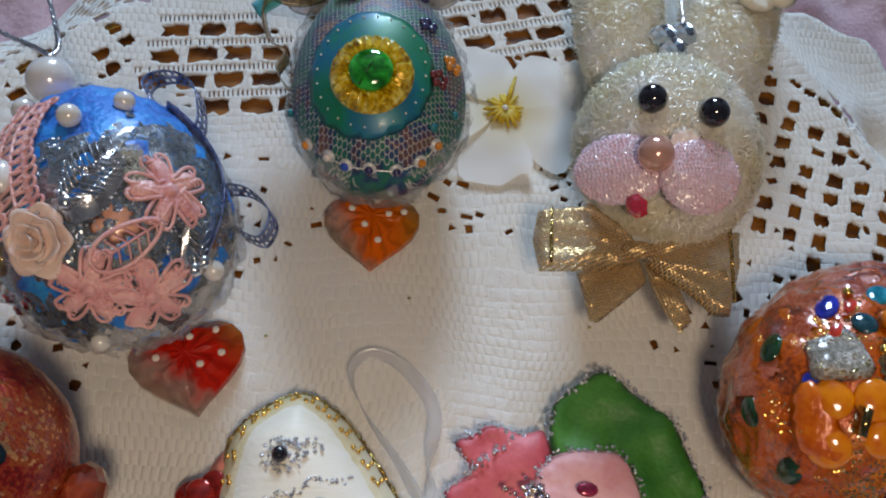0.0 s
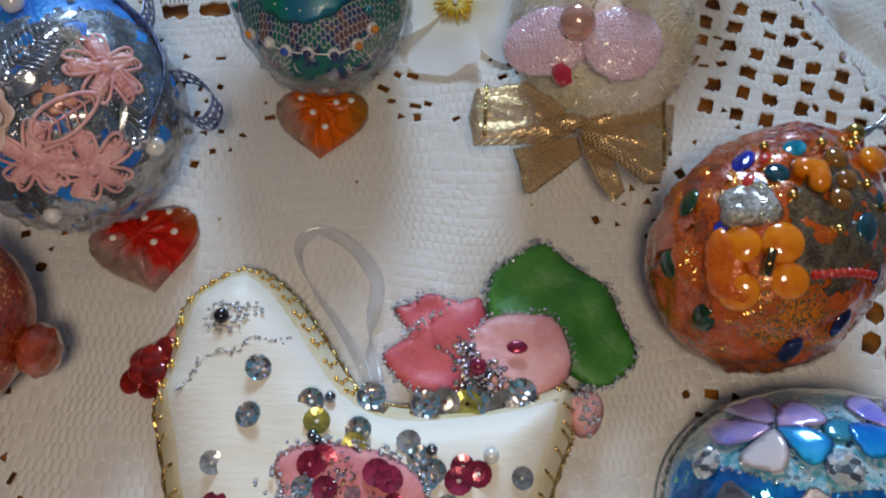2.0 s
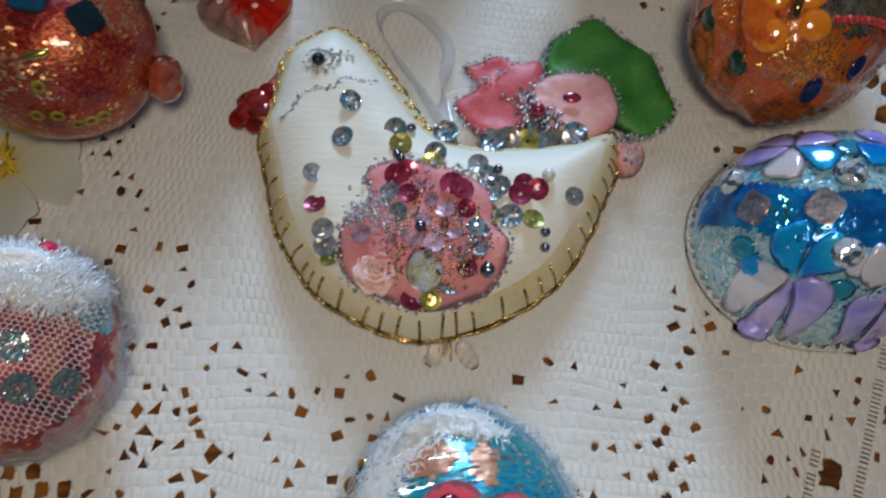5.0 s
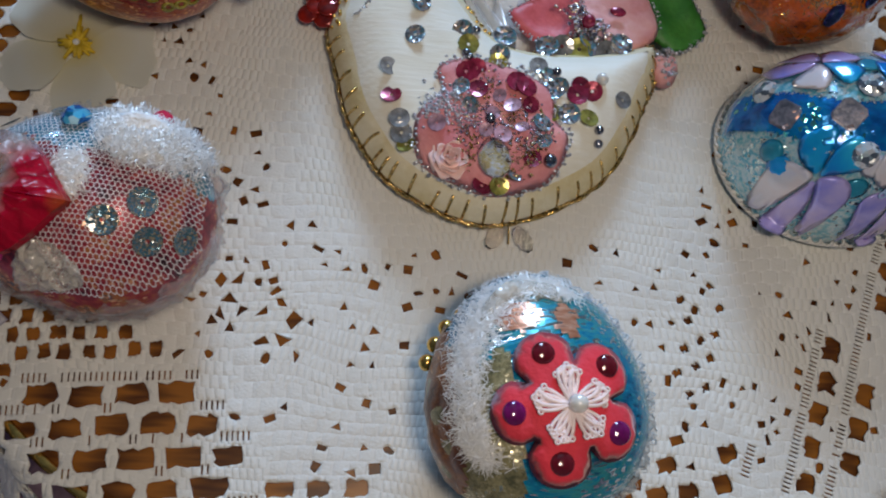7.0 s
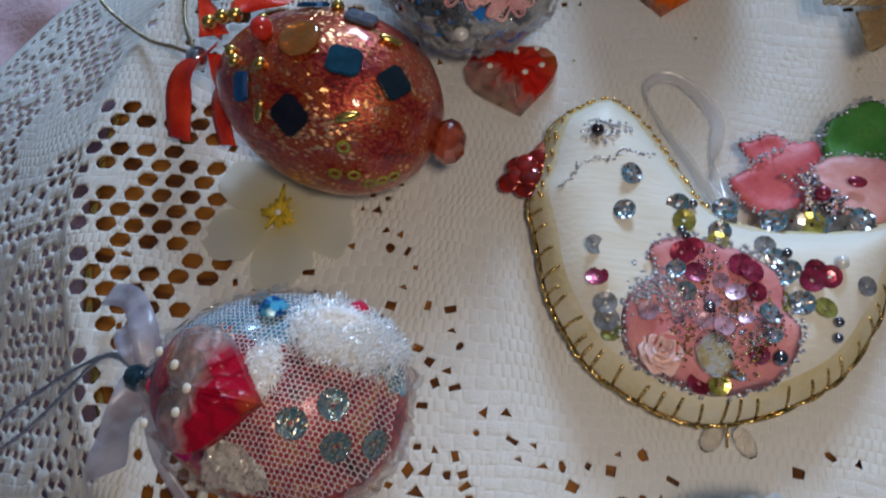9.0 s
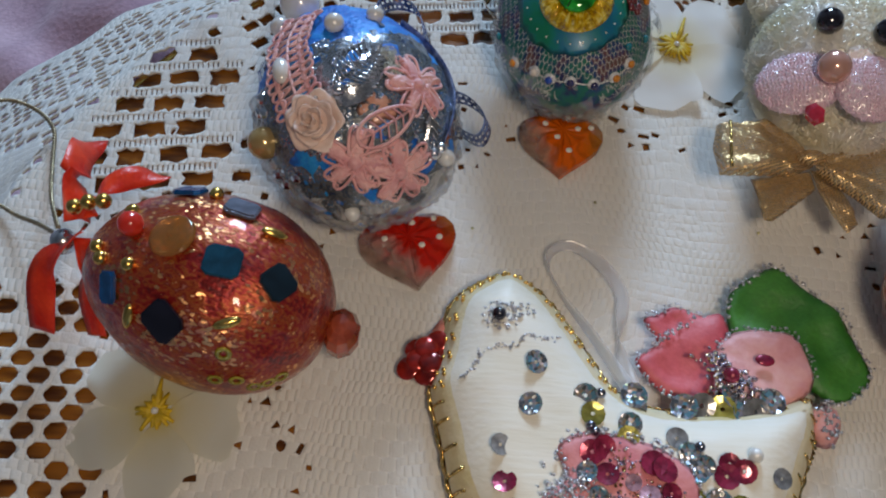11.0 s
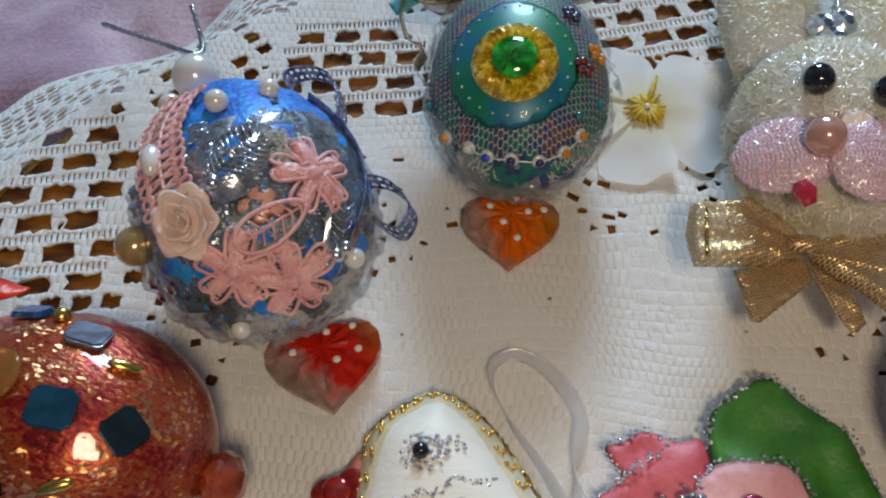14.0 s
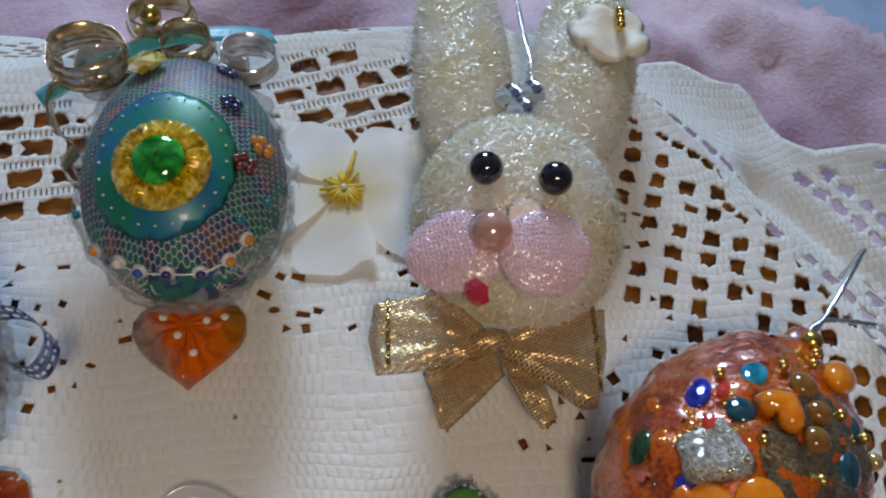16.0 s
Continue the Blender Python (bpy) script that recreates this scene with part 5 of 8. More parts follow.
def hen():
    t = thing("hen_ornament", 0, 0, 0, "cream felt hen ornament edged with gold stitches and covered in sequins", "ornament", 0.1)
    edge = [(-1.28, 0.12), (-1.98, -0.66), (-2.2, -2.35), (-2.37, -3.30), (-1.96, -4.75), (-1.57, -6.14), (-0.91, -7.29), (-0.19, -8.17), (1.12, -8.92), (2.52, -9.34), (3.73, -9.16), (5.24, -8.49), (6.47, -7.57), (7.34, -6.22),
            (7.93, -4.81), (8.29, -3.90), (8.24, -2.7), (6.80, -3.05), (5.12, -3.29), (3.79, -3.30), (2.84, -2.86), (2.20, -2.01), (1.43, -0.85), (0.75, -0.02), (-0.27, 0.57)]
    edge = [(2.95 + (x - 2.95) * 1.035, -4.6 + (y + 4.6) * 1.035) for x, y in edge]
    line = spline(edge, 150, True)
    poly = [(p.x, p.y) for p in line]
    high = 1.55

    def top(x, y, lift=0.0):
        g = min(1.0, edge_gap((x, y), poly) / 1.9)
        return Vector((x, y, 0.35 + high * (1 - (1 - g) ** 2) ** 0.62 + lift))
    part("body", pillow(line, high, 0.22, 0.62, 0.35, 1.9, 0.05), FELT, t)
    seam = [(p.x, p.y, 0.42) for p in line]
    part("gold_cord", twisted_cord(seam + seam[:1], 0.105, 3.2), GLIT_GOLD, t, "gold twisted cord along the seam")
    band = bmesh.new()
    rows = []
    for k in range(151):
        p = line[k % 150]
        d = (line[(k + 1) % 150] - line[(k - 1) % 150]).normalized()
        n = Vector((-d.y, d.x, 0))
        n = n if inside((p.x + 0.3 * n.x, p.y + 0.3 * n.y), poly) else -n
        rows.append([band.verts.new(top(p.x + n.x * w, p.y + n.y * w, 0.025 - 0.03 * (w > 0.5))) for w in (0.03, 0.16, 0.32, 0.46, 0.58)])
    for a, b in zip(rows, rows[1:]):
        for i in range(4):
            band.faces.new((a[i], a[i + 1], b[i + 1], b[i]))
    bmesh.ops.recalc_face_normals(band, faces=band.faces)
    part("seam_band", band, paint("yellowed_felt_edge", (0.70, 0.58, 0.30), 0.65, 0, 0.08, 60, 0.3, 500, second=(0.78, 0.70, 0.50)), t, "yellowed felt edge")
    # blanket stitches over the edge
    rnd = random.Random(12)
    tiny = ball_mesh(0.075, GOLD, 8)
    for k in [round(2.5 * q) for q in range(60)]:
        p = line[k]
        d = (line[(k + 2) % 150] - line[k - 2]).normalized()
        n = Vector((-d.y, d.x, 0))
        if not inside((p.x + 0.3 * n.x, p.y + 0.3 * n.y), poly):
            n = -n
        long, slant = rnd.uniform(0.34, 0.50), rnd.uniform(-0.1, 0.3)
        pts = [top(p.x + n.x * w + d.x * slant * w, p.y + n.y * w + d.y * slant * w, 0.05 if w < long else 0.0) for w in (0.0, long * 0.35, long * 0.7, long)]
        if p.y > -3.7 and p.x < 3.4:
            for w, o in ((0.30, -0.07), (0.36, 0.08), (0.14, 0.0)):
                part("gold_bead", tiny, None, t, m=Matrix.Translation(top(p.x + n.x * w + d.x * o, p.y + n.y * w + d.y * o, 0.06) * CM))
        else:
            part("stitch", tube(pts, 0.052, 5), GLIT_GOLD, t)
    # eye
    eye = part("eye", finish("eye", ball(0.21, 16), BLACK_BEAD), None, t, "black bead eye", Matrix.Translation(top(-0.73, -1.28, 0.1) * CM))
    arc = [top(-0.73 + 0.42 * math.cos(a) * (1.35 if math.cos(a) > 0 else 0.8), -1.28 + 0.34 * math.sin(a), 0.06) for a in [k * 0.37 - 1.9 for k in range(16)]]
    part("glitter", glitter_line(arc + [top(-0.1, -0.95, 0.05), top(0.15, -0.9, 0.05), top(0.2, -1.25, 0.05)], 0.10, 3, 11), GLIT_SILVER, t, "silver glitter round the eye")
    part("glitter", lumps([top(-0.45, -1.15, 0.05), top(-0.9, -1.5, 0.05), top(-0.35, -1.45, 0.05), top(-0.8, -1.0, 0.05)], 0.045, 0.2, 9, 33), GLIT_SILVER, t, "silver glitter round the eye")
    part("glitter", glitter_line([top(*p, 0.03) for p in ((-1.7, -3.2), (-1.35, -2.85), (-1.2, -2.45), (-0.7, -2.2), (-0.4, -2.3), (0.1, -1.86), (0.6, -1.95), (1.1, -1.72))], 0.075, 4, 14), GLIT_SILVER, t, "thin silver glitter line")
    # comb-like beak of red sequins on a coral felt scrap
    scrap = spline([(-1.95, -0.5), (-2.45, -0.9), (-2.8, -1.6), (-3.1, -2.4), (-2.7, -2.9), (-2.2, -2.6), (-1.9, -1.6)], 40, True)
    part("beak", pillow(scrap, 0.3, 0.2, 0.5, 0.25, 0.4), paint("coral_felt", (0.72, 0.22, 0.14), 0.7, 0, 0.15, 80, 0.4, 700), t, "coral felt scrap")
    flat = finish("sequin", ball(0.37, 14, (1, 1, 0.28)), paint("ruby_sequin", (0.36, 0.02, 0.012), 0.15, 0.4, 0.3, 200, 0.1, rnd=0.35, coat=0.6))
    for x, y, z in ((-3.25, -2.6, 0.55), (-2.45, -1.75, 0.66), (-2.75, -1.95, 0.72), (-2.98, -2.35, 0.68), (-2.60, -2.45, 0.78), (-2.30, -2.35, 0.70), (-2.72, -2.75, 0.62), (-2.35, -2.80, 0.60), (-3.05, -2.0, 0.6)):
        part("beak_sequin", flat, None, t, m=at((x, y, z), (RNG.uniform(-0.3, 0.1), RNG.uniform(-0.3, 0.3), 1)))
    # loose stones and sequins
    holo, grey, gar, oli = (sequin_mesh(0.34, 0.35, m) for m in (HOLO, GREY_SEQ, GARNET, OLIVE))
    bead = ball_mesh(0.15, GUNMETAL)
    spots = ((holo, (0.34, -2.68), (0.23, -3.90), (1.74, -3.51), (2.94, -4.22), (3.27, -3.49), (4.45, -4.95), (4.85, -5.25), (5.13, -6.19), (4.62, -5.45)),
             (grey, (4.18, -4.53), (-0.56, -5.07), (6.96, -5.36), (-0.11, -6.76), (-0.02, -7.2)),
             (gar, (-0.40, -6.03), (5.50, -5.16), (5.88, -5.32), (5.40, -5.5)),
             (oli, (1.91, -4.04), (2.85, -4.61), (5.75, -6.26), (4.50, -6.18), (0.15, -7.55)))
    for me, *ps in spots:
        for x, y in ps:
            part("sequin", me, None, t, m=at(top(x, y, 0.06), (RNG.uniform(-0.4, 0.4), RNG.uniform(-0.4, 0.4), 1), RNG.uniform(0, 90), RNG.uniform(0.85, 1.05)))
    for x, y in ((2.18, -3.36), (1.84, -4.40), (6.12, -6.57), (6.12, -6.98), (4.75, -4.75), (1.95, -4.55)):
        part("bead", bead, None, t, m=Matrix.Translation(top(x, y, 0.12) * CM))
    part("pearl", ball_mesh(0.20, PEARL), None, t, m=Matrix.Translation(top(6.19, -4.90, 0.16) * CM))
    # the appliqued blossom
    patch = spline([(1.14, -4.80), (1.9, -4.5), (2.61, -4.62), (3.57, -4.80), (4.53, -5.45), (4.71, -6.37), (5.11, -7.01), (4.9, -7.9), (4.33, -8.5), (2.89, -8.95), (1.69, -8.66), (0.60, -8.08), (0.33, -7.15), (0.55, -6.4), (1.15, -5.82), (0.95, -5.2)], 90, True)
    pm = pillow(patch, 0.16, 0.22, 0.5, 0.0, 0.4)
    for v in pm.verts:
        v.co.z = top(v.co.x, v.co.y).z + 0.05 + v.co.z + 0.05 * noise.noise(v.co * 1.5)
    part("blossom", pm, ROSE_FABRIC, t, "rose-pink fabric blossom with glittered edges")
    rim = [top(p.x, p.y, 0.14) for p in patch]
    part("glitter", glitter_line(rim + rim[:1], 0.10, 8, 9), GLIT_SILVER, t, "silver glitter edge")
    part("glitter", lumps([top(1.24, -6.2, 0.2), top(1.6, -6.5, 0.2), top(0.95, -6.5, 0.2), top(1.35, -6.0, 0.2)], 0.06, 0.5, 60, 5), GLIT_SILVER, t, "heap of silver glitter")
    part("glitter", lumps([top(3.95, -7.1, 0.25), top(3.7, -7.45, 0.25), top(2.1, -7.0, 0.25), top(2.5, -6.4, 0.22), top(2.6, -5.3, 0.2), top(1.8, -6.9, 0.2), top(3.1, -6.8, 0.2), top(3.6, -6.3, 0.2), top(4.3, -7.0, 0.2), top(2.9, -7.4, 0.2)], 0.055, 0.5, 46, 6), GLIT_MIX, t, "heap of lilac and silver glitter")
    part("glitter", lumps([top(3.5, -8.0, 0.25), top(3.65, -7.7, 0.25), top(2.0, -7.9, 0.2), top(2.7, -5.7, 0.2), top(3.3, -6.6, 0.2), top(2.05, -7.5, 0.2), top(4.1, -7.6, 0.2), top(3.2, -8.3, 0.2)], 0.05, 0.45, 34, 7), GLIT_GOLD, t, "heap of gold glitter")
    gar2, oli2 = sequin_mesh(0.36, 0.3, GARNET), sequin_mesh(0.30, 0.3, OLIVE)
    for x, y in ((1.85, -5.15), (2.15, -5.0), (2.23, -5.72), (3.45, -5.35), (3.72, -5.5), (3.87, -6.10), (3.95, -7.86), (2.47, -8.75)):
        part("garnet_sequin", gar2, None, t, m=at(top(x, y, 0.26), (RNG.uniform(-0.3, 0.3), RNG.uniform(-0.3, 0.3), 1), RNG.uniform(0, 90), RNG.uniform(0.75, 1.0)))
    part("olive_sequin", oli2, None, t, m=at(top(2.98, -8.72, 0.28), (0.1, -0.3, 1)))
    part("bead", ball_mesh(0.22, GUNMETAL), None, t, "gunmetal bead", Matrix.Translation(top(4.51, -7.85, 0.3) * CM))
    part("bead", ball_mesh(0.17, GUNMETAL), None, t, "gunmetal bead", Matrix.Translation(top(2.62, -6.7, 0.3) * CM))
    rose_bloom(t, "rosebud", 0.72, PINK_ROSE, Matrix.Translation(top(1.47, -8.02, 0.12) * CM), "pale pink rolled satin rosebud", 4)
    part("crystal_back", finish("crystal_back", ball(0.55, 18, (0.72, 1.05, 0.2)), mottle("gold_foil_back", [(0.40, 0.34, 0.26), (0.86, 0.62, 0.22), (0.92, 0.90, 0.88), (0.80, 0.80, 0.82)], 190, 900, 0.35, 0.25, 0.6, 0.3, 0.8)), None, t, "gold foil behind the crystal", at(top(2.78, -7.95, 0.16), (0, 0, 1), 12))
    part("crystal", gem_mesh(0.68, 0.44, CRYSTAL, 12, 0.78, 0.42), None, t, "large clear pear-cut crystal", at(top(2.78, -7.95, 0.20), (0, 0, 1), 12))
    pale = sequin_mesh(0.30, 0.3, paint("pale_rose_sequin", (0.46, 0.26, 0.32), 0.32, 0.3, 0.3, 250, 0.2, rnd=0.3, coat=0.2))
    rnd = random.Random(31)
    for x, y in ((2.9, -5.9), (3.3, -6.2), (1.7, -5.7), (2.0, -6.3), (2.5, -7.1), (3.0, -7.2), (3.6, -6.9), (4.2, -6.7), (4.3, -7.3), (1.0, -7.0), (3.4, -8.4), (2.7, -6.5)):
        part("sequin", pale if rnd.random() < 0.6 else holo, None, t, m=at(top(x, y, 0.30), (rnd.uniform(-0.5, 0.5), rnd.uniform(-0.5, 0.5), 1), rnd.uniform(0, 90), rnd.uniform(0.7, 1.0)))
    # leaf and petals that lie behind the back
    leaf = spline([(6.28, -0.35), (6.45, 0.60), (7.2, 1.25), (7.88, 1.62), (8.25, 1.5), (8.76, 0.97), (9.5, 0.45), (9.79, 0.17), (10.09, -0.84), (10.40, -1.81), (9.82, -2.50), (9.14, -2.72), (8.5, -2.4), (7.5, -1.8), (6.5, -1.2)], 80, True)
    part("leaf", creased(pillow(leaf, 0.14, 0.15, 0.5, 0.6, 0.5, 0.35), 6.4, -1.2, 0.03), GREEN_LEAF, t, "green silk leaf with silver glitter edge")
    rim = [(p.x, p.y, 0.66 + 0.05 * math.sin(7 * i)) for i, p in enumerate(leaf[:62])]
    part("glitter", glitter_line(rim, 0.11, 11, 9), GLIT_SILVER, t, "silver glitter edge")
    dark = spline([(3.40, -1.95), (3.75, -1.55), (4.1, -1.25), (3.71, -0.56), (4.2, -0.3), (4.70, -0.03), (5.5, -0.25), (6.13, -0.18), (6.30, -1.28), (5.80, -2.26), (5.3, -3.1), (4.6, -3.0), (4.0, -2.7)], 70, True)
    part("petal", creased(pillow(dark, 0.15, 0.13, 0.5, 0.65, 0.4, 0.25), 5.0, -2.9, 0.05), RED_PETAL, t, "deep pink silk petal with glitter")
    rim = [(p.x, p.y, 0.76) for p in dark[58:] + dark[:34]]
    part("glitter", glitter_line(rim + [(4.0, -1.3, 0.9), (4.4, -1.05, 0.95), (4.7, -0.8, 0.95)], 0.09, 12, 9), GLIT_SILVER, t, "silver glitter edge")
    light = spline([(5.75, -1.46), (6.2, -0.95), (6.76, -0.75), (7.5, -0.72), (8.12, -0.85), (8.51, -1.77), (8.35, -2.6), (7.24, -3.16), (6.26, -2.90), (5.7, -2.4)], 60, True)
    part("petal", creased(pillow(light, 0.24, 0.12, 0.5, 0.92, 0.7, 0.2), 7.0, -1.9, 0.05), PALE_PETAL, t, "pale pink silk petal with glitter")
    rim = [(p.x, p.y, 1.05) for p in light[:34]]
    part("glitter", glitter_line(rim, 0.085, 13, 10), GLIT_SILVER, t, "silver glitter edge")
    part("glitter", lumps([(5.6, -2.0, 1.25), (5.9, -2.4, 1.3), (5.75, -2.8, 1.2), (6.2, -2.75, 1.3)], 0.1, 0.4, 60, 14), GLIT_MIX, t, "heap of lilac and gold glitter")
    part("bud_mark", finish("bud_mark", ball(0.24, 12, (1.2, 0.8, 0.3)), GARNET), None, t, "dark red bead in the petal", Matrix.Translation(Vector((7.02, -1.85, 1.33)) * CM))
    part("bead", ball_mesh(0.24, GARNET), None, t, "red bead", Matrix.Translation(Vector((5.95, -2.45, 1.5)) * CM))
    for x, y, me in ((4.61, -3.42, holo), (5.1, -3.35, grey), (5.68, -3.40, oli), (6.3, -3.42, holo), (6.6, -3.4, grey), (7.1, -3.08, holo), (3.2, -3.2, holo), (6.0, -3.0, holo)):
        part("sequin", me, None, t, m=at((x, y, 1.25), (RNG.uniform(-0.4, 0.4), RNG.uniform(-0.6, 0.1), 1), RNG.uniform(0, 90), 1.15))
    bud = spline(shift([(0.45, 0.5), (0.6, 0), (0.3, -0.62), (-0.15, -0.7), (-0.42, -0.3), (-0.35, 0.4), (0, 0.6)], 8.8, -3.3), 36, True)
    part("tail_petal", pillow(bud, 0.4, 0.18, 0.5, 0.35, 0.5), PALE_PETAL, t, "pale pink petal at the tail")
    part("glitter", lumps([(8.95, -3.6, 0.75), (8.8, -3.0, 0.75)], 0.07, 0.35, 26, 15), GLIT_SILVER, t, "sprinkled silver glitter")
    # hanging loop of ribbon and two clear drops for feet
    loop = spline([(3.15, -2.75, 0.75), (2.26, -1.05, 0.3), (1.27, 0.37, 0.25), (0.85, 1.55, 0.28), (1.45, 2.05, 0.35), (2.40, 1.62, 0.3), (3.18, 0.43, 0.28), (3.02, -1.22, 0.3), (3.30, -2.7, 0.75)], 70)
    part("ribbon_loop", ribbon(loop, 0.42, 0.025, lambda f: (0.55 * math.cos(9 * f), 0.4, 0.75 * math.sin(5 * f) + 0.5)), RIB_WHITE, t, "narrow white organza ribbon loop")
    drop = gem_mesh(0.28, 0.30, CLEAR_ACRYL, 10, 1.75, 0.35)
    part("foot", drop, None, t, "clear leaf-shaped drop", at((3.2, -9.72, 0.05), (0, 0, 1), 60))
    part("foot", drop, None, t, "clear leaf-shaped drop", at((4.08, -9.75, 0.05), (0, 0, 1), -58))
    part("thread", tube(spline([(3.45, -9.2, 0.4), (3.6, -9.5, 0.2), (3.62, -9.95, 0.12)], 10), 0.03, 6), GOLD, t)


hen()

# ---- egg ornaments ----
def local_of(t, x, y, z):
    """A place in the room (centimetres) in a thing's own axes."""
    p = t.matrix_basis.inverted() @ (Vector((x, y, z)) * CM)
    return p / CM


def lay(parent, name, bm, mat_, egg, u, v, spin=0.0, label="", lift=0.03, bend=3.0, flat=False):
    """Fixes a flat piece on an egg: bent to its roundness, facing along its normal."""
    if bend:
        for w in bm.verts:
            w.co.z -= (w.co.x ** 2 + w.co.y ** 2) / (2 * bend)
    p, n = egg.top(u, v, lift)
    q = Vector((0, 0, 1)).rotation_difference(n).to_matrix().to_4x4()
    return part(name, bm, mat_, parent, label, Matrix.Translation(p * CM) @ q @ Matrix.Rotation(radians(spin), 4, "Z"), flat)


def seat(parent, name, me, egg, u, v, lift=0.0, label="", spin=0.0, s=1.0):
    p, n = egg.top(u, v, lift)
    q = Vector((0, 0, 1)).rotation_difference(n).to_matrix().to_4x4()
    return part(name, me, None, parent, label, Matrix.Translation(p * CM) @ q @ Matrix.Rotation(radians(spin), 4, "Z") @ Matrix.Scale(s, 4))


def leaf_piece(length, wide, veins=7):
    """A pressed leaf with raised midrib and veins."""
    o = []
    for k in range(24):
        a = 2 * math.pi * k / 24
        o.append((length / 2 * math.cos(a), wide / 2 * math.sin(a) * (1 - 0.35 * math.cos(a)) * (1 + 0.05 * math.sin(9 * a))))
    bm = slab(o, 0.06)
    into(bm, tube([(-length / 2, 0, 0.06), (length / 2, 0, 0.06)], 0.035, 6))
    for i in range(veins):
        x = -length * 0.38 + length * 0.72 * i / (veins - 1)
        h = wide * 0.42 * (1 - (2 * abs(x) / length) ** 2)
        for s in (-1, 1):
            into(bm, tube([(x, 0, 0.06), (x + 0.22 * length * 0.6, s * h, 0.05)], 0.022, 5))
    return bm


def square_piece(w, h, thick=0.12):
    c = 0.16
    o = [(-w / 2 + c * w, -h / 2), (w / 2 - c * w, -h / 2), (w / 2, -h / 2 + c * h), (w / 2, h / 2 - c * h), (w / 2 - c * w, h / 2), (-w / 2 + c * w, h / 2), (-w / 2, h / 2 - c * h), (-w / 2, -h / 2 + c * h)]
    return slab(o, thick, 0, 0.04)


def around(egg, lo, hi, lift=0.0):
    """Roots on the lower side band of an egg, for fibres."""
    def f(rnd):
        return egg.spot(rnd.uniform(0.25, 2.9), rnd.choice((-1, 1)) * rnd.uniform(lo, hi), lift)
    return f


NAVY_SHEER = paint("navy_sheer_ribbon", (0.03, 0.06, 0.22), 0.2, 0.2, 0.3, 300, 0.3, 900, second=(0.22, 0.28, 0.46), coat=0.5)
FROST_FIBRE = film("white_tinsel", (0.97, 0.97, 0.96), 0.4, 0.14, 0.3)
GLUE_FIBRE = film("ivory_glue_fibre", (0.80, 0.76, 0.68), 0.5, 0.2, 0.3)


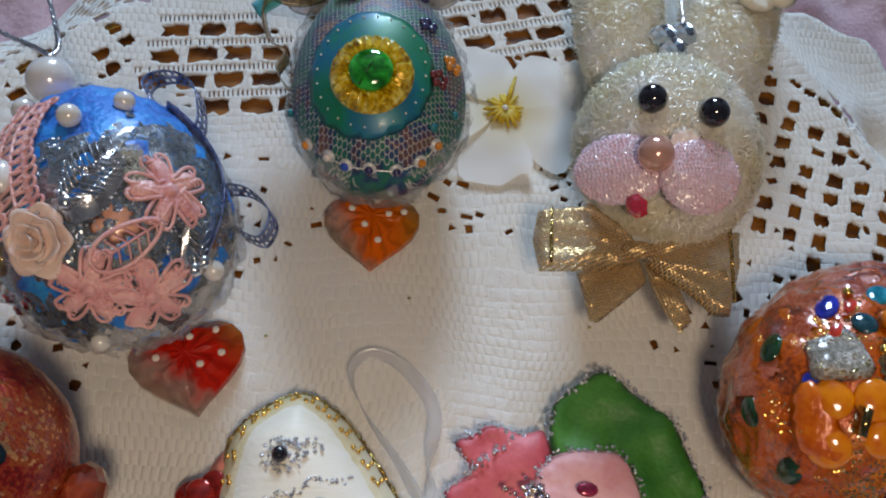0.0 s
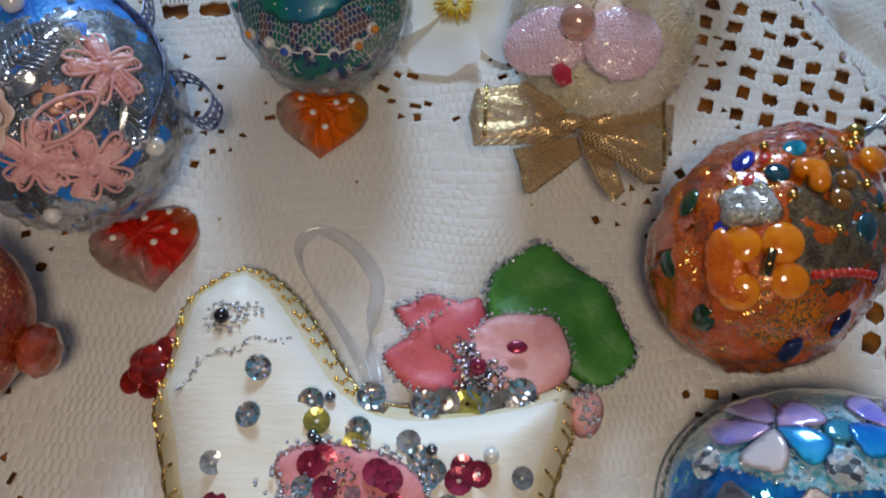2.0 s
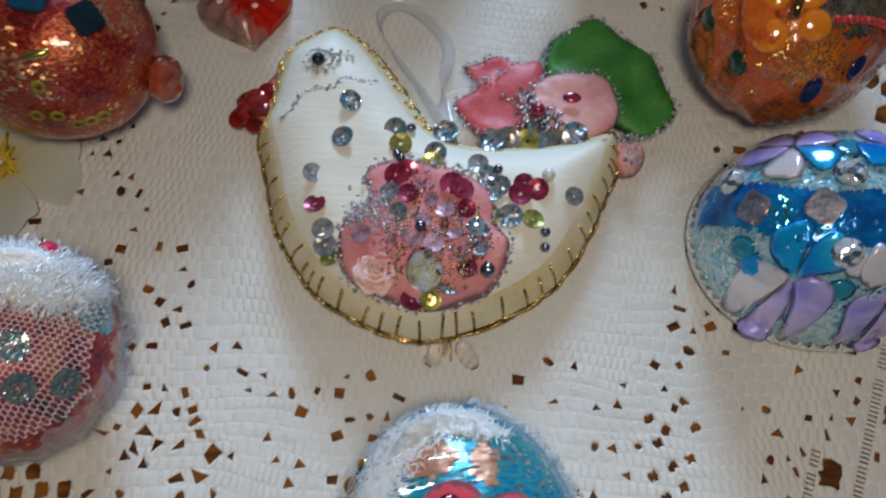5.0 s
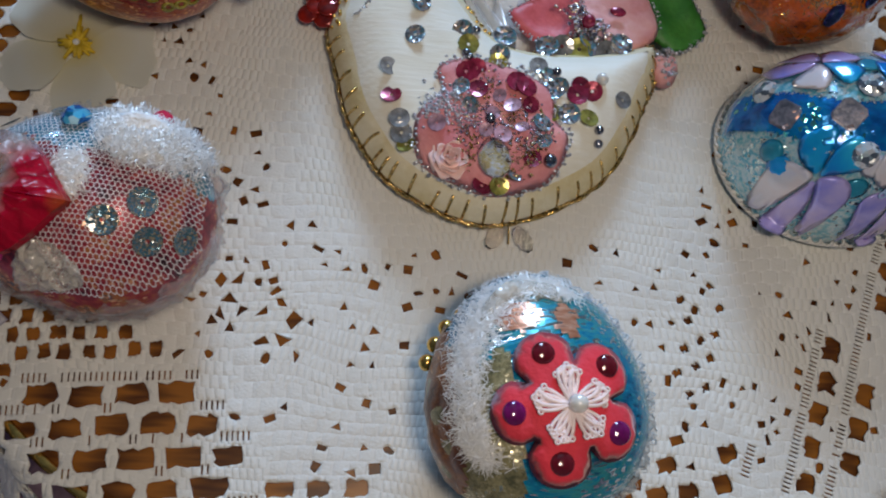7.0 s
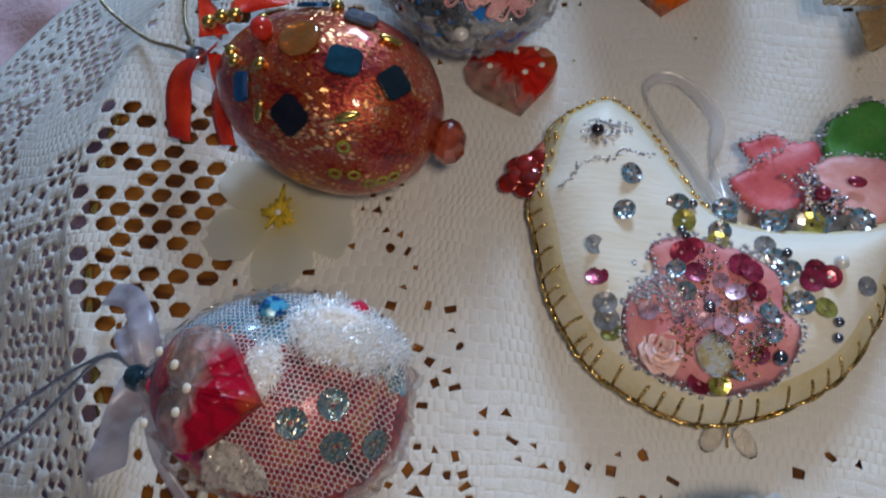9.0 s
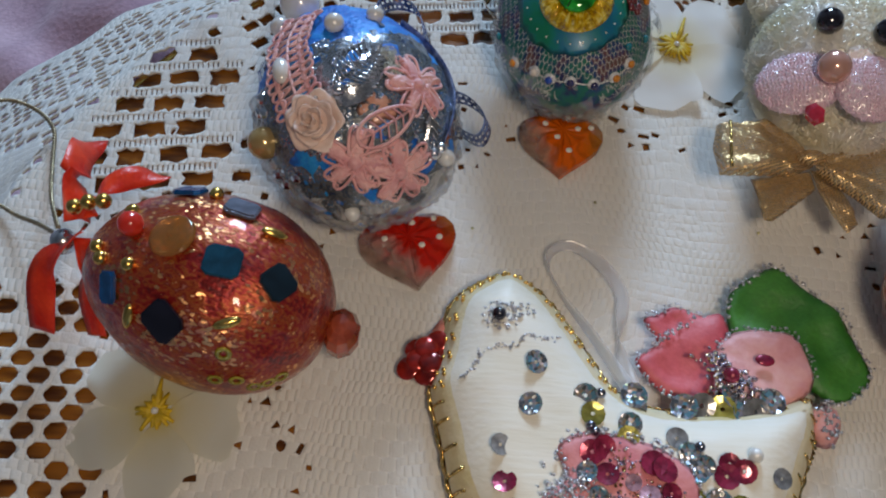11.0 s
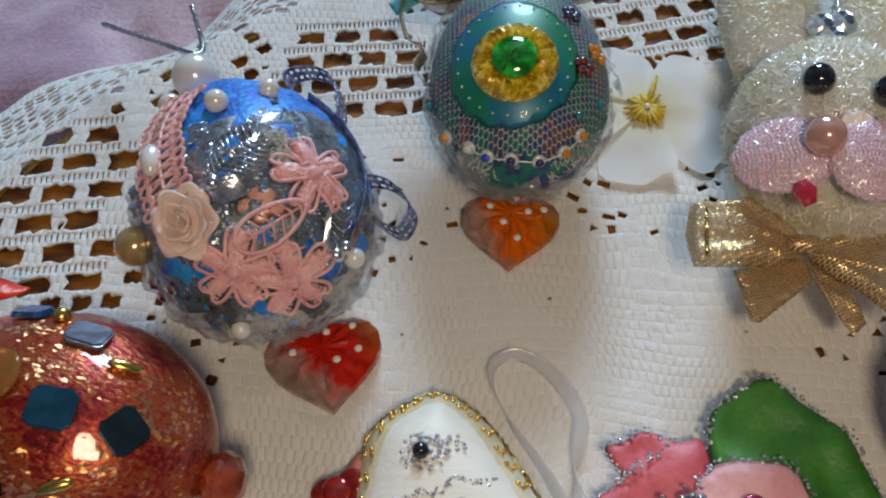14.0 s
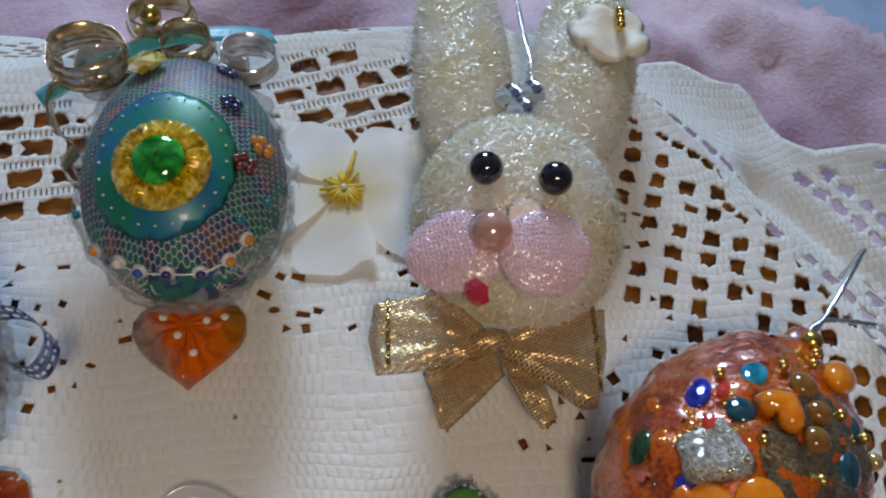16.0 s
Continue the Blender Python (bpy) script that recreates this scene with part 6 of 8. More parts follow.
def blue_egg():
    egg = Egg(3.7, 2.95, 2.9, 3.0)
    t = thing("egg_ornament", -5.55, 4.8, 113, "blue egg ornament with pink lace flowers, pearls and heart", "ornament", 0.05, "egg ornaments")
    foil = mottle("blue_foil", [(0.003, 0.05, 0.28), (0.004, 0.16, 0.62), (0.004, 0.24, 0.74), (0.02, 0.34, 0.80)], 90, 700, 0.3, 0.5, 0.1, 0.12, 0.8, 0.0018)
    part("shell", egg.mesh(48, 72, 0, 0.10), foil, t, "blue foil shell")
    grey = mottle("grey_glitter_gel", [(0.02, 0.05, 0.12), (0.07, 0.09, 0.11), (0.16, 0.17, 0.17), (0.05, 0.16, 0.34), (0.30, 0.31, 0.30)], 200, 1100, 0.45, 0.22, 0.25, 0.8, 0.7, 0.0012, fleck=(0.72, 0.75, 0.78), flecks_at=0.93, fleck_scale=1700)
    part("glitter_gel", egg.mesh(60, 90, 0.04, 0.10, 3.0, keep=lambda c: c.z > 1.6 and c.x + 0.55 * noise.noise(c * 1.5) + 0.3 * noise.noise(c * 4) < 0.15 + 0.25 * abs(c.y)), grey, t, "grey glitter gel over the shell")
    part("glitter", lumps([egg.top(u, v, 0.05)[0] for u, v in ((-1.6, -0.3), (-2.4, -1.2), (-2.0, 0.5), (-0.4, -0.9), (-2.9, -1.0), (-1.2, 0.9), (-3.0, -0.2))], 0.055, 0.45, 14, 21), GLIT_SILVER, t, "sprinkled silver glitter")
    # pearls and beads
    for u, v, r, lift in ((1.05, 0.1, 0.30, 0.2), (1.35, -1.15, 0.27, 0.2), (-2.91, -1.87, 0.27, 0.2), (-3.5, 1.1, 0.24, 0.1)):
        seat(t, "pearl", ball_mesh(r, PEARL), egg, u, v, lift * 0.6)
    seat(t, "pearl", ball_mesh(0.30, PEARL, 18, (1.55, 0.85, 0.85)), egg, 0.20, 1.85, 0.15, "oval white pearl", -10)
    part("top_pearl", ball_mesh(0.66, PEARL, 28), None, t, "large white pearl at the tip", Matrix.Translation(Vector((4.3, 0.55, 3.6)) * CM))
    part("pearl", ball_mesh(0.34, PEARL), None, t, m=Matrix.Translation(Vector((3.5, 1.4, 3.6)) * CM))
    part("gold_pearl", ball_mesh(0.50, PEARL_GOLD, 24), None, t, "gold pearl at the side", Matrix.Translation(Vector((-1.0, 2.95, 3.9)) * CM))
    sb = ball_mesh(0.19, SILVER)
    for u, v in ((-3.0, -1.45), (-2.85, -1.7), (-1.35, 0.62)):
        seat(t, "silver_bead", sb, egg, u, v, 0.16)
    sb2 = finish("bead", ball(0.22, 9), SILVER, True)
    for u, v, z in ((0.1, 2.75, 3.9), (-0.2, 2.65, 4.2), (0.25, 2.6, 4.3), (-1.9, 2.5, 3.6), (-2.1, 2.6, 3.2), (-2.3, 2.3, 3.7), (-1.75, 2.75, 3.3)):
        part("silver_bead", sb2, None, t, "", Matrix.Translation(Vector((u, v, z)) * CM))
    # leaves, rose and lace
    lm = mottle("silvered_leaf", [(0.30, 0.31, 0.34), (0.60, 0.61, 0.64), (0.85, 0.86, 0.88)], 130, 900, 0.3, 0.16, 0.85, 0.6, 0.4)
    lay(t, "leaf", leaf_piece(2.35, 1.65, 12), lm, egg, -0.85, 0.05, -57, "pressed silver leaf", 0.10)
    lay(t, "leaf", leaf_piece(2.0, 1.0), lm, egg, -2.4, -1.85, -8, "pressed silver leaf", 0.06)
    pale = glass("pale_rhinestone_chain", (0.80, 0.84, 0.78), 0.1, 1.45, 0.5)
    for u, v in ((-0.55, -1.0), (-1.05, -0.95)):
        lay(t, "rhinestone", lace_flower(5, 0.26, 3), pale, egg, u, v, 0, "small clear flower-shaped stone", 0.06, 0)
    coral = mottle("peach_scrap", [(0.62, 0.26, 0.16), (0.74, 0.42, 0.30)], 200, 900, 0.4, 0.35, 0.1, 0.7)
    lay(t, "scrap", pillow(petals(5, 0.55, 0.6, 0.6, 0.3, 0.1, 8), 0.08, 0.15), coral, egg, -2.05, -0.25, 0, "peach fabric scrap", 0.05)
    p, n = egg.top(-1.8, 1.45, 0.02)
    rose_bloom(t, "rose", 0.95, CREAM_ROSE, at(p, n, 20), "cream-pink folded satin rose", 2)
    for u, v, r, n, sp in ((-1.5, -1.52, 0.95, 5, 10), (-3.0, 0.75, 0.95, 5, 40), (-3.38, -0.40, 1.0, 5, 0)):
        lay(t, "lace_flower", lace_flower(n, r, int(10 * r) + n + sp), PINK_LACE, egg, u, v, sp, "pink guipure lace flower", 0.06)
    ring = [(0.90 * math.cos(a), 0.42 * math.sin(a) * (1 - 0.25 * math.cos(a)), 0.08) for a in [k * 2 * math.pi / 30 for k in range(31)]]
    bm = tube(ring, 0.055, 6)
    for k in range(6):
        x = -0.62 + 0.25 * k
        into(bm, tube([(x, -0.36 + 0.1 * abs(x), 0.07), (x + 0.15, 0.0, 0.1), (x, 0.36 - 0.1 * abs(x), 0.07)], 0.03, 5))
    into(bm, tube([(-0.9, 0, 0.09), (0.9, 0, 0.09)], 0.04, 5))
    lay(t, "lace_leaf", bm, PINK_LACE, egg, -2.5, -0.3, -72, "pink openwork lace leaf", 0.16)
    # strip of lace down the side: two scalloped rails with loops between
    way = spline([(2.25, 0.75), (1.4, 1.35), (0.5, 1.62), (-0.4, 1.72), (-1.2, 1.70)], 36)
    bm = bmesh.new()
    rails = {-1: [], 0: [], 1: []}
    for i, p in enumerate(way):
        d = (way[min(i + 1, 36)] - way[max(i - 1, 0)]).normalized()
        for o in rails:
            w = 0.34 * o + (0.07 * abs(math.sin(i * 0.8)) * o)
            rails[o].append(egg.top(p.x - d.y * w, p.y + d.x * w, 0.10)[0])
    for o, line in rails.items():
        into(bm, tube(line, 0.075 if o else 0.05, 6))
    for i in range(0, 34, 3):
        into(bm, tube([rails[-1][i], rails[0][i + 1], rails[1][i + 2]], 0.045, 5))
        into(bm, tube([rails[1][i], rails[0][i + 1], rails[-1][i + 2]], 0.045, 5))
        p, q = rails[0][i + 1], rails[1][i + 1] - rails[-1][i + 1]
        for side in (-1, 1):
            c, h = p + q * 0.62 * side, (rails[0][i + 2] - rails[0][i]) * 0.75
            into(bm, tube([c + h * math.cos(f) + q * 0.2 * side * math.sin(f) for f in [0.5236 * z for z in range(13)]], 0.045, 5))
    part("lace_strip", bm, PINK_LACE, t, "pink openwork lace strip")
    # clear crumpled film round the sides
    wrap = cling("clear_crumpled_film", (0.97, 0.97, 0.96), 0.24, 2.2, 0.10, 150)
    part("film", egg.mesh(70, 120, 0.14, 0.30, 2.0, keep=lambda c: c.z < 3.6 and noise.noise(c * 0.9 + Vector((3, 0, 0))) > -0.3), wrap, t, "clear crumpled film round the sides")
    # navy sheer ribbon: a band and two loops
    band = [egg.spot(1.0 + 1.5 * k / 14, -1.12 - 0.12 * math.sin(k * 0.3), 0.08)[0] for k in range(15)]
    part("ribbon_band", ribbon(band, 0.45, 0.03, lambda f: (0, -0.35, 0.9)), NAVY_SHEER, t, "navy sheer ribbon band")
    for pts in (((-3.6, 6.4, 4.0), (-5.0, 8.1, 3.9), (-4.7, 9.0, 3.5), (-3.9, 8.8, 3.4), (-3.5, 7.5, 3.5), (-3.6, 6.5, 3.9)), ((-3.0, 5.5, 3.2), (-2.1, 5.6, 3.0), (-1.4, 5.0, 2.8), (-1.6, 4.2, 2.8), (-2.3, 4.5, 2.9), (-2.9, 5.3, 3.1))):
        pts = [local_of(t, *p) for p in pts]
        part("ribbon_loop", ladder_ribbon(spline(pts, 66), 0.55, (0.35, 0.3, 0.9)), NAVY_SHEER, t, "navy sheer ribbon loop with ladder weave")
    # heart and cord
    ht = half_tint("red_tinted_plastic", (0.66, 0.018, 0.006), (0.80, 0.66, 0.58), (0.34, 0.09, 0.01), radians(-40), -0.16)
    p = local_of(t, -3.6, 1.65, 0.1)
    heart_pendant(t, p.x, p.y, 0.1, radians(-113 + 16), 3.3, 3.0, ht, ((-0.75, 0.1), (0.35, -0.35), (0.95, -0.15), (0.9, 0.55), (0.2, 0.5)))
    for a, b in (((-9.0, 10.6, 2.6), (-12.6, 13.2, 1.0)), ((-8.3, 10.8, 2.6), (-9.8, 14.2, 1.0))):
        part("cord", twisted_cord(spline([local_of(t, -8.0, 9.4, 3.6), local_of(t, *a), local_of(t, *b)], 60), 0.09, 4), SILVER, t, "twisted silver cord")


def teal_egg():
    egg = Egg(3.7, 2.58, 2.45, 2.5)
    t = thing("egg_ornament", 1.3, 9.9, 93, "netted egg ornament with a green jewel and orange heart", "ornament", 0.05, "egg ornaments")
    base = mottle("patchwork_foil", [(0.20, 0.09, 0.06), (0.008, 0.02, 0.11), (0.003, 0.13, 0.13), (0.004, 0.15, 0.09), (0.008, 0.04, 0.17), (0.16, 0.06, 0.05), (0.09, 0.10, 0.10)], 55, 420, 0.16, 0.5, 0.0, 0.0)
    part("shell", egg.mesh(36, 56), base, t, "mottled dark shell")
    net = paint("white_tulle_net", (0.52, 0.52, 0.48), 0.6, 0, 0.1, 200, 0.1)
    inner = lambda u, v: (u + 1.2) ** 2 / 1.72 ** 2 + (v - 0.27) ** 2 / 1.5 ** 2 > 1
    part("netting", hex_net(egg, lambda u, v: abs(u) < 3.5 and abs(v) < 2.5 * egg.waist(u / 3.7) and inner(u, v), 0.145, 0.016, 0.05), net, t, "white tulle netting stretched over the shell")
    teal = mottle("teal_foil", [(0.003, 0.20, 0.10), (0.003, 0.20, 0.17), (0.003, 0.15, 0.28), (0.003, 0.19, 0.22)], 28, 420, 0.15, 0.4, 0.1, 0.1, 0.15)
    disc = [(-1.2 + (1.84 + 0.05 * abs(math.sin(7.5 * a))) * math.cos(a), 0.27 + (1.67 + 0.05 * abs(math.sin(7.5 * a))) * math.sin(a)) for a in [k * math.pi / 60 for k in range(120)]]
    part("disc", onto(pillow(disc, 0.006, 0.16, 0.5, 0.0, 0.05), egg, 0.06), teal, t, "large teal sequin disc")
    dot = ball_mesh(0.032, WHITE_DOT, 6)
    for k in range(24):
        a = 2 * math.pi * (k + 0.5) / 24
        seat(t, "glint", dot, egg, -1.2 + 1.62 * math.cos(a), 0.27 + 1.45 * math.sin(a), 0.09)
    amber_ring = mottle("amber_yellow_acrylic", [(0.22, 0.10, 0.0), (0.50, 0.30, 0.003), (0.82, 0.58, 0.02), (0.95, 0.82, 0.22)], 380, 1300, 0.3, 0.06, 0.25, 1.0, 0.2)
    bm = bmesh.new()
    rings = [[bm.verts.new((q * math.cos(math.pi * k / 24), q * math.sin(math.pi * k / 24), z * (1.0 if k % 2 else 0.55))) for k in range(48)] for q, z in ((0.58, 0.10), (0.70, 0.26), (0.92, 0.28), (1.10, 0.18), (1.16, 0.0))]
    for a, b in zip(rings, rings[1:]):
        for k in range(48):
            bm.faces.new((a[k], b[k], b[(k + 1) % 48], a[(k + 1) % 48]))
    lay(t, "jewel_ring", bm, amber_ring, egg, -1.5, 0.28, 0, "pleated amber-yellow ring", 0.14, 3.0, True)
    green = mottle("green_glass", [(0.0, 0.07, 0.005), (0.002, 0.20, 0.012), (0.006, 0.40, 0.03), (0.02, 0.58, 0.06)], 170, 600, 0.25, 0.06, 0.15, 1.0, 0.25)
    jw = part("jewel", finish("jewel", ball(0.62, 28, (1, 1, 0.42)), green), None, t, "round green glass jewel", Matrix.Translation(egg.top(-1.5, 0.28, 0.22)[0] * CM) @ Vector((0, 0, 1)).rotation_difference(egg.top(-1.5, 0.28)[1]).to_matrix().to_4x4())
    # a thin dark green line slants across the dome
    part("slot", tube([(-0.48, 0.32, 0.13), (0.0, 0.0, 0.27), (0.46, -0.34, 0.12)], 0.03, 6), paint("dark_green_line", (0.02, 0.08, 0.02), 0.3, 0.2, 0.2, 200, 0), jw, "thin dark line across the jewel")
    bead = {c: ball_mesh(0.13, paint("bead_" + c, rgb, 0.25, 0, 0.2, 200, 0.0, coat=0.5), 12, (1, 1, 0.7)) for c, rgb in (("orange", (0.7, 0.25, 0.02)), ("ivory", (0.75, 0.68, 0.62)), ("blue", (0.02, 0.08, 0.45)), ("navy", (0.03, 0.03, 0.12)), ("teal", (0.01, 0.18, 0.22)), ("maroon", (0.16, 0.02, 0.02)))}
    rim = ball_mesh(0.20, FROST_FIBRE, 12, (1, 1, 0.45))
    for u, v, c in ((-2.47, 2.03, "orange"), (-3.05, 1.44, "ivory"), (-3.35, 0.98, "blue"), (-3.52, 0.35, "navy"), (-3.54, -0.38, "navy"), (-3.28, -1.05, "orange"), (-2.85, -1.5, "orange"), (-2.59, -1.35, "teal"), (-1.41, 2.45, "teal"), (-2.0, -1.97, "teal")):
        if u < -2.6 or c == "orange":
            seat(t, "bead_seat", rim, egg, u, v, 0.02)
        seat(t, "bead", bead[c], egg, u, v, 0.14, c + " bead")
    for u, v, c in ((0.47, -1.33, "navy"), (2.07, -1.21, "navy"), (-1.32, -1.56, "maroon"), (-0.59, -1.98, "orange")):
        for k in range(5):
            a = k * 1.257
            seat(t, "flower_bead", bead[c], egg, u + 0.17 * math.cos(a), v + 0.17 * math.sin(a), 0.1)
    yel = flakes("yellow_cut_stone", [(0.80, 0.66, 0.06), (0.95, 0.86, 0.35), (0.50, 0.38, 0.02), (0.90, 0.90, 0.70)], 380, 0.08, 0.3, 0.6, coat=0.8)
    seat(t, "rhinestone", gem_mesh(0.60, 0.38, yel, 4, 1.0, 0.55), egg, 1.95, 0.68, 0.1, "square yellow rhinestone", 45)
    part("bead_thread", tube([egg.top(u, v, 0.10)[0] for u, v in ((-3.05, 1.44), (-3.35, 0.98), (-3.52, 0.35), (-3.54, -0.38), (-3.28, -1.05), (-2.85, -1.5))], 0.024, 6), PEARL, t, "white thread through the beads")
    part("fringe", strands(around(egg, 1.35, 1.75), 200, 0.34, 0.045, 18, 0.6, 0.2), GLUE_FIBRE, t, "white frosted tinsel fringe")
    part("glue_rim", egg.mesh(40, 70, 0.17, 0.30, 6.0, keep=lambda c: c.z < 3.3 and noise.noise(c * 1.2) > -0.25), cling("clear_crumpled_glue", (0.94, 0.92, 0.86), 0.16, 1.2, 0.12, 200), t, "clear crumpled glue round the sides")
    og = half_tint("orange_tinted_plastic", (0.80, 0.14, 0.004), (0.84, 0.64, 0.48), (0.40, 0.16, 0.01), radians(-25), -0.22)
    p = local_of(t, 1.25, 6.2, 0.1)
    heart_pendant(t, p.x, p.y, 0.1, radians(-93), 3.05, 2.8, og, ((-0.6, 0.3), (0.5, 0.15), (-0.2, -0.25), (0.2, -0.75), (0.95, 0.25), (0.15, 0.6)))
    # curled gold ribbon bow with a strip of teal
    shine = paint("gold_curling_ribbon", (0.62, 0.42, 0.20), 0.16, 0.8, 0.2, 150, 0.1, second=(0.80, 0.68, 0.50))
    clear = paint("pearly_curling_ribbon", (0.66, 0.64, 0.66), 0.14, 0.6, 0.15, 150, 0.1)
    tealr = paint("teal_satin_ribbon", (0.04, 0.38, 0.46), 0.35, 0, 0.15, 120, 0.2, sheen=0.3)
    for x, y, z, r, turns, mm, ph in ((-1.3, 13.2, 3.6, 1.15, 2.6, shine, 0.4), (-1.0, 13.0, 3.2, 0.75, 2.2, clear, 2.0), (2.95, 13.3, 3.4, 0.85, 1.6, clear, 1.0), (1.35, 13.2, 4.0, 0.75, 1.5, shine, 0.0), (0.6, 14.4, 3.8, 1.0, 1.7, shine, 3.0)):
        pts = []
        for k in range(46):
            f = k / 45
            a = 2 * math.pi * turns * f + ph
            pts.append(local_of(t, x + r * math.cos(a) * (1 - 0.2 * f), y + r * 0.85 * math.sin(a) * (1 - 0.2 * f), z + 0.7 * (f - 0.5)))
        part("ribbon_curl", ribbon(pts, 0.46, 0.02, lambda f: (0.25, 0.1, 0.95)), mm, t, "curled shiny ribbon")
    tail = spline([local_of(t, *p) for p in ((-0.6, 13.0, 3.6), (-2.2, 12.4, 3.2), (-2.1, 11.3, 2.8), (-1.5, 10.6, 2.9), (-1.7, 9.9, 2.9), (-1.3, 9.3, 2.8))], 40)
    part("ribbon_tail", ribbon(tail, 0.34, 0.02, lambda f: (math.cos(9 * f), 0.3, 0.8)), shine, t, "curled gold ribbon tail")
    tt = spline([local_of(t, *p) for p in ((-2.6, 12.2, 3.0), (-0.9, 13.2, 3.4), (0.6, 13.6, 3.8), (2.4, 14.2, 3.5), (3.6, 14.6, 3.0))], 30)
    part("teal_ribbon", ribbon(tt, 0.6, 0.03), tealr, t, "teal satin ribbon strip")
    part("gold_bead", ball_mesh(0.3, GOLD), None, t, "gold bead in the bow", Matrix.Translation(local_of(t, 0.4, 13.9, 4.4) * CM))


def red_egg():
    egg = Egg(3.6, 2.7, 2.7, 2.7)
    t = thing("egg_ornament", -8.9, -1.5, 165, "red and copper foil egg ornament with dark square sequins", "ornament", 0.05, "egg ornaments")
    foil = mottle("red_copper_foil", [(0.07, 0.003, 0.003), (0.20, 0.006, 0.004), (0.34, 0.014, 0.010), (0.44, 0.10, 0.02), (0.24, 0.010, 0.008), (0.58, 0.24, 0.16)], 70, 1000, 0.42, 0.32, 0.45, 0.5, 0.7, 0.0014, (0.55, 1.0, 1.0), (0.90, 0.46, 0.20), 0.91, 1300, 0.5)
    part("shell", egg.mesh(48, 72, 0, 0.04), foil, t, "red and copper foil shell")
    cols = {"teal": (0.006, 0.06, 0.11), "dark": (0.008, 0.022, 0.035), "night": (0.012, 0.012, 0.025), "blue": (0.01, 0.10, 0.30), "grey": (0.13, 0.15, 0.20)}
    sq = {k: paint("square_sequin_" + k, c, 0.25, 0.4, 0.2, 200, 0.1, coat=0.5) for k, c in cols.items()}
    for u, v, c, w, h, sp in ((-1.11, 0.22, "teal", 0.95, 0.85, 10), (-2.45, 0.08, "dark", 0.85, 0.85, -28), (-0.15, 1.9, "night", 1.0, 0.95, -35), (1.65, 1.45, "blue", 0.85, 0.55, 98), (-0.74, -1.5, "grey", 0.9, 0.75, 6), (1.0, -1.75, "blue", 0.9, 0.6, 0)):
        lay(t, "square_sequin", square_piece(w, h), sq[c], egg, u, v, sp, c + " blue square sequin" if c != "grey" else "grey square sequin", 0.07, 3.0, True)
    lens = ball_mesh(0.20, GOLD, 14, (1.9, 0.75, 0.6))
    for u, v, sp in ((-1.7, 1.45, 35), (0.84, 1.95, 80), (-1.81, -1.13, 20)):
        seat(t, "gold_bead", lens, egg, u, v, 0.08, "long gold bead", sp)
    amb = glass("brown_glass", (0.55, 0.24, 0.06), 0.08, 1.45, 0.7)
    seat(t, "coin", finish("coin", ball(0.62, 24, (1, 1, 0.22)), amb), egg, 0.35, 0.0, 0.12, "brown glass disc")
    seat(t, "red_bead", ball_mesh(0.34, paint("red_bead", (0.62, 0.03, 0.015), 0.2, 0, 0.1, 100, 0, coat=0.6)), egg, 1.55, -0.05, 0.25, "red bead")
    gb = ball_mesh(0.23, GOLD)
    for x, y, z in ((-12.9, 0.35, 3.6), (-12.4, 0.35, 3.9), (-11.9, 0.30, 4.1)):
        part("gold_bead", gb, None, t, m=Matrix.Translation(local_of(t, x, y, z) * CM))
    gb2 = ball_mesh(0.2, GOLD)
    for u, v in ((2.2, 0.8), (2.5, 0.5), (1.2, 0.9), (2.0, -0.6), (0.2, -1.8)):
        seat(t, "gold_bead", gb2, egg, u, v, 0.08)
    ring = finish("ring_sequin", tube([(0.21 * math.cos(k * 0.5236), 0.21 * math.sin(k * 0.5236), 0) for k in range(12)], 0.10, 6, True, 0.3), paint("lime_ring_sequin", (0.30, 0.24, 0.02), 0.25, 0.3, 0.2, 200, 0.1, coat=0.5, rnd=0.25))
    for u, v in ((-1.75, 2.05), (-2.05, 2.32), (-2.4, 2.18), (-2.7, 1.95), (-2.95, 1.70), (-1.55, 2.50)):
        seat(t, "ring_sequin", ring, egg, u, v, 0.02, s=0.72)
    # amber knob at one end, neck beads and ribbons at the other
    kn = paint("amber_red_glass", (0.30, 0.045, 0.02), 0.1, 0, 0.25, 120, 0.0, second=(0.42, 0.08, 0.03), coat=0.9)
    k = local_of(t, -5.1, -2.35, 2.3)
    part("knob", finish("knob", ball(0.72, 10, (0.75, 1, 1)), kn, True), None, t, "faceted amber-red bead", Matrix.Translation(k * CM) @ Matrix.Rotation(0.2, 4, "Z"))
    part("neck_bead", ball_mesh(0.40, SILVER, 20), None, t, "silver bead at the neck", Matrix.Translation(local_of(t, -13.6, -0.05, 2.2) * CM))
    rr = paint("red_sheer_ribbon", (0.76, 0.018, 0.004), 0.35, 0, 0.2, 120, 0.3, 800, second=(0.86, 0.06, 0.015))
    for pts, w in ((((-12.9, 0.3, 3.0), (-13.2, 1.2, 3.4), (-13.4, 2.4, 3.2), (-13.6, 3.4, 2.4)), 0.95), (((-12.9, 0.3, 3.0), (-12.4, 1.1, 3.3), (-11.7, 1.7, 3.2), (-11.0, 2.2, 2.6)), 0.7), (((-12.9, 0.0, 2.8), (-13.3, -0.7, 2.9), (-13.9, -1.2, 2.2), (-14.0, -2.4, 1.0)), 0.95), (((-12.8, -0.1, 2.6), (-12.7, -1.2, 2.2), (-12.4, -2.4, 0.9)), 0.7)):
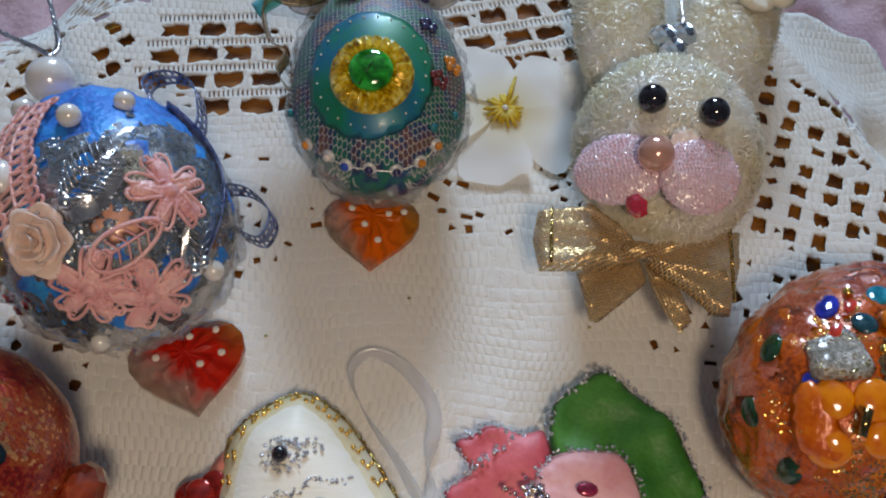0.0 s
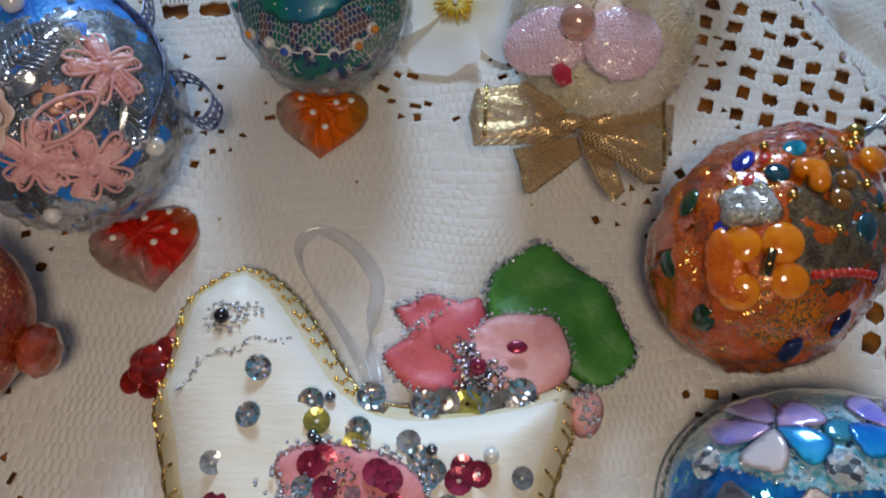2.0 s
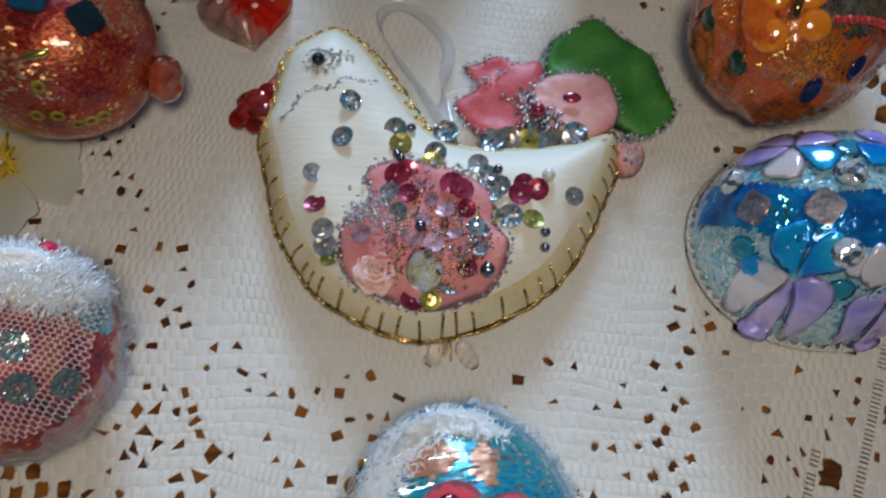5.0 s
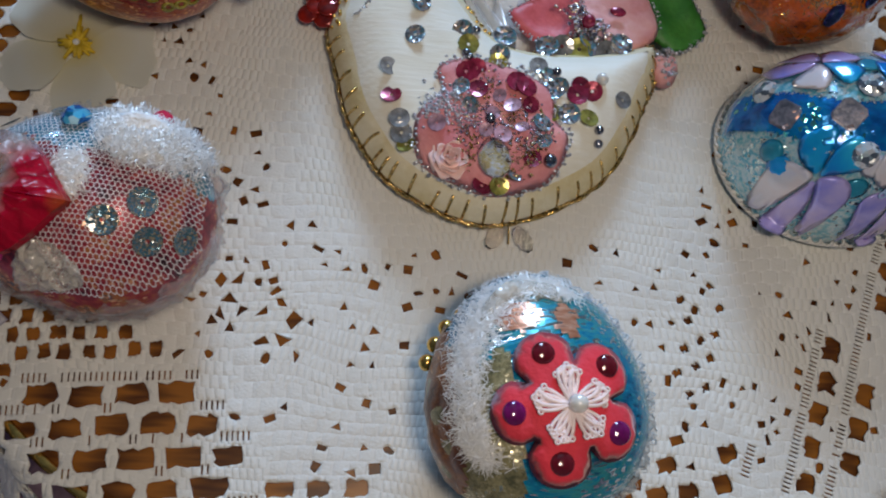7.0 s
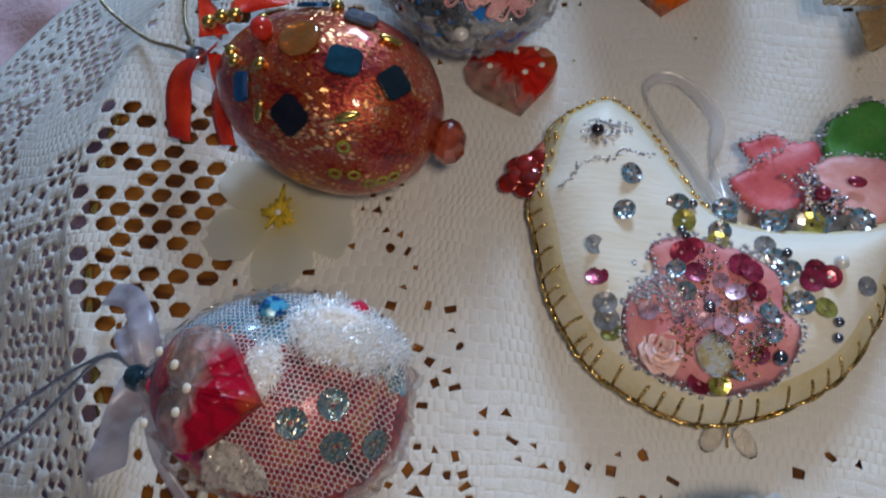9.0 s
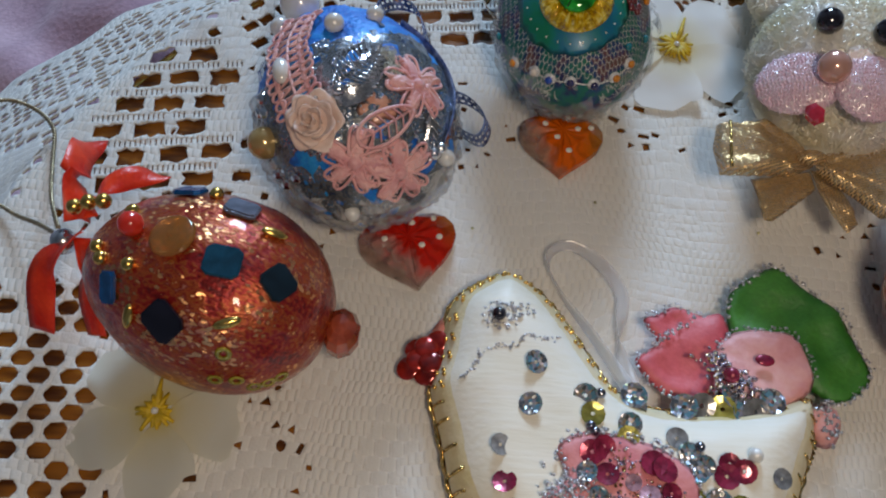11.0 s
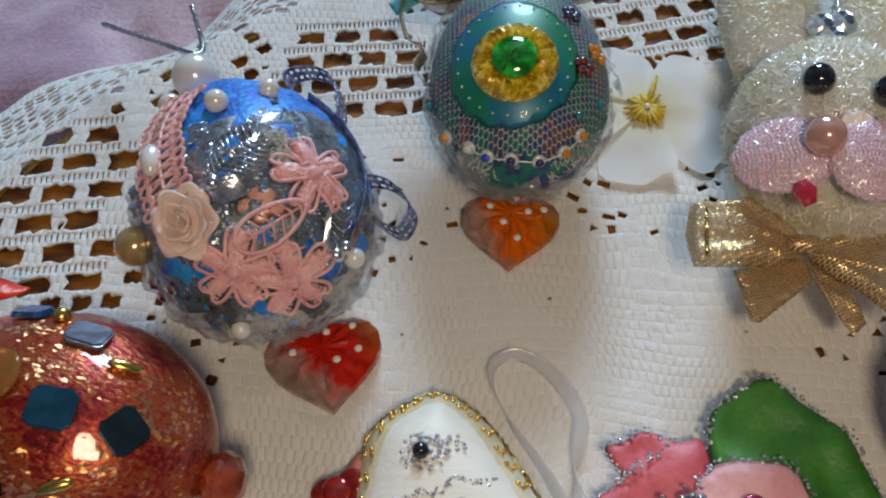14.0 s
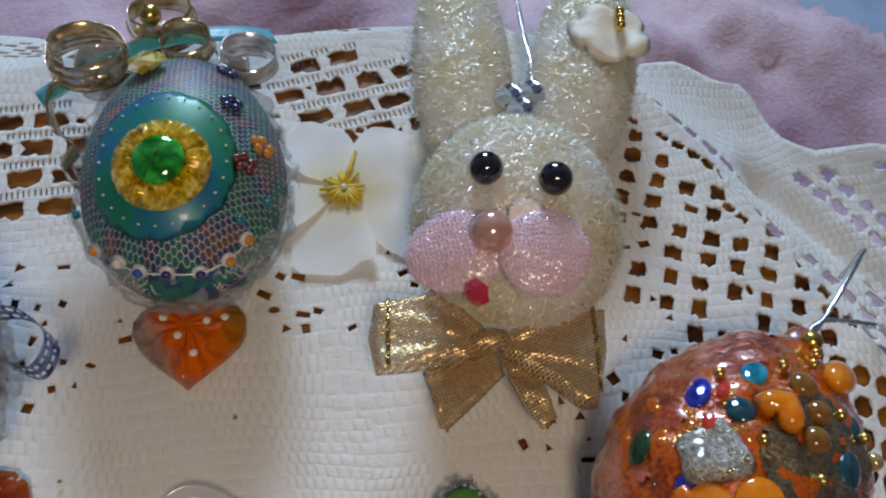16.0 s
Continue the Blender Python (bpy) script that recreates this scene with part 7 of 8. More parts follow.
        part("ribbon", ribbon(spline([local_of(t, *p) for p in pts], 22), w, 0.03, lambda f: (math.cos(2 * f + 1.2), math.sin(2 * f + 1.2), 0.5 * math.sin(7 * f))), rr, t, "red sheer ribbon end")
    gc = spline([local_of(t, *p) for p in ((-13.6, 0.0, 2.2), (-15.0, 1.0, 1.2), (-16.7, 1.95, 0.3), (-18.7, 3.3, 0.2), (-19.4, 4.5, 0.2), (-19.3, 5.7, 0.2), (-18.3, 6.4, 0.2), (-17.1, 6.1, 0.25), (-16.1, 5.2, 0.4), (-15.6, 3.8, 0.7), (-14.9, 2.0, 1.3), (-13.9, 0.4, 2.2))], 260)
    part("cord_loop", twisted_cord(gc, 0.075, 3.4), paint("dull_gold_cord", (0.36, 0.29, 0.18), 0.35, 0.7, 0.2, 300, 0.2), t, "thin twisted gold cord loop")


def pink_egg():
    egg = Egg(3.4, 2.75, 2.6, 2.6)
    t = thing("egg_ornament", -8.4, -10.75, 178, "pink egg ornament under netting with a red heart", "ornament", 0.05, "egg ornaments")
    base = mottle("pink_iridescent_foil", [(0.035, 0.010, 0.025), (0.20, 0.012, 0.035), (0.40, 0.04, 0.06), (0.46, 0.17, 0.05), (0.06, 0.07, 0.14)], 55, 500, 0.3, 0.4, 0.25, 0.1, 0.4, fleck=(0.90, 0.50, 0.30), flecks_at=0.95, fleck_scale=1100)
    part("shell", egg.mesh(36, 56), base, t, "pink iridescent shell")
    bl = mottle("pale_blue_glitter", [(0.02, 0.14, 0.30), (0.10, 0.34, 0.46), (0.30, 0.46, 0.54), (0.16, 0.14, 0.24)], 160, 900, 0.35, 0.25, 0.3, 0.5, 0.4, fleck=(0.50, 0.75, 0.90), flecks_at=0.93, fleck_scale=1100)
    part("glitter_patch", egg.mesh(70, 110, 0.015, 0.0, 0.0, keep=lambda c: c.z > 2.6 and c.y < -0.75 - 0.1 * c.x + 0.5 * noise.noise(c * 1.3) + 0.25 * noise.noise(c * 4)), bl, t, "pale blue glitter patch")
    net = paint("lilac_white_net", (0.84, 0.80, 0.82), 0.4, 0, 0.1, 200, 0.1)
    part("netting", hex_net(egg, lambda u, v: -3.2 < u < 2.6 and abs(v) < 2.6 * egg.waist(u / 3.4) and (u < 0.6 or v < -0.6), 0.13, 0.019, 0.05), net, t, "white tulle netting")
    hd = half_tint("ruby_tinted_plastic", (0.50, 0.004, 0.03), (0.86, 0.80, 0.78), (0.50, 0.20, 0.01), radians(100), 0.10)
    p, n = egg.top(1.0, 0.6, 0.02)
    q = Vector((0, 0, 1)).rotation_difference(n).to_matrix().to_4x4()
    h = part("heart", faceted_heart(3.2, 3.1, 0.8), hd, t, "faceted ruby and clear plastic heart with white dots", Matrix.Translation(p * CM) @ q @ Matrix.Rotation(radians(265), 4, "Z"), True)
    dm = ball_mesh(0.12, WHITE_DOT, 12, (1, 1, 0.4))
    for dx, dy in ((0.66, 1.09), (0.45, 0.53), (0.0, 0.0), (-0.58, 0.16), (-1.0, 1.0)):
        part("dot", dm, None, h, m=Matrix.Translation(Vector((dx, dy, 0.80 - 0.04 * math.hypot(dx, dy))) * CM))
    hot = paint("magenta_foil", (0.60, 0.02, 0.20), 0.2, 0.4, 0.2, 200, 0.2, coat=0.5)
    lay(t, "magenta_patch", square_piece(0.75, 0.5), hot, egg, 1.15, 1.62, 70, "magenta foil scrap", 0.42, 3, True)
    wool = lambda u0, v0, ru, rv: (lambda rnd: egg.top(u0 + ru * max(-1.4, min(1.4, rnd.gauss(0, 0.55))), v0 + rv * max(-1.4, min(1.4, rnd.gauss(0, 0.55))), 0.05))
    tuft = spline([(-0.75, -1.55), (-1.2, -0.85), (-1.9, -0.55), (-2.6, -0.75), (-2.85, -1.3), (-2.4, -1.75), (-1.6, -1.95)], 40, True)
    part("wool_pad", onto(pillow(tuft, 0.22, 0.09, 0.5, 0.0, 0.5, 0.8), egg, 0.02), paint("white_wool", (0.90, 0.90, 0.90), 0.8, 0, 0.1, 300, 1.0, 900), t, "white wool pad")
    part("wool", strands(wool(-1.8, -1.25, 0.78, 0.55), 7500, 0.46, 0.03, 31, 2.4, 0.6, 0.35), FROST_FIBRE, t, "tuft of glossy white wool")
    part("wool", strands(wool(-0.25, -0.05, 0.32, 0.5), 700, 0.36, 0.03, 32, 1.5, 0.4), FROST_FIBRE, t, "tuft of glossy white wool")
    scrap = spline([(0.9, 1.9), (0.45, 1.55), (-0.1, 1.65), (-0.75, 2.15), (-0.5, 2.45), (0.4, 2.5), (1.0, 2.3)], 44, True)
    crush = pillow(scrap, 0.05, 0.07, 0.5, 0.0, 0.15, 0.0)
    for v in crush.verts:
        v.co.z += 0.20 * (1 - 2 * abs(noise.noise(v.co * 2.6))) ** 2 + 0.10 * (1 - 2 * abs(noise.noise(v.co * 6 + Vector((3, 1, 0))))) ** 2
    part("film_scrap", onto(crush, egg, 0.03), cling("ivory_crumpled_film", (0.88, 0.84, 0.74), 0.34, 3.0, 0.12, 260), t, "crumpled clear film scrap", flat=True)
    part("film", egg.mesh(56, 90, 0.14, 0.36, 4.0, keep=lambda c: c.z < 3.2 and noise.noise(c * 1.1) > -0.3), cling("clear_film_edge", (0.92, 0.90, 0.92), 0.18, 1.4, 0.10, 190), t, "clear crumpled film round the sides")
    sq = sequin_mesh(0.39, 0.25, flakes("smoky_holographic_sequin", [(0.12, 0.14, 0.15), (0.07, 0.16, 0.20), (0.22, 0.22, 0.22), (0.08, 0.20, 0.30), (0.36, 0.30, 0.20)], 2200, 0.2, 0.3, 0.5, coat=0.7))
    for u, v in ((-1.14, 1.0), (-1.93, 0.42), (-2.11, 1.25), (-2.85, 0.95), (2.0, -1.75), (2.65, -1.2), (0.6, -2.0)):
        seat(t, "sequin", sq, egg, u, v, 0.10, s=1.0 if u < 0 else 0.7)
    seat(t, "blue_jewel", gem_mesh(0.40, 0.3, flakes("blue_iridescent_stone", [(0.02, 0.30, 0.70), (0.10, 0.55, 0.85), (0.01, 0.12, 0.40), (0.5, 0.8, 0.9)], 520, 0.1, 0.3, 0.7, coat=0.7), 8), egg, 0.04, -1.6, 0.1, "blue faceted jewel")
    rb = paint("ruby_bead", (0.68, 0.03, 0.10), 0.15, 0, 0.15, 100, 0, coat=0.8)
    seat(t, "ruby_bead", finish("bead", ball(0.30, 8), rb, True), egg, -1.80, -1.9, 0.3, "faceted ruby bead")
    part("red_bead", ball_mesh(0.3, rb), None, t, "red bead at the neck", Matrix.Translation(local_of(t, -11.6, -10.9, 2.9) * CM))
    db = finish("neck_bead", ball(0.40, 10), paint("dark_peacock_bead", (0.02, 0.06, 0.09), 0.1, 0.5, 0.3, 200, 0, coat=0.8), True)
    part("neck_bead", db, None, t, "dark faceted bead at the neck", Matrix.Translation(local_of(t, -12.45, -10.6, 2.3) * CM))
    part("neck_bead", db, None, t, "dark faceted bead at the neck", Matrix.Translation(local_of(t, -11.8, -10.45, 2.4) * CM))
    for pts, w in ((((-12.2, -10.4, 2.2), (-12.6, -9.2, 2.6), (-13.6, -8.2, 1.8), (-14.9, -7.8, 0.6)), 0.75), (((-12.3, -10.8, 2.2), (-12.7, -11.6, 2.0), (-13.2, -12.3, 1.2), (-13.4, -13.0, 0.5)), 1.2), (((-12.2, -10.4, 2.2), (-13.0, -9.8, 2.4), (-13.6, -9.0, 1.6), (-13.2, -8.6, 1.2), (-12.7, -9.4, 1.8)), 0.5), (((-12.2, -10.9, 2.0), (-12.0, -12.0, 1.3), (-11.6, -12.8, 0.6), (-10.9, -13.5, 0.3)), 0.35)):
        part("ribbon", ribbon(spline([local_of(t, *p) for p in pts], 24), w, 0.025, lambda f: (0.7, 0.5 + f, 0.35 * math.sin(6 * f))), RIB_LILAC, t, "lilac organza ribbon end")
    for b in ((-16.2, -11.0, 0.4), (-16.0, -11.9, 0.4)):
        part("cord", twisted_cord(spline([local_of(t, -12.5, -10.5, 2.3), local_of(t, -13.8, -10.0, 1.8), local_of(t, *b), local_of(t, b[0] - 2.5, b[1] - 1.2, -1.6)], 70), 0.075, 4), SILVER, t, "twisted silver cord")


def flower_egg():
    egg = Egg(3.4, 3.0, 2.3, 2.3)
    t = thing("egg_ornament", 4.0, -15.0, 100, "blue and copper egg ornament with large red felt flower", "ornament", 0.05, "egg ornaments")
    foil = mottle("blue_streaked_foil", [(0.003, 0.05, 0.14), (0.004, 0.17, 0.36), (0.01, 0.30, 0.50), (0.06, 0.38, 0.42), (0.01, 0.10, 0.22)], 70, 900, 0.4, 0.25, 0.35, 0.5, 0.7, 0.0014, (1.0, 0.22, 1.0), fleck=(0.80, 0.86, 0.86), flecks_at=0.93, fleck_scale=1500)
    part("shell", egg.mesh(48, 72, 0, 0.05), foil, t, "blue streaked foil shell")
    copper = mottle("copper_streaked_foil", [(0.30, 0.10, 0.05), (0.60, 0.26, 0.15), (0.78, 0.44, 0.30), (0.34, 0.16, 0.14)], 90, 900, 0.4, 0.25, 0.5, 0.5, 0.7, 0.0014, (1.0, 0.22, 1.0), fleck=(0.95, 0.80, 0.70), flecks_at=0.93, fleck_scale=1500)
    part("copper_patch", egg.mesh(70, 110, 0.02, 0.05, keep=lambda c: c.z > 2.4 and min(((c.x - 1.85) / 0.42) ** 2 + ((c.y - 0.5) / 0.62) ** 2, ((c.x - 1.6) / 0.5) ** 2 + ((c.y + 0.75) / 0.35) ** 2) + 0.7 * noise.noise(c * 2.4) < 1), copper, t, "copper streaked patch")
    olive = mottle("olive_gold_glitter", [(0.10, 0.10, 0.05), (0.30, 0.27, 0.14), (0.50, 0.46, 0.30)], 130, 1000, 0.4, 0.3, 0.2, 0.4, 0.6, 0.001, fleck=(0.9, 0.85, 0.6), flecks_at=0.92, fleck_scale=1600)
    part("olive_patch", egg.mesh(70, 110, 0.02, 0.05, keep=lambda c: c.z > 2.4 and c.y > 1.0 and c.x + 0.6 * noise.noise(c * 2) < 0.9), olive, t, "olive gold glitter patch")
    brown = mottle("brown_leather_edge", [(0.06, 0.022, 0.014), (0.15, 0.05, 0.02), (0.26, 0.10, 0.03), (0.10, 0.05, 0.05)], 90, 600, 0.35, 0.35, 0.1, 0.4, 0.6, 0.0012, fleck=(0.6, 0.35, 0.2), flecks_at=0.97, fleck_scale=900)
    part("edge", egg.mesh(60, 96, 0.05, 0.10, 2.0, keep=lambda c: c.y + 0.12 * noise.noise(c * 3) > 2.3 - 0.03 * c.x), brown, t, "brown leathery edge along the side")
    swathe = spline([(2.45, -0.9), (2.75, 0.1), (2.3, 1.1), (1.4, 1.75), (0.4, 2.1), (-0.9, 2.1), (-1.6, 1.9)], 60)
    def plume(rnd):
        c = swathe[min(59, int(rnd.random() * 60))]
        q = max(-0.4, min(0.4, rnd.gauss(0, 0.16)))
        return egg.top(c[0] + q, c[1] + q + rnd.gauss(0, 0.08), 0.04)
    part("yarn_pad", onto(pillow([(x * k, y * k) for k, run in ((1.07, swathe), (0.86, swathe[::-1])) for x, y in [(p[0], p[1]) for p in run[::3]]], 0.10, 0.10, 0.5, 0.0, 0.3, 0.6), egg, 0.0), cling("ivory_yarn_core", (0.86, 0.85, 0.78), 0.42, 2.0, 0.15, 240), t, "ivory core of the yarn band")
    part("feather_band", strands(plume, 3600, 0.40, 0.028, 41, 1.6, 0.2, 0.12), FROST_FIBRE, t, "band of glossy white feather yarn")
    red = paint("red_felt", (0.70, 0.030, 0.055), 0.75, 0, 0.1, 60, 0.5, 700, sheen=0.3)
    outline = petals(5, 2.02, 0.60, 0.5, radians(19), 0.05, 4, 14)
    fl = lay(t, "flower", pillow(outline, 0.16, 0.25, 0.4, 0.12, 0.2), red, egg, -0.65, -0.2, 0, "red felt five-petalled flower", 0.05, 5.5)
    gemr = [ball_mesh(0.31, paint("stone_" + n, c, 0.10, 0.1, 0.2, 200, 0, coat=1.0), 20, (1, 1, 0.5)) for n, c in (("dark_red", (0.13, 0.004, 0.012)), ("purple", (0.15, 0.004, 0.10)))]
    for k in range(5):
        a = radians(19) + 2 * math.pi * k / 5
        r = 1.4
        part("gem", gemr[k in (1, 3)], None, fl, "purple stone" if k in (1, 3) else "dark red stone", Matrix.Translation(Vector((r * math.cos(a), r * math.sin(a), 0.26 - r * r / 11)) * CM))
    wl = paint("white_pink_lace", (0.90, 0.76, 0.76), 0.6, 0, 0.1, 200, 0.4, 900)
    bm = looped_star(0.95, 9)
    part("lace_star", bm, wl, fl, "white and pink lace star", Matrix.Translation(Vector((0, 0, 0.24)) * CM))
    part("pearl", ball_mesh(0.24, PEARL), None, fl, "", Matrix.Translation(Vector((0, -0.1, 0.5)) * CM))
    gb = ball_mesh(0.24, GOLD)
    for x, y, z in ((1.55, -13.2, 2.0), (1.25, -13.7, 2.0), (2.0, -12.8, 2.0), (1.05, -14.2, 1.9)):
        part("gold_bead", gb, None, t, m=Matrix.Translation(local_of(t, x, y, z) * CM))
    wr = lambda rnd: egg.spot(rnd.uniform(0.3, 2.8), -rnd.uniform(1.3, 1.75), 0.03)
    part("fringe", strands(wr, 350, 0.4, 0.06, 42, 0.6, 0.4), FROST_FIBRE, t, "white tinsel edge")


def amber_egg():
    egg = Egg(3.75, 2.85, 2.65, 2.65)
    t = thing("egg_ornament", 13.85, 0.75, 52, "orange egg ornament crusted with amber beads under clear varnish", "ornament", 0.05, "egg ornaments")
    base = mottle("orange_varnished_glitter", [(0.10, 0.022, 0.003), (0.32, 0.05, 0.001), (0.60, 0.10, 0.0), (0.40, 0.08, 0.003), (0.70, 0.20, 0.002)], 62, 900, 0.32, 0.22, 0.12, 1.0, 0.6, 0.0018, fleck=(0.90, 0.52, 0.12), flecks_at=0.97, fleck_scale=1900)
    part("shell", egg.mesh(56, 90, 0, 0.16, 4.0), base, t, "varnished orange glitter shell")
    pink = mottle("coral_glitter", [(0.14, 0.03, 0.012), (0.34, 0.05, 0.012), (0.46, 0.13, 0.07), (0.42, 0.06, 0.008)], 110, 1000, 0.35, 0.22, 0.05, 1.0, 0.6, 0.0016)
    part("coral_patch", egg.mesh(80, 120, 0.03, 0.12, 1.0, keep=lambda c: c.y > 1.35 - 0.25 * c.x + 0.6 * noise.noise(c) + 0.35 * noise.noise(c * 3.5) and c.z > 1.2), pink, t, "coral glitter patch")
    brown = mottle("bronze_glitter", [(0.035, 0.028, 0.02), (0.09, 0.065, 0.035), (0.17, 0.13, 0.07), (0.08, 0.07, 0.05)], 180, 1200, 0.4, 0.25, 0.3, 0.9, 0.6, 0.0014, fleck=(0.80, 0.62, 0.22), flecks_at=0.96, fleck_scale=1800)
    part("bronze_patch", egg.mesh(80, 120, 0.05, 0.12, 2.0, keep=lambda c: (c.x + 0.1) ** 2 / 3.2 + (c.y + 0.95) ** 2 / 1.7 + 0.35 * noise.noise(c * 2.5) < 1 and c.z > 3), brown, t, "bronze glitter patch")
    frost = mottle("frosted_crystal", [(0.14, 0.13, 0.10), (0.30, 0.29, 0.25), (0.62, 0.61, 0.56)], 260, 1300, 0.45, 0.2, 0.25, 0.7, 0.9, 0.0018, fleck=(0.8, 0.66, 0.3), flecks_at=0.93, fleck_scale=1500)
    part("crystal_patch", onto(pillow([(-1.15 + 0.72 * math.cos(a) * (1 + 0.2 * math.sin(3 * a)), 0.98 + 0.68 * math.sin(a) * (1 + 0.15 * math.cos(4 * a))) for a in [k * 0.35 for k in range(18)]], 0.14, 0.10, 0.5, 0, 0.3, 0.45), egg, 0.04), frost, t, "frosted crystal crust")
    am = mottle("amber_orange_bead", [(0.66, 0.14, 0.0), (0.80, 0.24, 0.001), (0.88, 0.36, 0.008)], 90, 500, 0.25, 0.14, 0, 0.9, 0.25, 0.0012)
    big = ball_mesh(0.48, am, 22, (1, 1, 0.42))
    for u, v, s in ((-2.12, 0.66, 1.0), (-1.62, -0.10, 1.05), (-2.2, -0.72, 0.95), (-2.95, 0.10, 1.05)):
        seat(t, "amber_bead", big, egg, u, v, 0.0, s=s)
    pool = mottle("deep_orange_varnish", [(0.50, 0.07, 0.0), (0.68, 0.13, 0.0), (0.74, 0.20, 0.002)], 120, 800, 0.3, 0.15, 0.05, 1.0, 0.5, 0.0018)
    part("orange_pool", onto(pillow(spline([(-1.9, 1.25), (-2.4, 1.35), (-2.95, 0.95), (-3.25, 0.5), (-3.2, -0.25), (-2.75, -0.35), (-2.5, 0.2), (-2.1, 0.6)], 48, True), 0.12, 0.12, 0.5, 0, 0.3, 0.35), egg, 0.03), pool, t, "pool of deep orange varnish")
    seat(t, "bronze_tube", finish("bronze_tube", tube([(-0.32, 0, 0), (0.32, 0, 0)], 0.12, 10), paint("bronze_bugle", (0.30, 0.20, 0.08), 0.15, 1.0, 0.2, 200, 0)), egg, -2.2, -0.08, 0.36, "bronze bugle bead", 20)
    hb = finish("amber_bead", pillow(heart_outline(1.15, 1.15, 30), 0.36, 0.12, 0.5, 0.0, 0.5), am)
    seat(t, "amber_bead", hb, egg, 0.42, 0.22, 0.06, "large amber heart-shaped bead", 75)
    seat(t, "amber_bead", ball_mesh(0.50, am, 22, (1.3, 0.8, 0.6)), egg, 2.45, -0.80, 0.12, "long amber bead", -20)
    tea = mottle("brown_amber_glass", [(0.18, 0.07, 0.008), (0.34, 0.16, 0.03)], 140, 600, 0.3, 0.1, 0.1, 1.0, 0.1)
    for u, v, r in ((1.30, -0.02, 0.32), (0.85, -0.48, 0.28), (0.18, -0.60, 0.30)):
        seat(t, "brown_bead", ball_mesh(r, tea, 16, (1, 1, 0.75)), egg, u, v, 0.10, "brown amber glass bead")
    tints = {"turquoise": (0.0, 0.26, 0.38), "blue": (0.015, 0.03, 0.36), "green": (0.008, 0.04, 0.012), "navy": (0.007, 0.010, 0.07), "peacock": (0.01, 0.07, 0.10), "scarlet": (0.66, 0.03, 0.01)}
    mats = {k: paint("stone_" + k, c, 0.1, 0.1, 0.35, 160, 0.15, coat=0.9) for k, c in tints.items()}
    for u, v, c, s, st in ((1.10, 0.93, "turquoise", 0.40, 1.3), (0.12, 1.76, "blue", 0.40, 1.4), (-1.98, 1.22, "blue", 0.26, 1.2), (-1.40, 2.25, "green", 0.40, 1.3), (-2.85, 1.78, "green", 0.40, 1.2), (-3.55, 0.36, "green", 0.42, 1.2), (-1.81, -2.28, "navy", 0.36, 1.4), (-2.95, -1.70, "navy", 0.38, 1.5), (0.22, -1.52, "peacock", 0.48, 1.2), (-0.25, -2.3, "navy", 0.35, 1.3), (0.0, 0.92, "peacock", 0.42, 1.0), (1.4, -1.45, "peacock", 0.30, 1.2)):
        seat(t, "stone", ball_mesh(s * 0.80, mats[c], 16, (st, 0.9, 0.34)), egg, u, v, 0.02, c + " oval stone", RNG.uniform(0, 60))
    chip = paint("scarlet_chip", (0.62, 0.05, 0.03), 0.15, 0, 0.2, 200, 0.1, coat=0.8)
    for u, v in ((0.35, 1.35), (-0.55, 1.35)):
        seat(t, "chip", finish("chip", ball(0.2, 7, (1.2, 0.8, 0.5)), chip, True), egg, u, v, 0.05, "scarlet glass chip")
    rb = ball_mesh(0.13, mats["scarlet"], 10)
    for k in range(10):
        f = k / 9
        seat(t, "seed_bead", rb, egg, -1.75 + 1.2 * f, -1.08 - 1.1 * f, 0.08)
    gb = ball_mesh(0.13, GOLD)
    for u, v in ((-0.5, 0.32), (-0.55, -0.94), (1.2, -0.93), (1.25, -1.62), (2.2, -0.16), (1.6, 0.45), (0.7, 1.5), (2.75, -0.2)):
        seat(t, "gold_bead", gb, egg, u, v, 0.12)
    seat(t, "pearl", ball_mesh(0.2, PEARL_GOLD), egg, 1.15, -2.1, 0.1, "grey-gold pearl")
    part("glitter", lumps([egg.top(u, v, 0.06)[0] for u, v in ((-2.6, -1.2), (-1.4, -1.4), (-3.0, -0.8), (-2.7, 1.2))], 0.035, 0.6, 24, 55), GLIT_GOLD, t, "sprinkled gold glitter")
    part("film", egg.mesh(56, 90, 0.08, 0.10, 7.0, keep=lambda c: c.z < 2.2 + 0.4 * noise.noise(c * 1.4)), cling("rosy_varnish_film", (0.62, 0.26, 0.22), 0.05, 1.0, 0.08, 120), t, "clear rosy varnish film round the sides")
    # tail end with cord
    tip = local_of(t, 16.5, 3.85, 2.7)
    part("tail", finish("tail", ball(0.52, 14, (1.2, 0.9, 0.7)), pink), None, t, "coral end knot", Matrix.Translation(tip * CM))
    seat(t, "gold_bead", ball_mesh(0.26, GOLD), egg, 3.2, -0.1, 0.2, "gold bead")
    for b in ((20.3, 7.3, 1.6), (20.4, 5.4, 0.6)):
        part("cord", twisted_cord(spline([tip, local_of(t, 17.7, 4.75, 2.3), local_of(t, *b), local_of(t, b[0] + 2, b[1] + 1.5, -2.5)], 90), 0.075, 3.6), SILVER, t, "twisted silver cord")


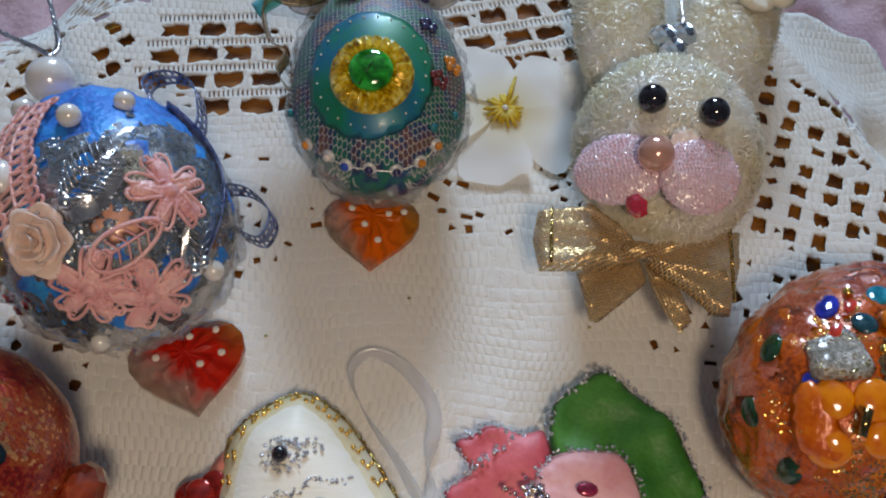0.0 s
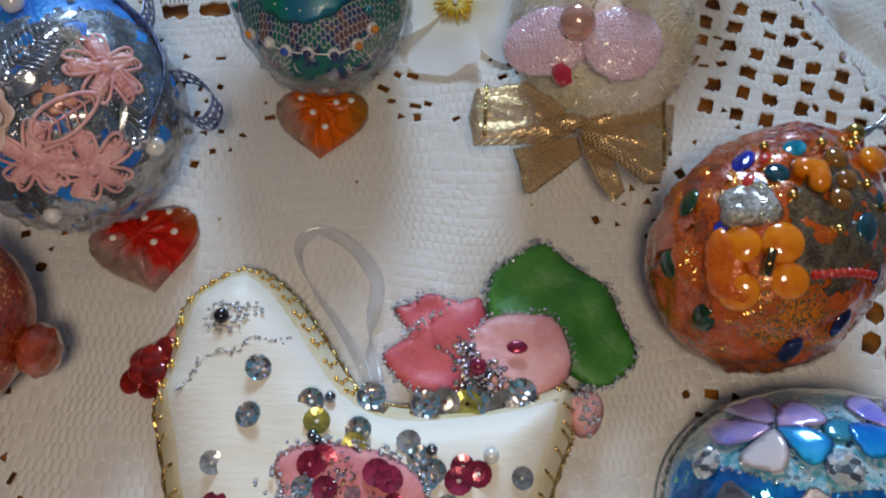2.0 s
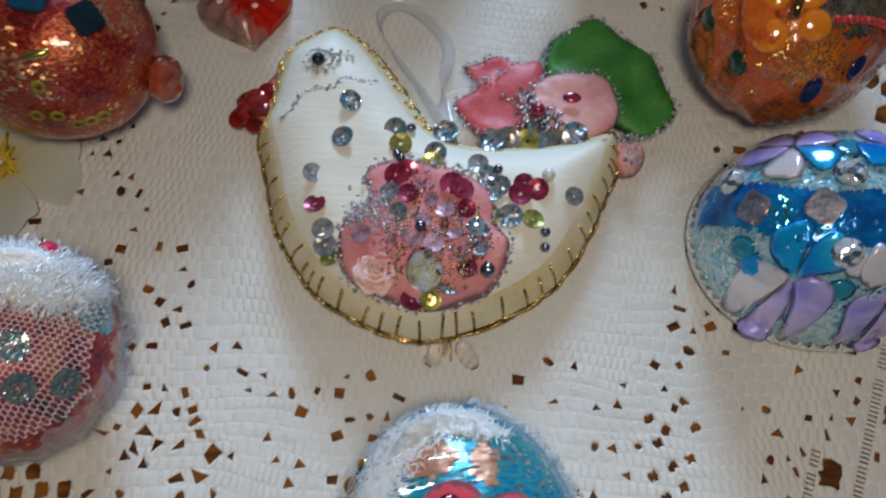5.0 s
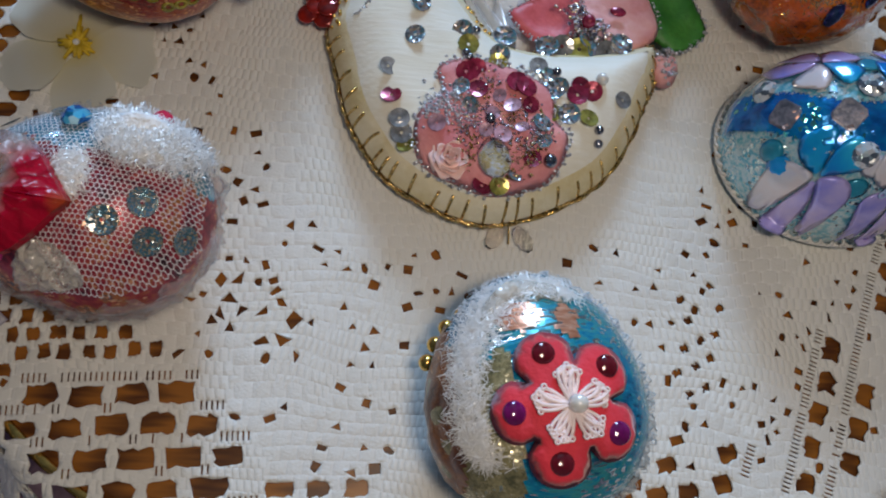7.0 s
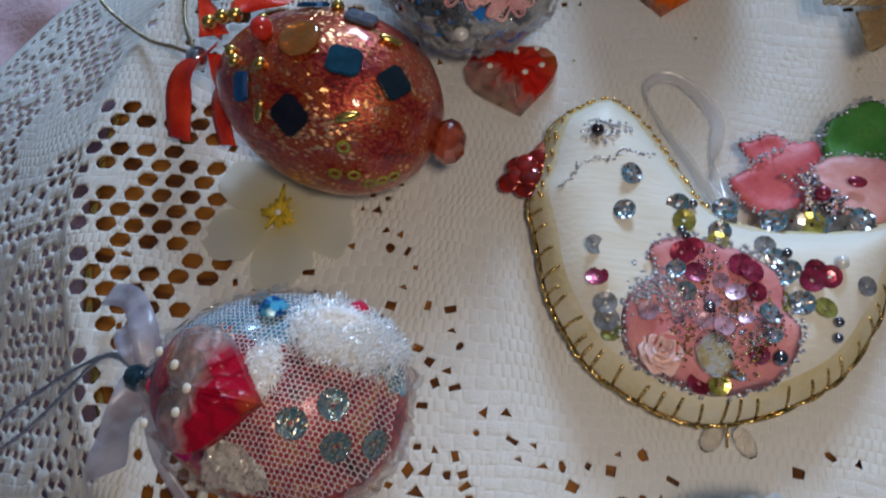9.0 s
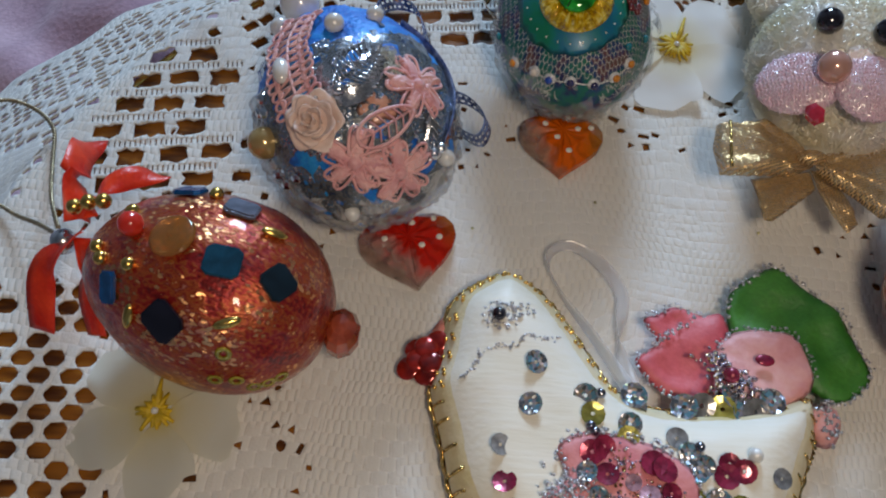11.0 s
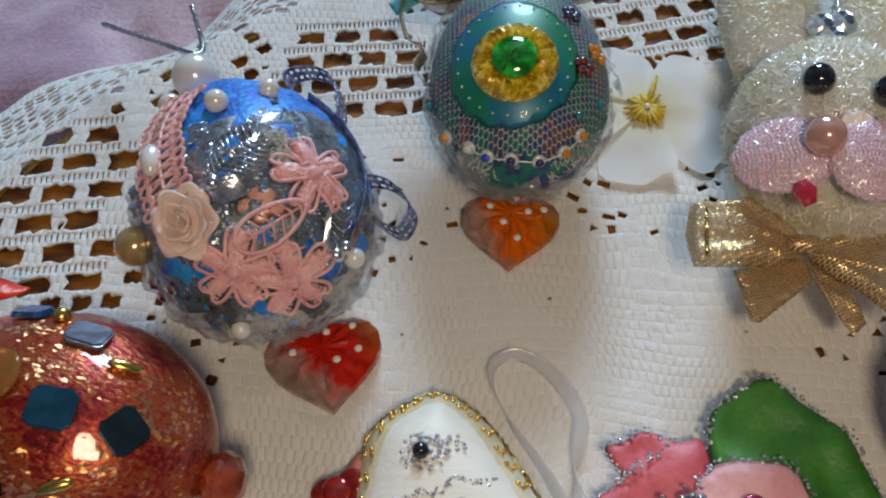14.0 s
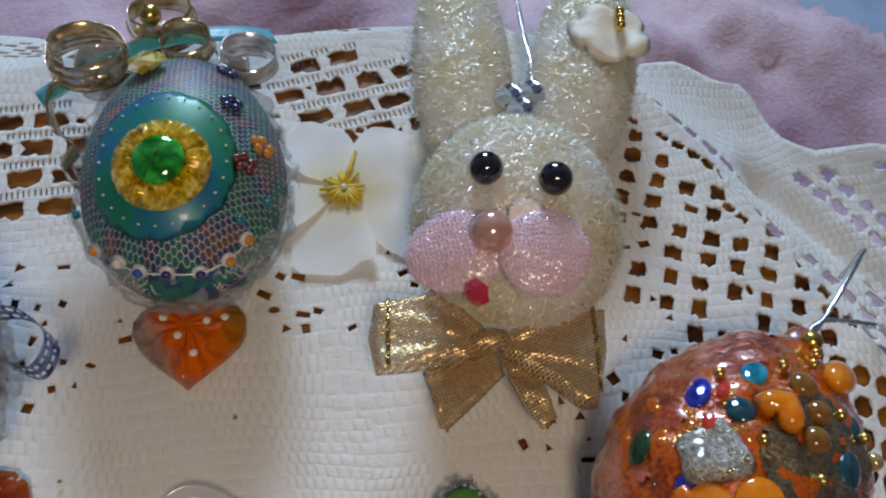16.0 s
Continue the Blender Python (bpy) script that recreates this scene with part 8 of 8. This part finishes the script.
def oval_egg():
    egg = Egg(4.15, 3.05, 3.8, 0.7)
    t = thing("egg_ornament", 14.8, -6.0, 3, "blue holographic egg ornament with iridescent petals and a lace edge", "ornament", 0.05, "egg ornaments")
    keep = lambda c: c.z > 0.15
    clear = mottle("clear_holographic_film", [(0.06, 0.34, 0.50), (0.18, 0.52, 0.64), (0.56, 0.72, 0.78), (0.04, 0.42, 0.62), (0.80, 0.84, 0.84)], 120, 600, 0.35, 0.12, 0.2, 0.9, 0.8, 0.0018, fleck=(0.75, 0.92, 0.92), flecks_at=0.93, fleck_scale=900)
    part("shell", egg.mesh(48, 80, 0, 0.06, keep=keep), clear, t, "clear holographic shell")
    blue = mottle("deep_blue_holographic_foil", [(0.003, 0.08, 0.36), (0.004, 0.17, 0.58), (0.005, 0.28, 0.70), (0.005, 0.14, 0.54)], 60, 420, 0.25, 0.12, 0.45, 0.6, 0.8, 0.0022, fleck=(0.20, 0.85, 0.80), flecks_at=0.955, fleck_scale=700)
    sweep = lambda x: 0.24 * max(0.0, -x - 1.5) ** 2
    low, high = (lambda x: -1.50 + sweep(x)), (lambda x: -0.22 - 0.08 * x + sweep(x))
    part("band", egg.mesh(110, 160, 0.06, 0.07, 9.0, keep=lambda c: low(c.x) < c.y < high(c.x) and c.z > 1.0), blue, t, "deep blue foil band")
    edge = bmesh.new()
    for hi in (0, 1):
        xs = [-3.3 + 6.8 * k / 40 for k in range(41)]
        pts = [egg.top(x, high(x) if hi else low(x), 0.06)[0] for x in xs]
        into(edge, glitter_line(pts, 0.07, 70 + hi, 6))
    part("glitter", edge, GLIT_SILVER, t, "silver glitter along the band")
    films = {n: mottle(n + "_iridescent_film", cs, 45, 500, 0.12, 0.14, 0.2, 0.8, 0.25, 0.001) for n, cs in (
        ("violet", [(0.28, 0.28, 0.90), (0.50, 0.44, 0.90), (0.68, 0.56, 0.88)]), ("blue", [(0.004, 0.18, 0.72), (0.006, 0.34, 0.80), (0.02, 0.48, 0.84)]),
        ("aqua", [(0.01, 0.18, 0.34), (0.03, 0.30, 0.46), (0.10, 0.40, 0.54)]), ("pearl", [(0.58, 0.60, 0.80), (0.76, 0.74, 0.80), (0.80, 0.68, 0.70)]))}

    def flower(u, v, size, spin, kinds, lift=0.10):
        """Five film petals, each a heart-ended tongue, lying flat on the shell."""
        for k, kind in enumerate(kinds):
            a = radians(spin + 72 * k)
            length, wide = size, size * 0.70
            o = []
            for i in range(24):
                f = 2 * math.pi * i / 24
                q = 1 - 0.16 * max(0, math.cos(f)) ** 6
                o.append((length * (0.54 + 0.48 * math.cos(f) * q), wide * 0.46 * math.sin(f) * (1 + 0.55 * math.cos(f)) * (1 - 0.12 * math.sin(2 * f))))
            o = [(math.cos(a) * x - math.sin(a) * y + u, math.sin(a) * x + math.cos(a) * y + v) for x, y in o]
            bm = pillow(o, 0.012, 0.12, 0.5, 0.0, 0.03, 0.03)
            part("petal", onto(bm, egg, lift + 0.012 * k), films[kind], t, kind + " iridescent film petal")
    flower(-2.12, 1.45, 1.15, 25, ("violet", "violet", "violet", "pearl", "blue"))
    flower(0.42, 1.10, 1.25, 50, ("violet", "violet", "blue", "violet", "blue"))
    flower(-2.42, -1.90, 1.25, 100, ("blue", "pearl", "violet", "violet", "blue"))
    flower(0.0, -2.28, 1.15, 75, ("blue", "pearl", "violet", "violet", "aqua"))
    flower(2.35, -1.75, 1.0, 10, ("aqua", "violet", "blue", "aqua", "pearl"))
    flower(2.6, 0.75, 0.9, 40, ("aqua", "blue", "violet", "aqua", "aqua"))
    disc = [(0.42 * math.cos(k * math.pi / 10), 0.36 * math.sin(k * math.pi / 10)) for k in range(20)]
    for u, v, kind in ((-0.9, 1.25, "aqua"), (-3.3, -1.4, "blue"), (1.5, 0.1, "aqua"), (0.75, -1.62, "aqua"), (-1.0, -1.85, "pearl"), (-3.5, -0.95, "aqua"), (-1.35, -2.3, "aqua")):
        lay(t, "sequin", pillow(disc, 0.04, 0.12, 0.5, 0, 0.15), films[kind], egg, u, v, 20, "round " + kind + " film sequin", 0.08, 2.6)
    sq = mottle("smoky_holographic_square", [(0.07, 0.08, 0.11), (0.20, 0.20, 0.24), (0.36, 0.32, 0.36)], 160, 700, 0.4, 0.34, 0.4, 0.2, 0.4, fleck=(0.75, 0.45, 0.35), flecks_at=1.0, fleck_scale=900)
    for u, v in ((-3.27, -0.06), (-1.86, -0.46), (0.02, -0.70), (2.14, -0.77)):
        lay(t, "square_sequin", square_piece(0.84, 0.84, 0.06), sq, egg, u, v, 45, "smoky holographic square sequin", 0.1, 2.6, True)
    rg = gem_mesh(0.42, 0.28, CUT_STONE, 12)
    for u, v in ((-1.37, -1.56), (-1.16, 0.34), (-3.45, 0.95), (1.68, -1.84)):
        seat(t, "rhinestone", rg, egg, u, v, 0.08)
    chain = bmesh.new()
    for k in range(7):
        into(chain, tube([(0.13 * math.cos(f), 0.10 * math.sin(f), 0.0) for f in [q * 0.785 for q in range(9)]], 0.03, 5), Matrix.Translation((-0.5 + 0.17 * k, 0.02 * math.sin(2 * k), 0.03)))
    lay(t, "lace_strip", chain, paint("pale_blue_lace", (0.34, 0.50, 0.76), 0.5, 0, 0.1, 200, 0.3), egg, -0.25, -2.15, 55, "pale blue lace strip", 0.2, 2.6)
    cord = bmesh.new()
    for k in range(64):
        a = 2 * math.pi * k / 64
        x, y = 4.08 * math.cos(a), 3.05 * math.sin(a) * (1 - 0.1 * math.cos(a))
        loop = [(x + 0.17 * math.cos(a + f) * 1.0, y + 0.17 * math.sin(a + f), 0.40 + 0.05 * math.sin(f)) for f in [j * 0.628 for j in range(11)]]
        into(cord, tube(loop, 0.055, 5))
    into(cord, tube([(4.24 * math.cos(2 * math.pi * k / 80), 3.2 * math.sin(2 * math.pi * k / 80) * (1 - 0.1 * math.cos(2 * math.pi * k / 80)), 0.36) for k in range(80)], 0.05, 5, True))
    part("lace_edge", cord, paint("silvery_white_lace", (0.66, 0.64, 0.60), 0.5, 0.1, 0.1, 200, 0.3, 900), t, "silvery white looped lace edge")
    part("base", egg.mesh(24, 48, -0.05, keep=lambda c: 0.0 < c.z < 0.6), clear, t, "clear underside")


for build in (blue_egg, teal_egg, red_egg, pink_egg, flower_egg, amber_egg, oval_egg):
    build()

# ---- rabbit ornament ----
def mesh_ribbon():
    """Ribbon woven of gold threads with gaps between them."""
    m = flakes("gold_mesh_ribbon", [(0.74, 0.49, 0.22), (0.82, 0.58, 0.27), (0.62, 0.40, 0.17), (0.86, 0.64, 0.32), (0.68, 0.48, 0.28)], 2300, 0.34, 0.65, 0.45)
    t = m.node_tree
    b = t.nodes["Principled BSDF"]
    tex, sep = t.nodes.new("ShaderNodeTexCoord"), t.nodes.new("ShaderNodeSeparateXYZ")
    t.links.new(tex.outputs["Object"], sep.inputs[0])
    w = [calc(t, "ABSOLUTE", calc(t, "SINE", calc(t, "MULTIPLY", calc(t, "ADD", sep.outputs[a], calc(t, "MULTIPLY", sep.outputs[c], k)), 3600.0))) for a, c, k in ((0, 1, 0.35), (1, 0, -0.35))]
    gap = calc(t, "MULTIPLY", calc(t, "GREATER_THAN", w[0], 0.55), calc(t, "GREATER_THAN", w[1], 0.4))
    t.links.new(calc(t, "MULTIPLY_ADD", gap, -0.75, 1.0), b.inputs["Alpha"])
    # threads stand out: the shade in the gaps is put into the base colour
    tone = t.nodes.new("ShaderNodeVectorMath")
    tone.operation = "SCALE"
    t.links.new(b.inputs["Base Color"].links[0].from_socket, tone.inputs[0])
    t.links.new(calc(t, "MULTIPLY_ADD", calc(t, "MULTIPLY", w[0], w[1]), -0.85, 1.15), tone.inputs["Scale"])
    t.links.new(tone.outputs[0], b.inputs["Base Color"])
    return m


def rabbit():
    egg = Egg(3.25, 3.0, 2.6, 2.7, 0.04)
    skull = Egg(2.85, 2.6, 2.6, 2.7, 0.04)
    ahead = Vector((0.45, 0, 0))
    t = thing("rabbit_ornament", 9.8, 7.3, 90, "cream chenille rabbit-head ornament with pink cheeks and a gold bow", "ornament", 0.05)
    cream = paint("cream_chenille", (0.90, 0.84, 0.66), 0.6, 0, 0.12, 80, 0.6, 500, second=(0.94, 0.92, 0.84))
    fibre = film("cream_tinsel", (0.94, 0.88, 0.68), 0.42, 0.13, 0.28, (0.99, 0.97, 0.92), 70)
    part("head", skull.mesh(30, 48, -0.1, 0.2), cream, t, "stuffed cream head", Matrix.Translation(ahead * CM))
    part("fur", strands(lambda rnd: (lambda q: (q[0] + ahead, q[1]))(skull.spot(rnd.uniform(0.08, 3.06), rnd.uniform(-1.75, 1.75), -0.05)), 15000, 0.62, 0.034, 61, 1.6, 0.24), fibre, t, "glossy cream chenille fibres")
    part("fur_fringe", strands(lambda rnd: (lambda q: (q[0] + ahead, q[1]))(skull.spot(rnd.uniform(0.08, 3.06), rnd.uniform(-1.75, 1.75), -0.05)), 5000, 0.46, 0.035, 63, 1.4, 0.15, 0.45), fibre, t, "loose cream chenille ends")
    for x0, y0, x1, y1, w in ((9.0, 10.2, 9.7, 19.0, 1.45), (11.9, 10.2, 14.6, 18.6, 1.6)):
        a, b = local_of(t, x0, y0, 1.9), local_of(t, x1, y1, 1.6)
        c, d = (a + b) / 2, (b - a)
        ang = math.atan2(d.y, d.x)
        eg = Egg(d.length / 2, w, 1.1, 0, 0.0)
        m = Matrix.Translation(c * CM) @ Matrix.Rotation(ang, 4, "Z")
        ear = part("ear", eg.mesh(30, 30, -0.05, 0.15), cream, t, "long cream ear", m)
        part("ear_fur", strands(lambda rnd: eg.spot(rnd.uniform(0.08, 3.06), rnd.uniform(-1.9, 1.9), -0.05), 7500, 0.62, 0.034, 62, 1.6, 0.24), fibre, ear, "glossy cream chenille fibres")
        part("fur_fringe", strands(lambda rnd: eg.spot(rnd.uniform(0.08, 3.06), rnd.uniform(-1.9, 1.9), -0.05), 2600, 0.46, 0.035, 64, 1.4, 0.15, 0.45), fibre, ear, "loose cream chenille ends")
    seat(t, "eye", ball_mesh(0.41, BLACK_BEAD, 24), egg, 0.29, 1.08, 0.28, "black bead eye")
    seat(t, "eye", ball_mesh(0.41, BLACK_BEAD, 24), egg, -0.18, -0.36, 0.28, "black bead eye")
    seat(t, "nose", ball_mesh(0.49, PEARL_PINK, 28), egg, -1.3, 1.12, 0.45, "copper-pink pearl nose")
    pk = paint("pink_crochet", (0.92, 0.64, 0.74), 0.34, 0, 0.12, 120, 0.8, 450, second=(0.86, 0.64, 0.76), sheen=0.4)
    pf = film("pink_glossy_yarn", (0.95, 0.72, 0.80), 0.4, 0.2, 0.3, (0.97, 0.84, 0.92), 120)
    for u, v, ru, rv in ((-1.35, 1.95, 1.0, 1.3), (-1.80, 0.02, 1.05, 1.08)):
        p, n = egg.top(u, v, -0.10)
        q = Vector((0, 0, 1)).rotation_difference((n + Vector((0, 0, 0.8))).normalized()).to_matrix().to_4x4()
        m = Matrix.Translation(p * CM) @ q
        ck = part("cheek", finish("cheek", ball(1.0, 24, (ru, rv, 0.36)), pk), None, t, "pink crocheted cheek", m)

        def root(rnd):
            a, q = rnd.uniform(0, 6.283), math.sqrt(rnd.random())
            x, y, z = q * math.cos(a), q * math.sin(a), math.sqrt(max(0.0, 1 - q * q))
            return (ru * x, rv * y, 0.36 * z), Vector((x / ru, y / rv, z / 0.36)).normalized()
        tagged(part("yarn", strands(root, 420, 0.36, 0.035, int(10 * rv), 1.0, 0.12), pf, ck), "loose ends of glossy pink yarn", kind="stuff")
        rows, rnd = bmesh.new(), random.Random(int(100 * rv))
        for i in range(-9, 10):
            for j in range(-12, 13):
                x, y = 0.115 * i + rnd.uniform(-0.015, 0.015) + 0.02 * math.sin(j), 0.085 * j + 0.02 * math.sin(i)
                if x * x + y * y > 0.92:
                    continue
                pts = []
                for f in (-0.5, 0.0, 0.5):
                    xx, yy = x + 0.13 * f, y + 0.05 * f * (1 if i % 2 else -1)
                    pts.append((ru * xx, rv * yy, 0.36 * math.sqrt(max(0.0, 1 - xx * xx - yy * yy)) + (0.035 if f == 0 else 0.0)))
                into(rows, tube(pts, 0.036, 5))
        tagged(part("crochet", rows, pk, ck), "glossy pink crochet work", kind="stuff")
    skin = paint("peach_satin", (0.84, 0.64, 0.54), 0.5, 0, 0.1, 80, 0.2)
    lay(t, "muzzle", pillow([(0.6 * math.cos(a), 0.5 * math.sin(a)) for a in [k * 0.3491 for k in range(18)]], 0.06, 0.2), skin, egg, -1.05, 0.35, 0, "peach satin patch", 0.0)
    ms = paint("rose_stone", (0.52, 0.03, 0.07), 0.15, 0, 0.15, 120, 0, coat=0.8)
    seat(t, "mouth", gem_mesh(0.30, 0.22, ms, 6, 1.2), egg, -2.25, 1.45, 0.32, "rose-red faceted stone", 20)
    rs = gem_mesh(0.36, 0.26, CUT_STONE, 10)
    for x, y in ((10.35, 12.3), (11.0, 12.45), (10.6, 11.75)):
        part("rhinestone", rs, None, t, "clear rhinestone", Matrix.Translation(local_of(t, x, y, 2.75) * CM) @ Matrix.Scale(1.35, 4))
    fl = paint("cream_silk_petal", (0.86, 0.81, 0.66), 0.6, 0, 0.08, 60, 0.2)
    p = local_of(t, 13.9, 14.8, 3.0)
    part("silk_flower", pillow(shift(petals(5, 1.3, 0.80, 0.6, 0.3, 0.06, 5), p.x, p.y), 0.15, 0.25, 0.5, 2.95, 0.3, 0.3), fl, t, "cream silk flower on the ear")
    for k in range(3):
        q = local_of(t, 14.15 + 0.05 * k, 14.75 + 0.3 * k, 3.35)
        part("gold_bead", ball_mesh(0.19, GOLD, 12, (0.9, 0.9, 1)), None, t, m=Matrix.Translation(q * CM))
    part("cord", twisted_cord(spline([local_of(t, 11.0, 12.2, 2.4), local_of(t, 11.5, 14.2, 2.0), local_of(t, 11.8, 17.5, 1.2), local_of(t, 12.2, 20.5, 0.3)], 70), 0.085, 3.6), SILVER, t, "twisted silver cord")
    # bow of gold mesh ribbon
    gm = mesh_ribbon()
    bow = part("bow", ball_mesh(0.36, gm, 18, (0.7, 1.3, 0.6)), None, t, "bow of gold mesh ribbon", Matrix.Translation(local_of(t, 8.62, 4.35, 2.95) * CM))
    inv = bow.matrix_basis.inverted()
    b = lambda x, y, z: (inv @ (local_of(t, x, y, z) * CM)) / CM

    def wing(corners, z, high, name, label, mouth):
        """A loop or tail of ribbon: thin, straight-edged, with creases that run out from the knot; mouth: the loop's open end."""
        c = [Vector(b(x, y, 0)[:2]) for x, y in corners]
        o = [p.lerp(q, f / 6) for p, q in zip(c, c[1:] + c[:1]) for f in range(6)]
        base = b(0, 0, z).z
        bm = pillow(o, high, 0.11, 0.5, base, 0.22, 0.05)
        for v in bm.verts:
            a, q = math.atan2(v.co.y, v.co.x), math.hypot(v.co.x, v.co.y)
            if v.co.z > base + 0.02:
                v.co.z += (0.11 * (1 - abs(math.sin(5.5 * a + 0.5 * math.sin(2 * q)))) + 0.05 * (1 - abs(math.sin(13 * a + 1.0)))) * min(1, q) - 0.05
        wg = part(name, bm, gm, bow, label)
        if mouth:
            p, q = (Vector(b(x, y, z)) for x, y in mouth)
            part("fold", tube([p.lerp(q, f / 8) + Vector((0, 0, high + 0.03 + 0.02 * math.sin(3 * f))) for f in range(9)], 0.055, 6), GLIT_GOLD, wg, "bright gold fold")
    wing([(5.97, 5.77), (7.49, 6.00), (8.61, 5.05), (8.88, 4.39), (8.16, 3.98), (6.65, 3.87), (5.90, 3.84), (5.77, 4.83)], 2.4, 0.34, "loop", "gold mesh loop", ((6.30, 5.70), (6.18, 3.95)))
    wing([(9.05, 4.84), (10.33, 5.34), (11.87, 5.36), (11.67, 4.17), (11.14, 2.71), (10.71, 2.70), (10.05, 3.36), (9.44, 3.80), (8.98, 4.25)], 2.3, 0.34, "loop", "gold mesh loop", ((11.45, 5.30), (11.20, 3.0)))
    wing([(9.02, 4.59), (8.39, 4.47), (7.07, 4.13), (7.23, 3.47), (7.33, 2.64), (7.58, 2.61), (8.45, 3.33), (9.12, 3.92)], 1.85, 0.10, "tail", "gold mesh ribbon tail", None)
    wing([(9.03, 4.69), (9.19, 3.82), (9.45, 3.08), (9.86, 2.36), (10.25, 2.74), (10.11, 3.57), (9.70, 4.42)], 1.85, 0.10, "tail", "gold mesh ribbon tail", None)


rabbit()


# ---- loose silk frangipani flowers ----
def silk_flower(x, y, yaw, size, mat_, pistil, label, seed):
    t = thing("silk_flower", x, y, yaw, label, "flower", 0.15, "loose silk flowers")
    rnd = random.Random(seed)
    for k in range(5):
        o = []
        for j in range(26):
            a = 2 * math.pi * j / 26
            rr = 1 + 0.06 * math.sin(3 * a + k) + 0.03 * math.sin(7 * a + 2 * k)
            o.append((size * (0.60 + 0.46 * math.cos(a)) * rr, size * 0.42 * math.sin(a) * (1 + 0.35 * math.cos(a)) * rr))
        bm = pillow(o, 0.0, 0.15, 0.5, 0.0, 0.4, 0.0, True)
        ph = rnd.uniform(0, 6)
        for v in bm.verts:
            r = v.co.length / size
            v.co.z += 0.02 + 0.14 * max(0.0, 1 - r * r) + 0.05 * math.sin(2.0 * v.co.y + ph) * r + 0.10 * noise.noise(v.co * 0.9 + Vector((ph, k, 0))) * r + 0.30 * (v.co.y / size) + 0.25 * (v.co.y / size) ** 2 + 0.01 * k
        part("petal", bm, mat_, t, m=Matrix.Rotation(2 * math.pi * k / 5 + 0.3, 4, "Z"))
    bm = bmesh.new()
    for k in range(22):
        a = 2 * math.pi * k / 22 + rnd.uniform(-0.15, 0.15)
        l = size * rnd.uniform(0.16, 0.28) * (2.1 if k == 3 else 1)
        into(bm, tube([(0.08 * math.cos(a), 0.08 * math.sin(a), 0.28), (0.6 * l * math.cos(a), 0.6 * l * math.sin(a), 0.30), (l * math.cos(a), l * math.sin(a), 0.26)], 0.11, 6, taper=lambda f: 1 - 0.6 * f))
    part("stamen_tuft", bm, pistil, t, "tuft of yellow stamens")
    part("centre_bead", ball_mesh(0.11, PEARL), None, t, "", Matrix.Translation((0, 0, 0.0036)))




def silk(name, colour, blush):
    """Silk that turns yellow towards the flower's middle."""
    m, t, b, add = nodes_of(name)
    tex, ln, no, ad, rp = add("ShaderNodeTexCoord"), add("ShaderNodeVectorMath"), add("ShaderNodeTexNoise"), add("ShaderNodeMath"), add("ShaderNodeValToRGB")
    ln.operation = "LENGTH"
    t.links.new(tex.outputs["Object"], ln.inputs[0])
    no.inputs["Scale"].default_value = 160
    t.links.new(tex.outputs["Object"], no.inputs["Vector"])
    ad.operation = "MULTIPLY_ADD"
    ad.inputs[1].default_value = 0.004
    t.links.new(no.outputs["Fac"], ad.inputs[0])
    t.links.new(ln.outputs["Value"], ad.inputs[2])
    e = rp.color_ramp.elements
    mr = add("ShaderNodeMapRange")
    mr.inputs[1].default_value, mr.inputs[2].default_value = 0.004, 0.021
    t.links.new(ad.outputs[0], mr.inputs[0])
    e[0].color, e[1].color = (*blush, 1), (*colour, 1)
    mid = e.new(0.42)
    mid.color = (*[0.35 * p + 0.65 * q for p, q in zip(blush, colour)], 1)
    t.links.new(mr.outputs[0], rp.inputs[0])
    d, tr, mx = add("ShaderNodeBsdfDiffuse"), add("ShaderNodeBsdfTranslucent"), add("ShaderNodeMixShader")
    t.nodes.remove(b)
    mx.inputs[0].default_value = 0.28
    for i, s in enumerate((d, tr)):
        t.links.new(rp.outputs[0], s.inputs["Color"])
        t.links.new(s.outputs[0], mx.inputs[1 + i])
    t.links.new(mx.outputs[0], t.nodes["Material Output"].inputs["Surface"])
    return m


SILK = silk("white_silk_petal", (0.92, 0.92, 0.90), (0.78, 0.62, 0.16))
SILK_SHADE = silk("ivory_silk_petal", (0.70, 0.70, 0.62), (0.66, 0.54, 0.16))
YELLOW = paint("yellow_stamen", (0.62, 0.42, 0.015), 0.6, 0, 0.2, 200, 0.3)
silk_flower(5.5, 10.9, 25, 2.75, SILK, YELLOW, "white silk frangipani with yellow middle lying on the lace", 3)
silk_flower(-10.35, -4.4, 50, 2.35, SILK_SHADE, YELLOW, "ivory silk frangipani with yellow middle lying on the lace", 5)

# ---- stray sequins and crumbs on the cloth ----
tiny = finish("crumb", ball(0.06, 6, (1, 1, 0.4)), paint("glitter_crumb", (0.45, 0.42, 0.2), 0.3, 0.6, 0.3, 300, 0, rnd=0.5))
for x, y in ((2.44, 3.94), (-1.6, 2.6), (5.2, -11.2), (7.8, 3.2)):
    ob = new("glitter_crumb", tiny)
    ob.matrix_basis = Matrix.Translation(Vector((x, y, 0.17)) * CM)
    tagged(ob, "tiny greenish glitter crumb lying on the cloth", "glitter", "crumbs")
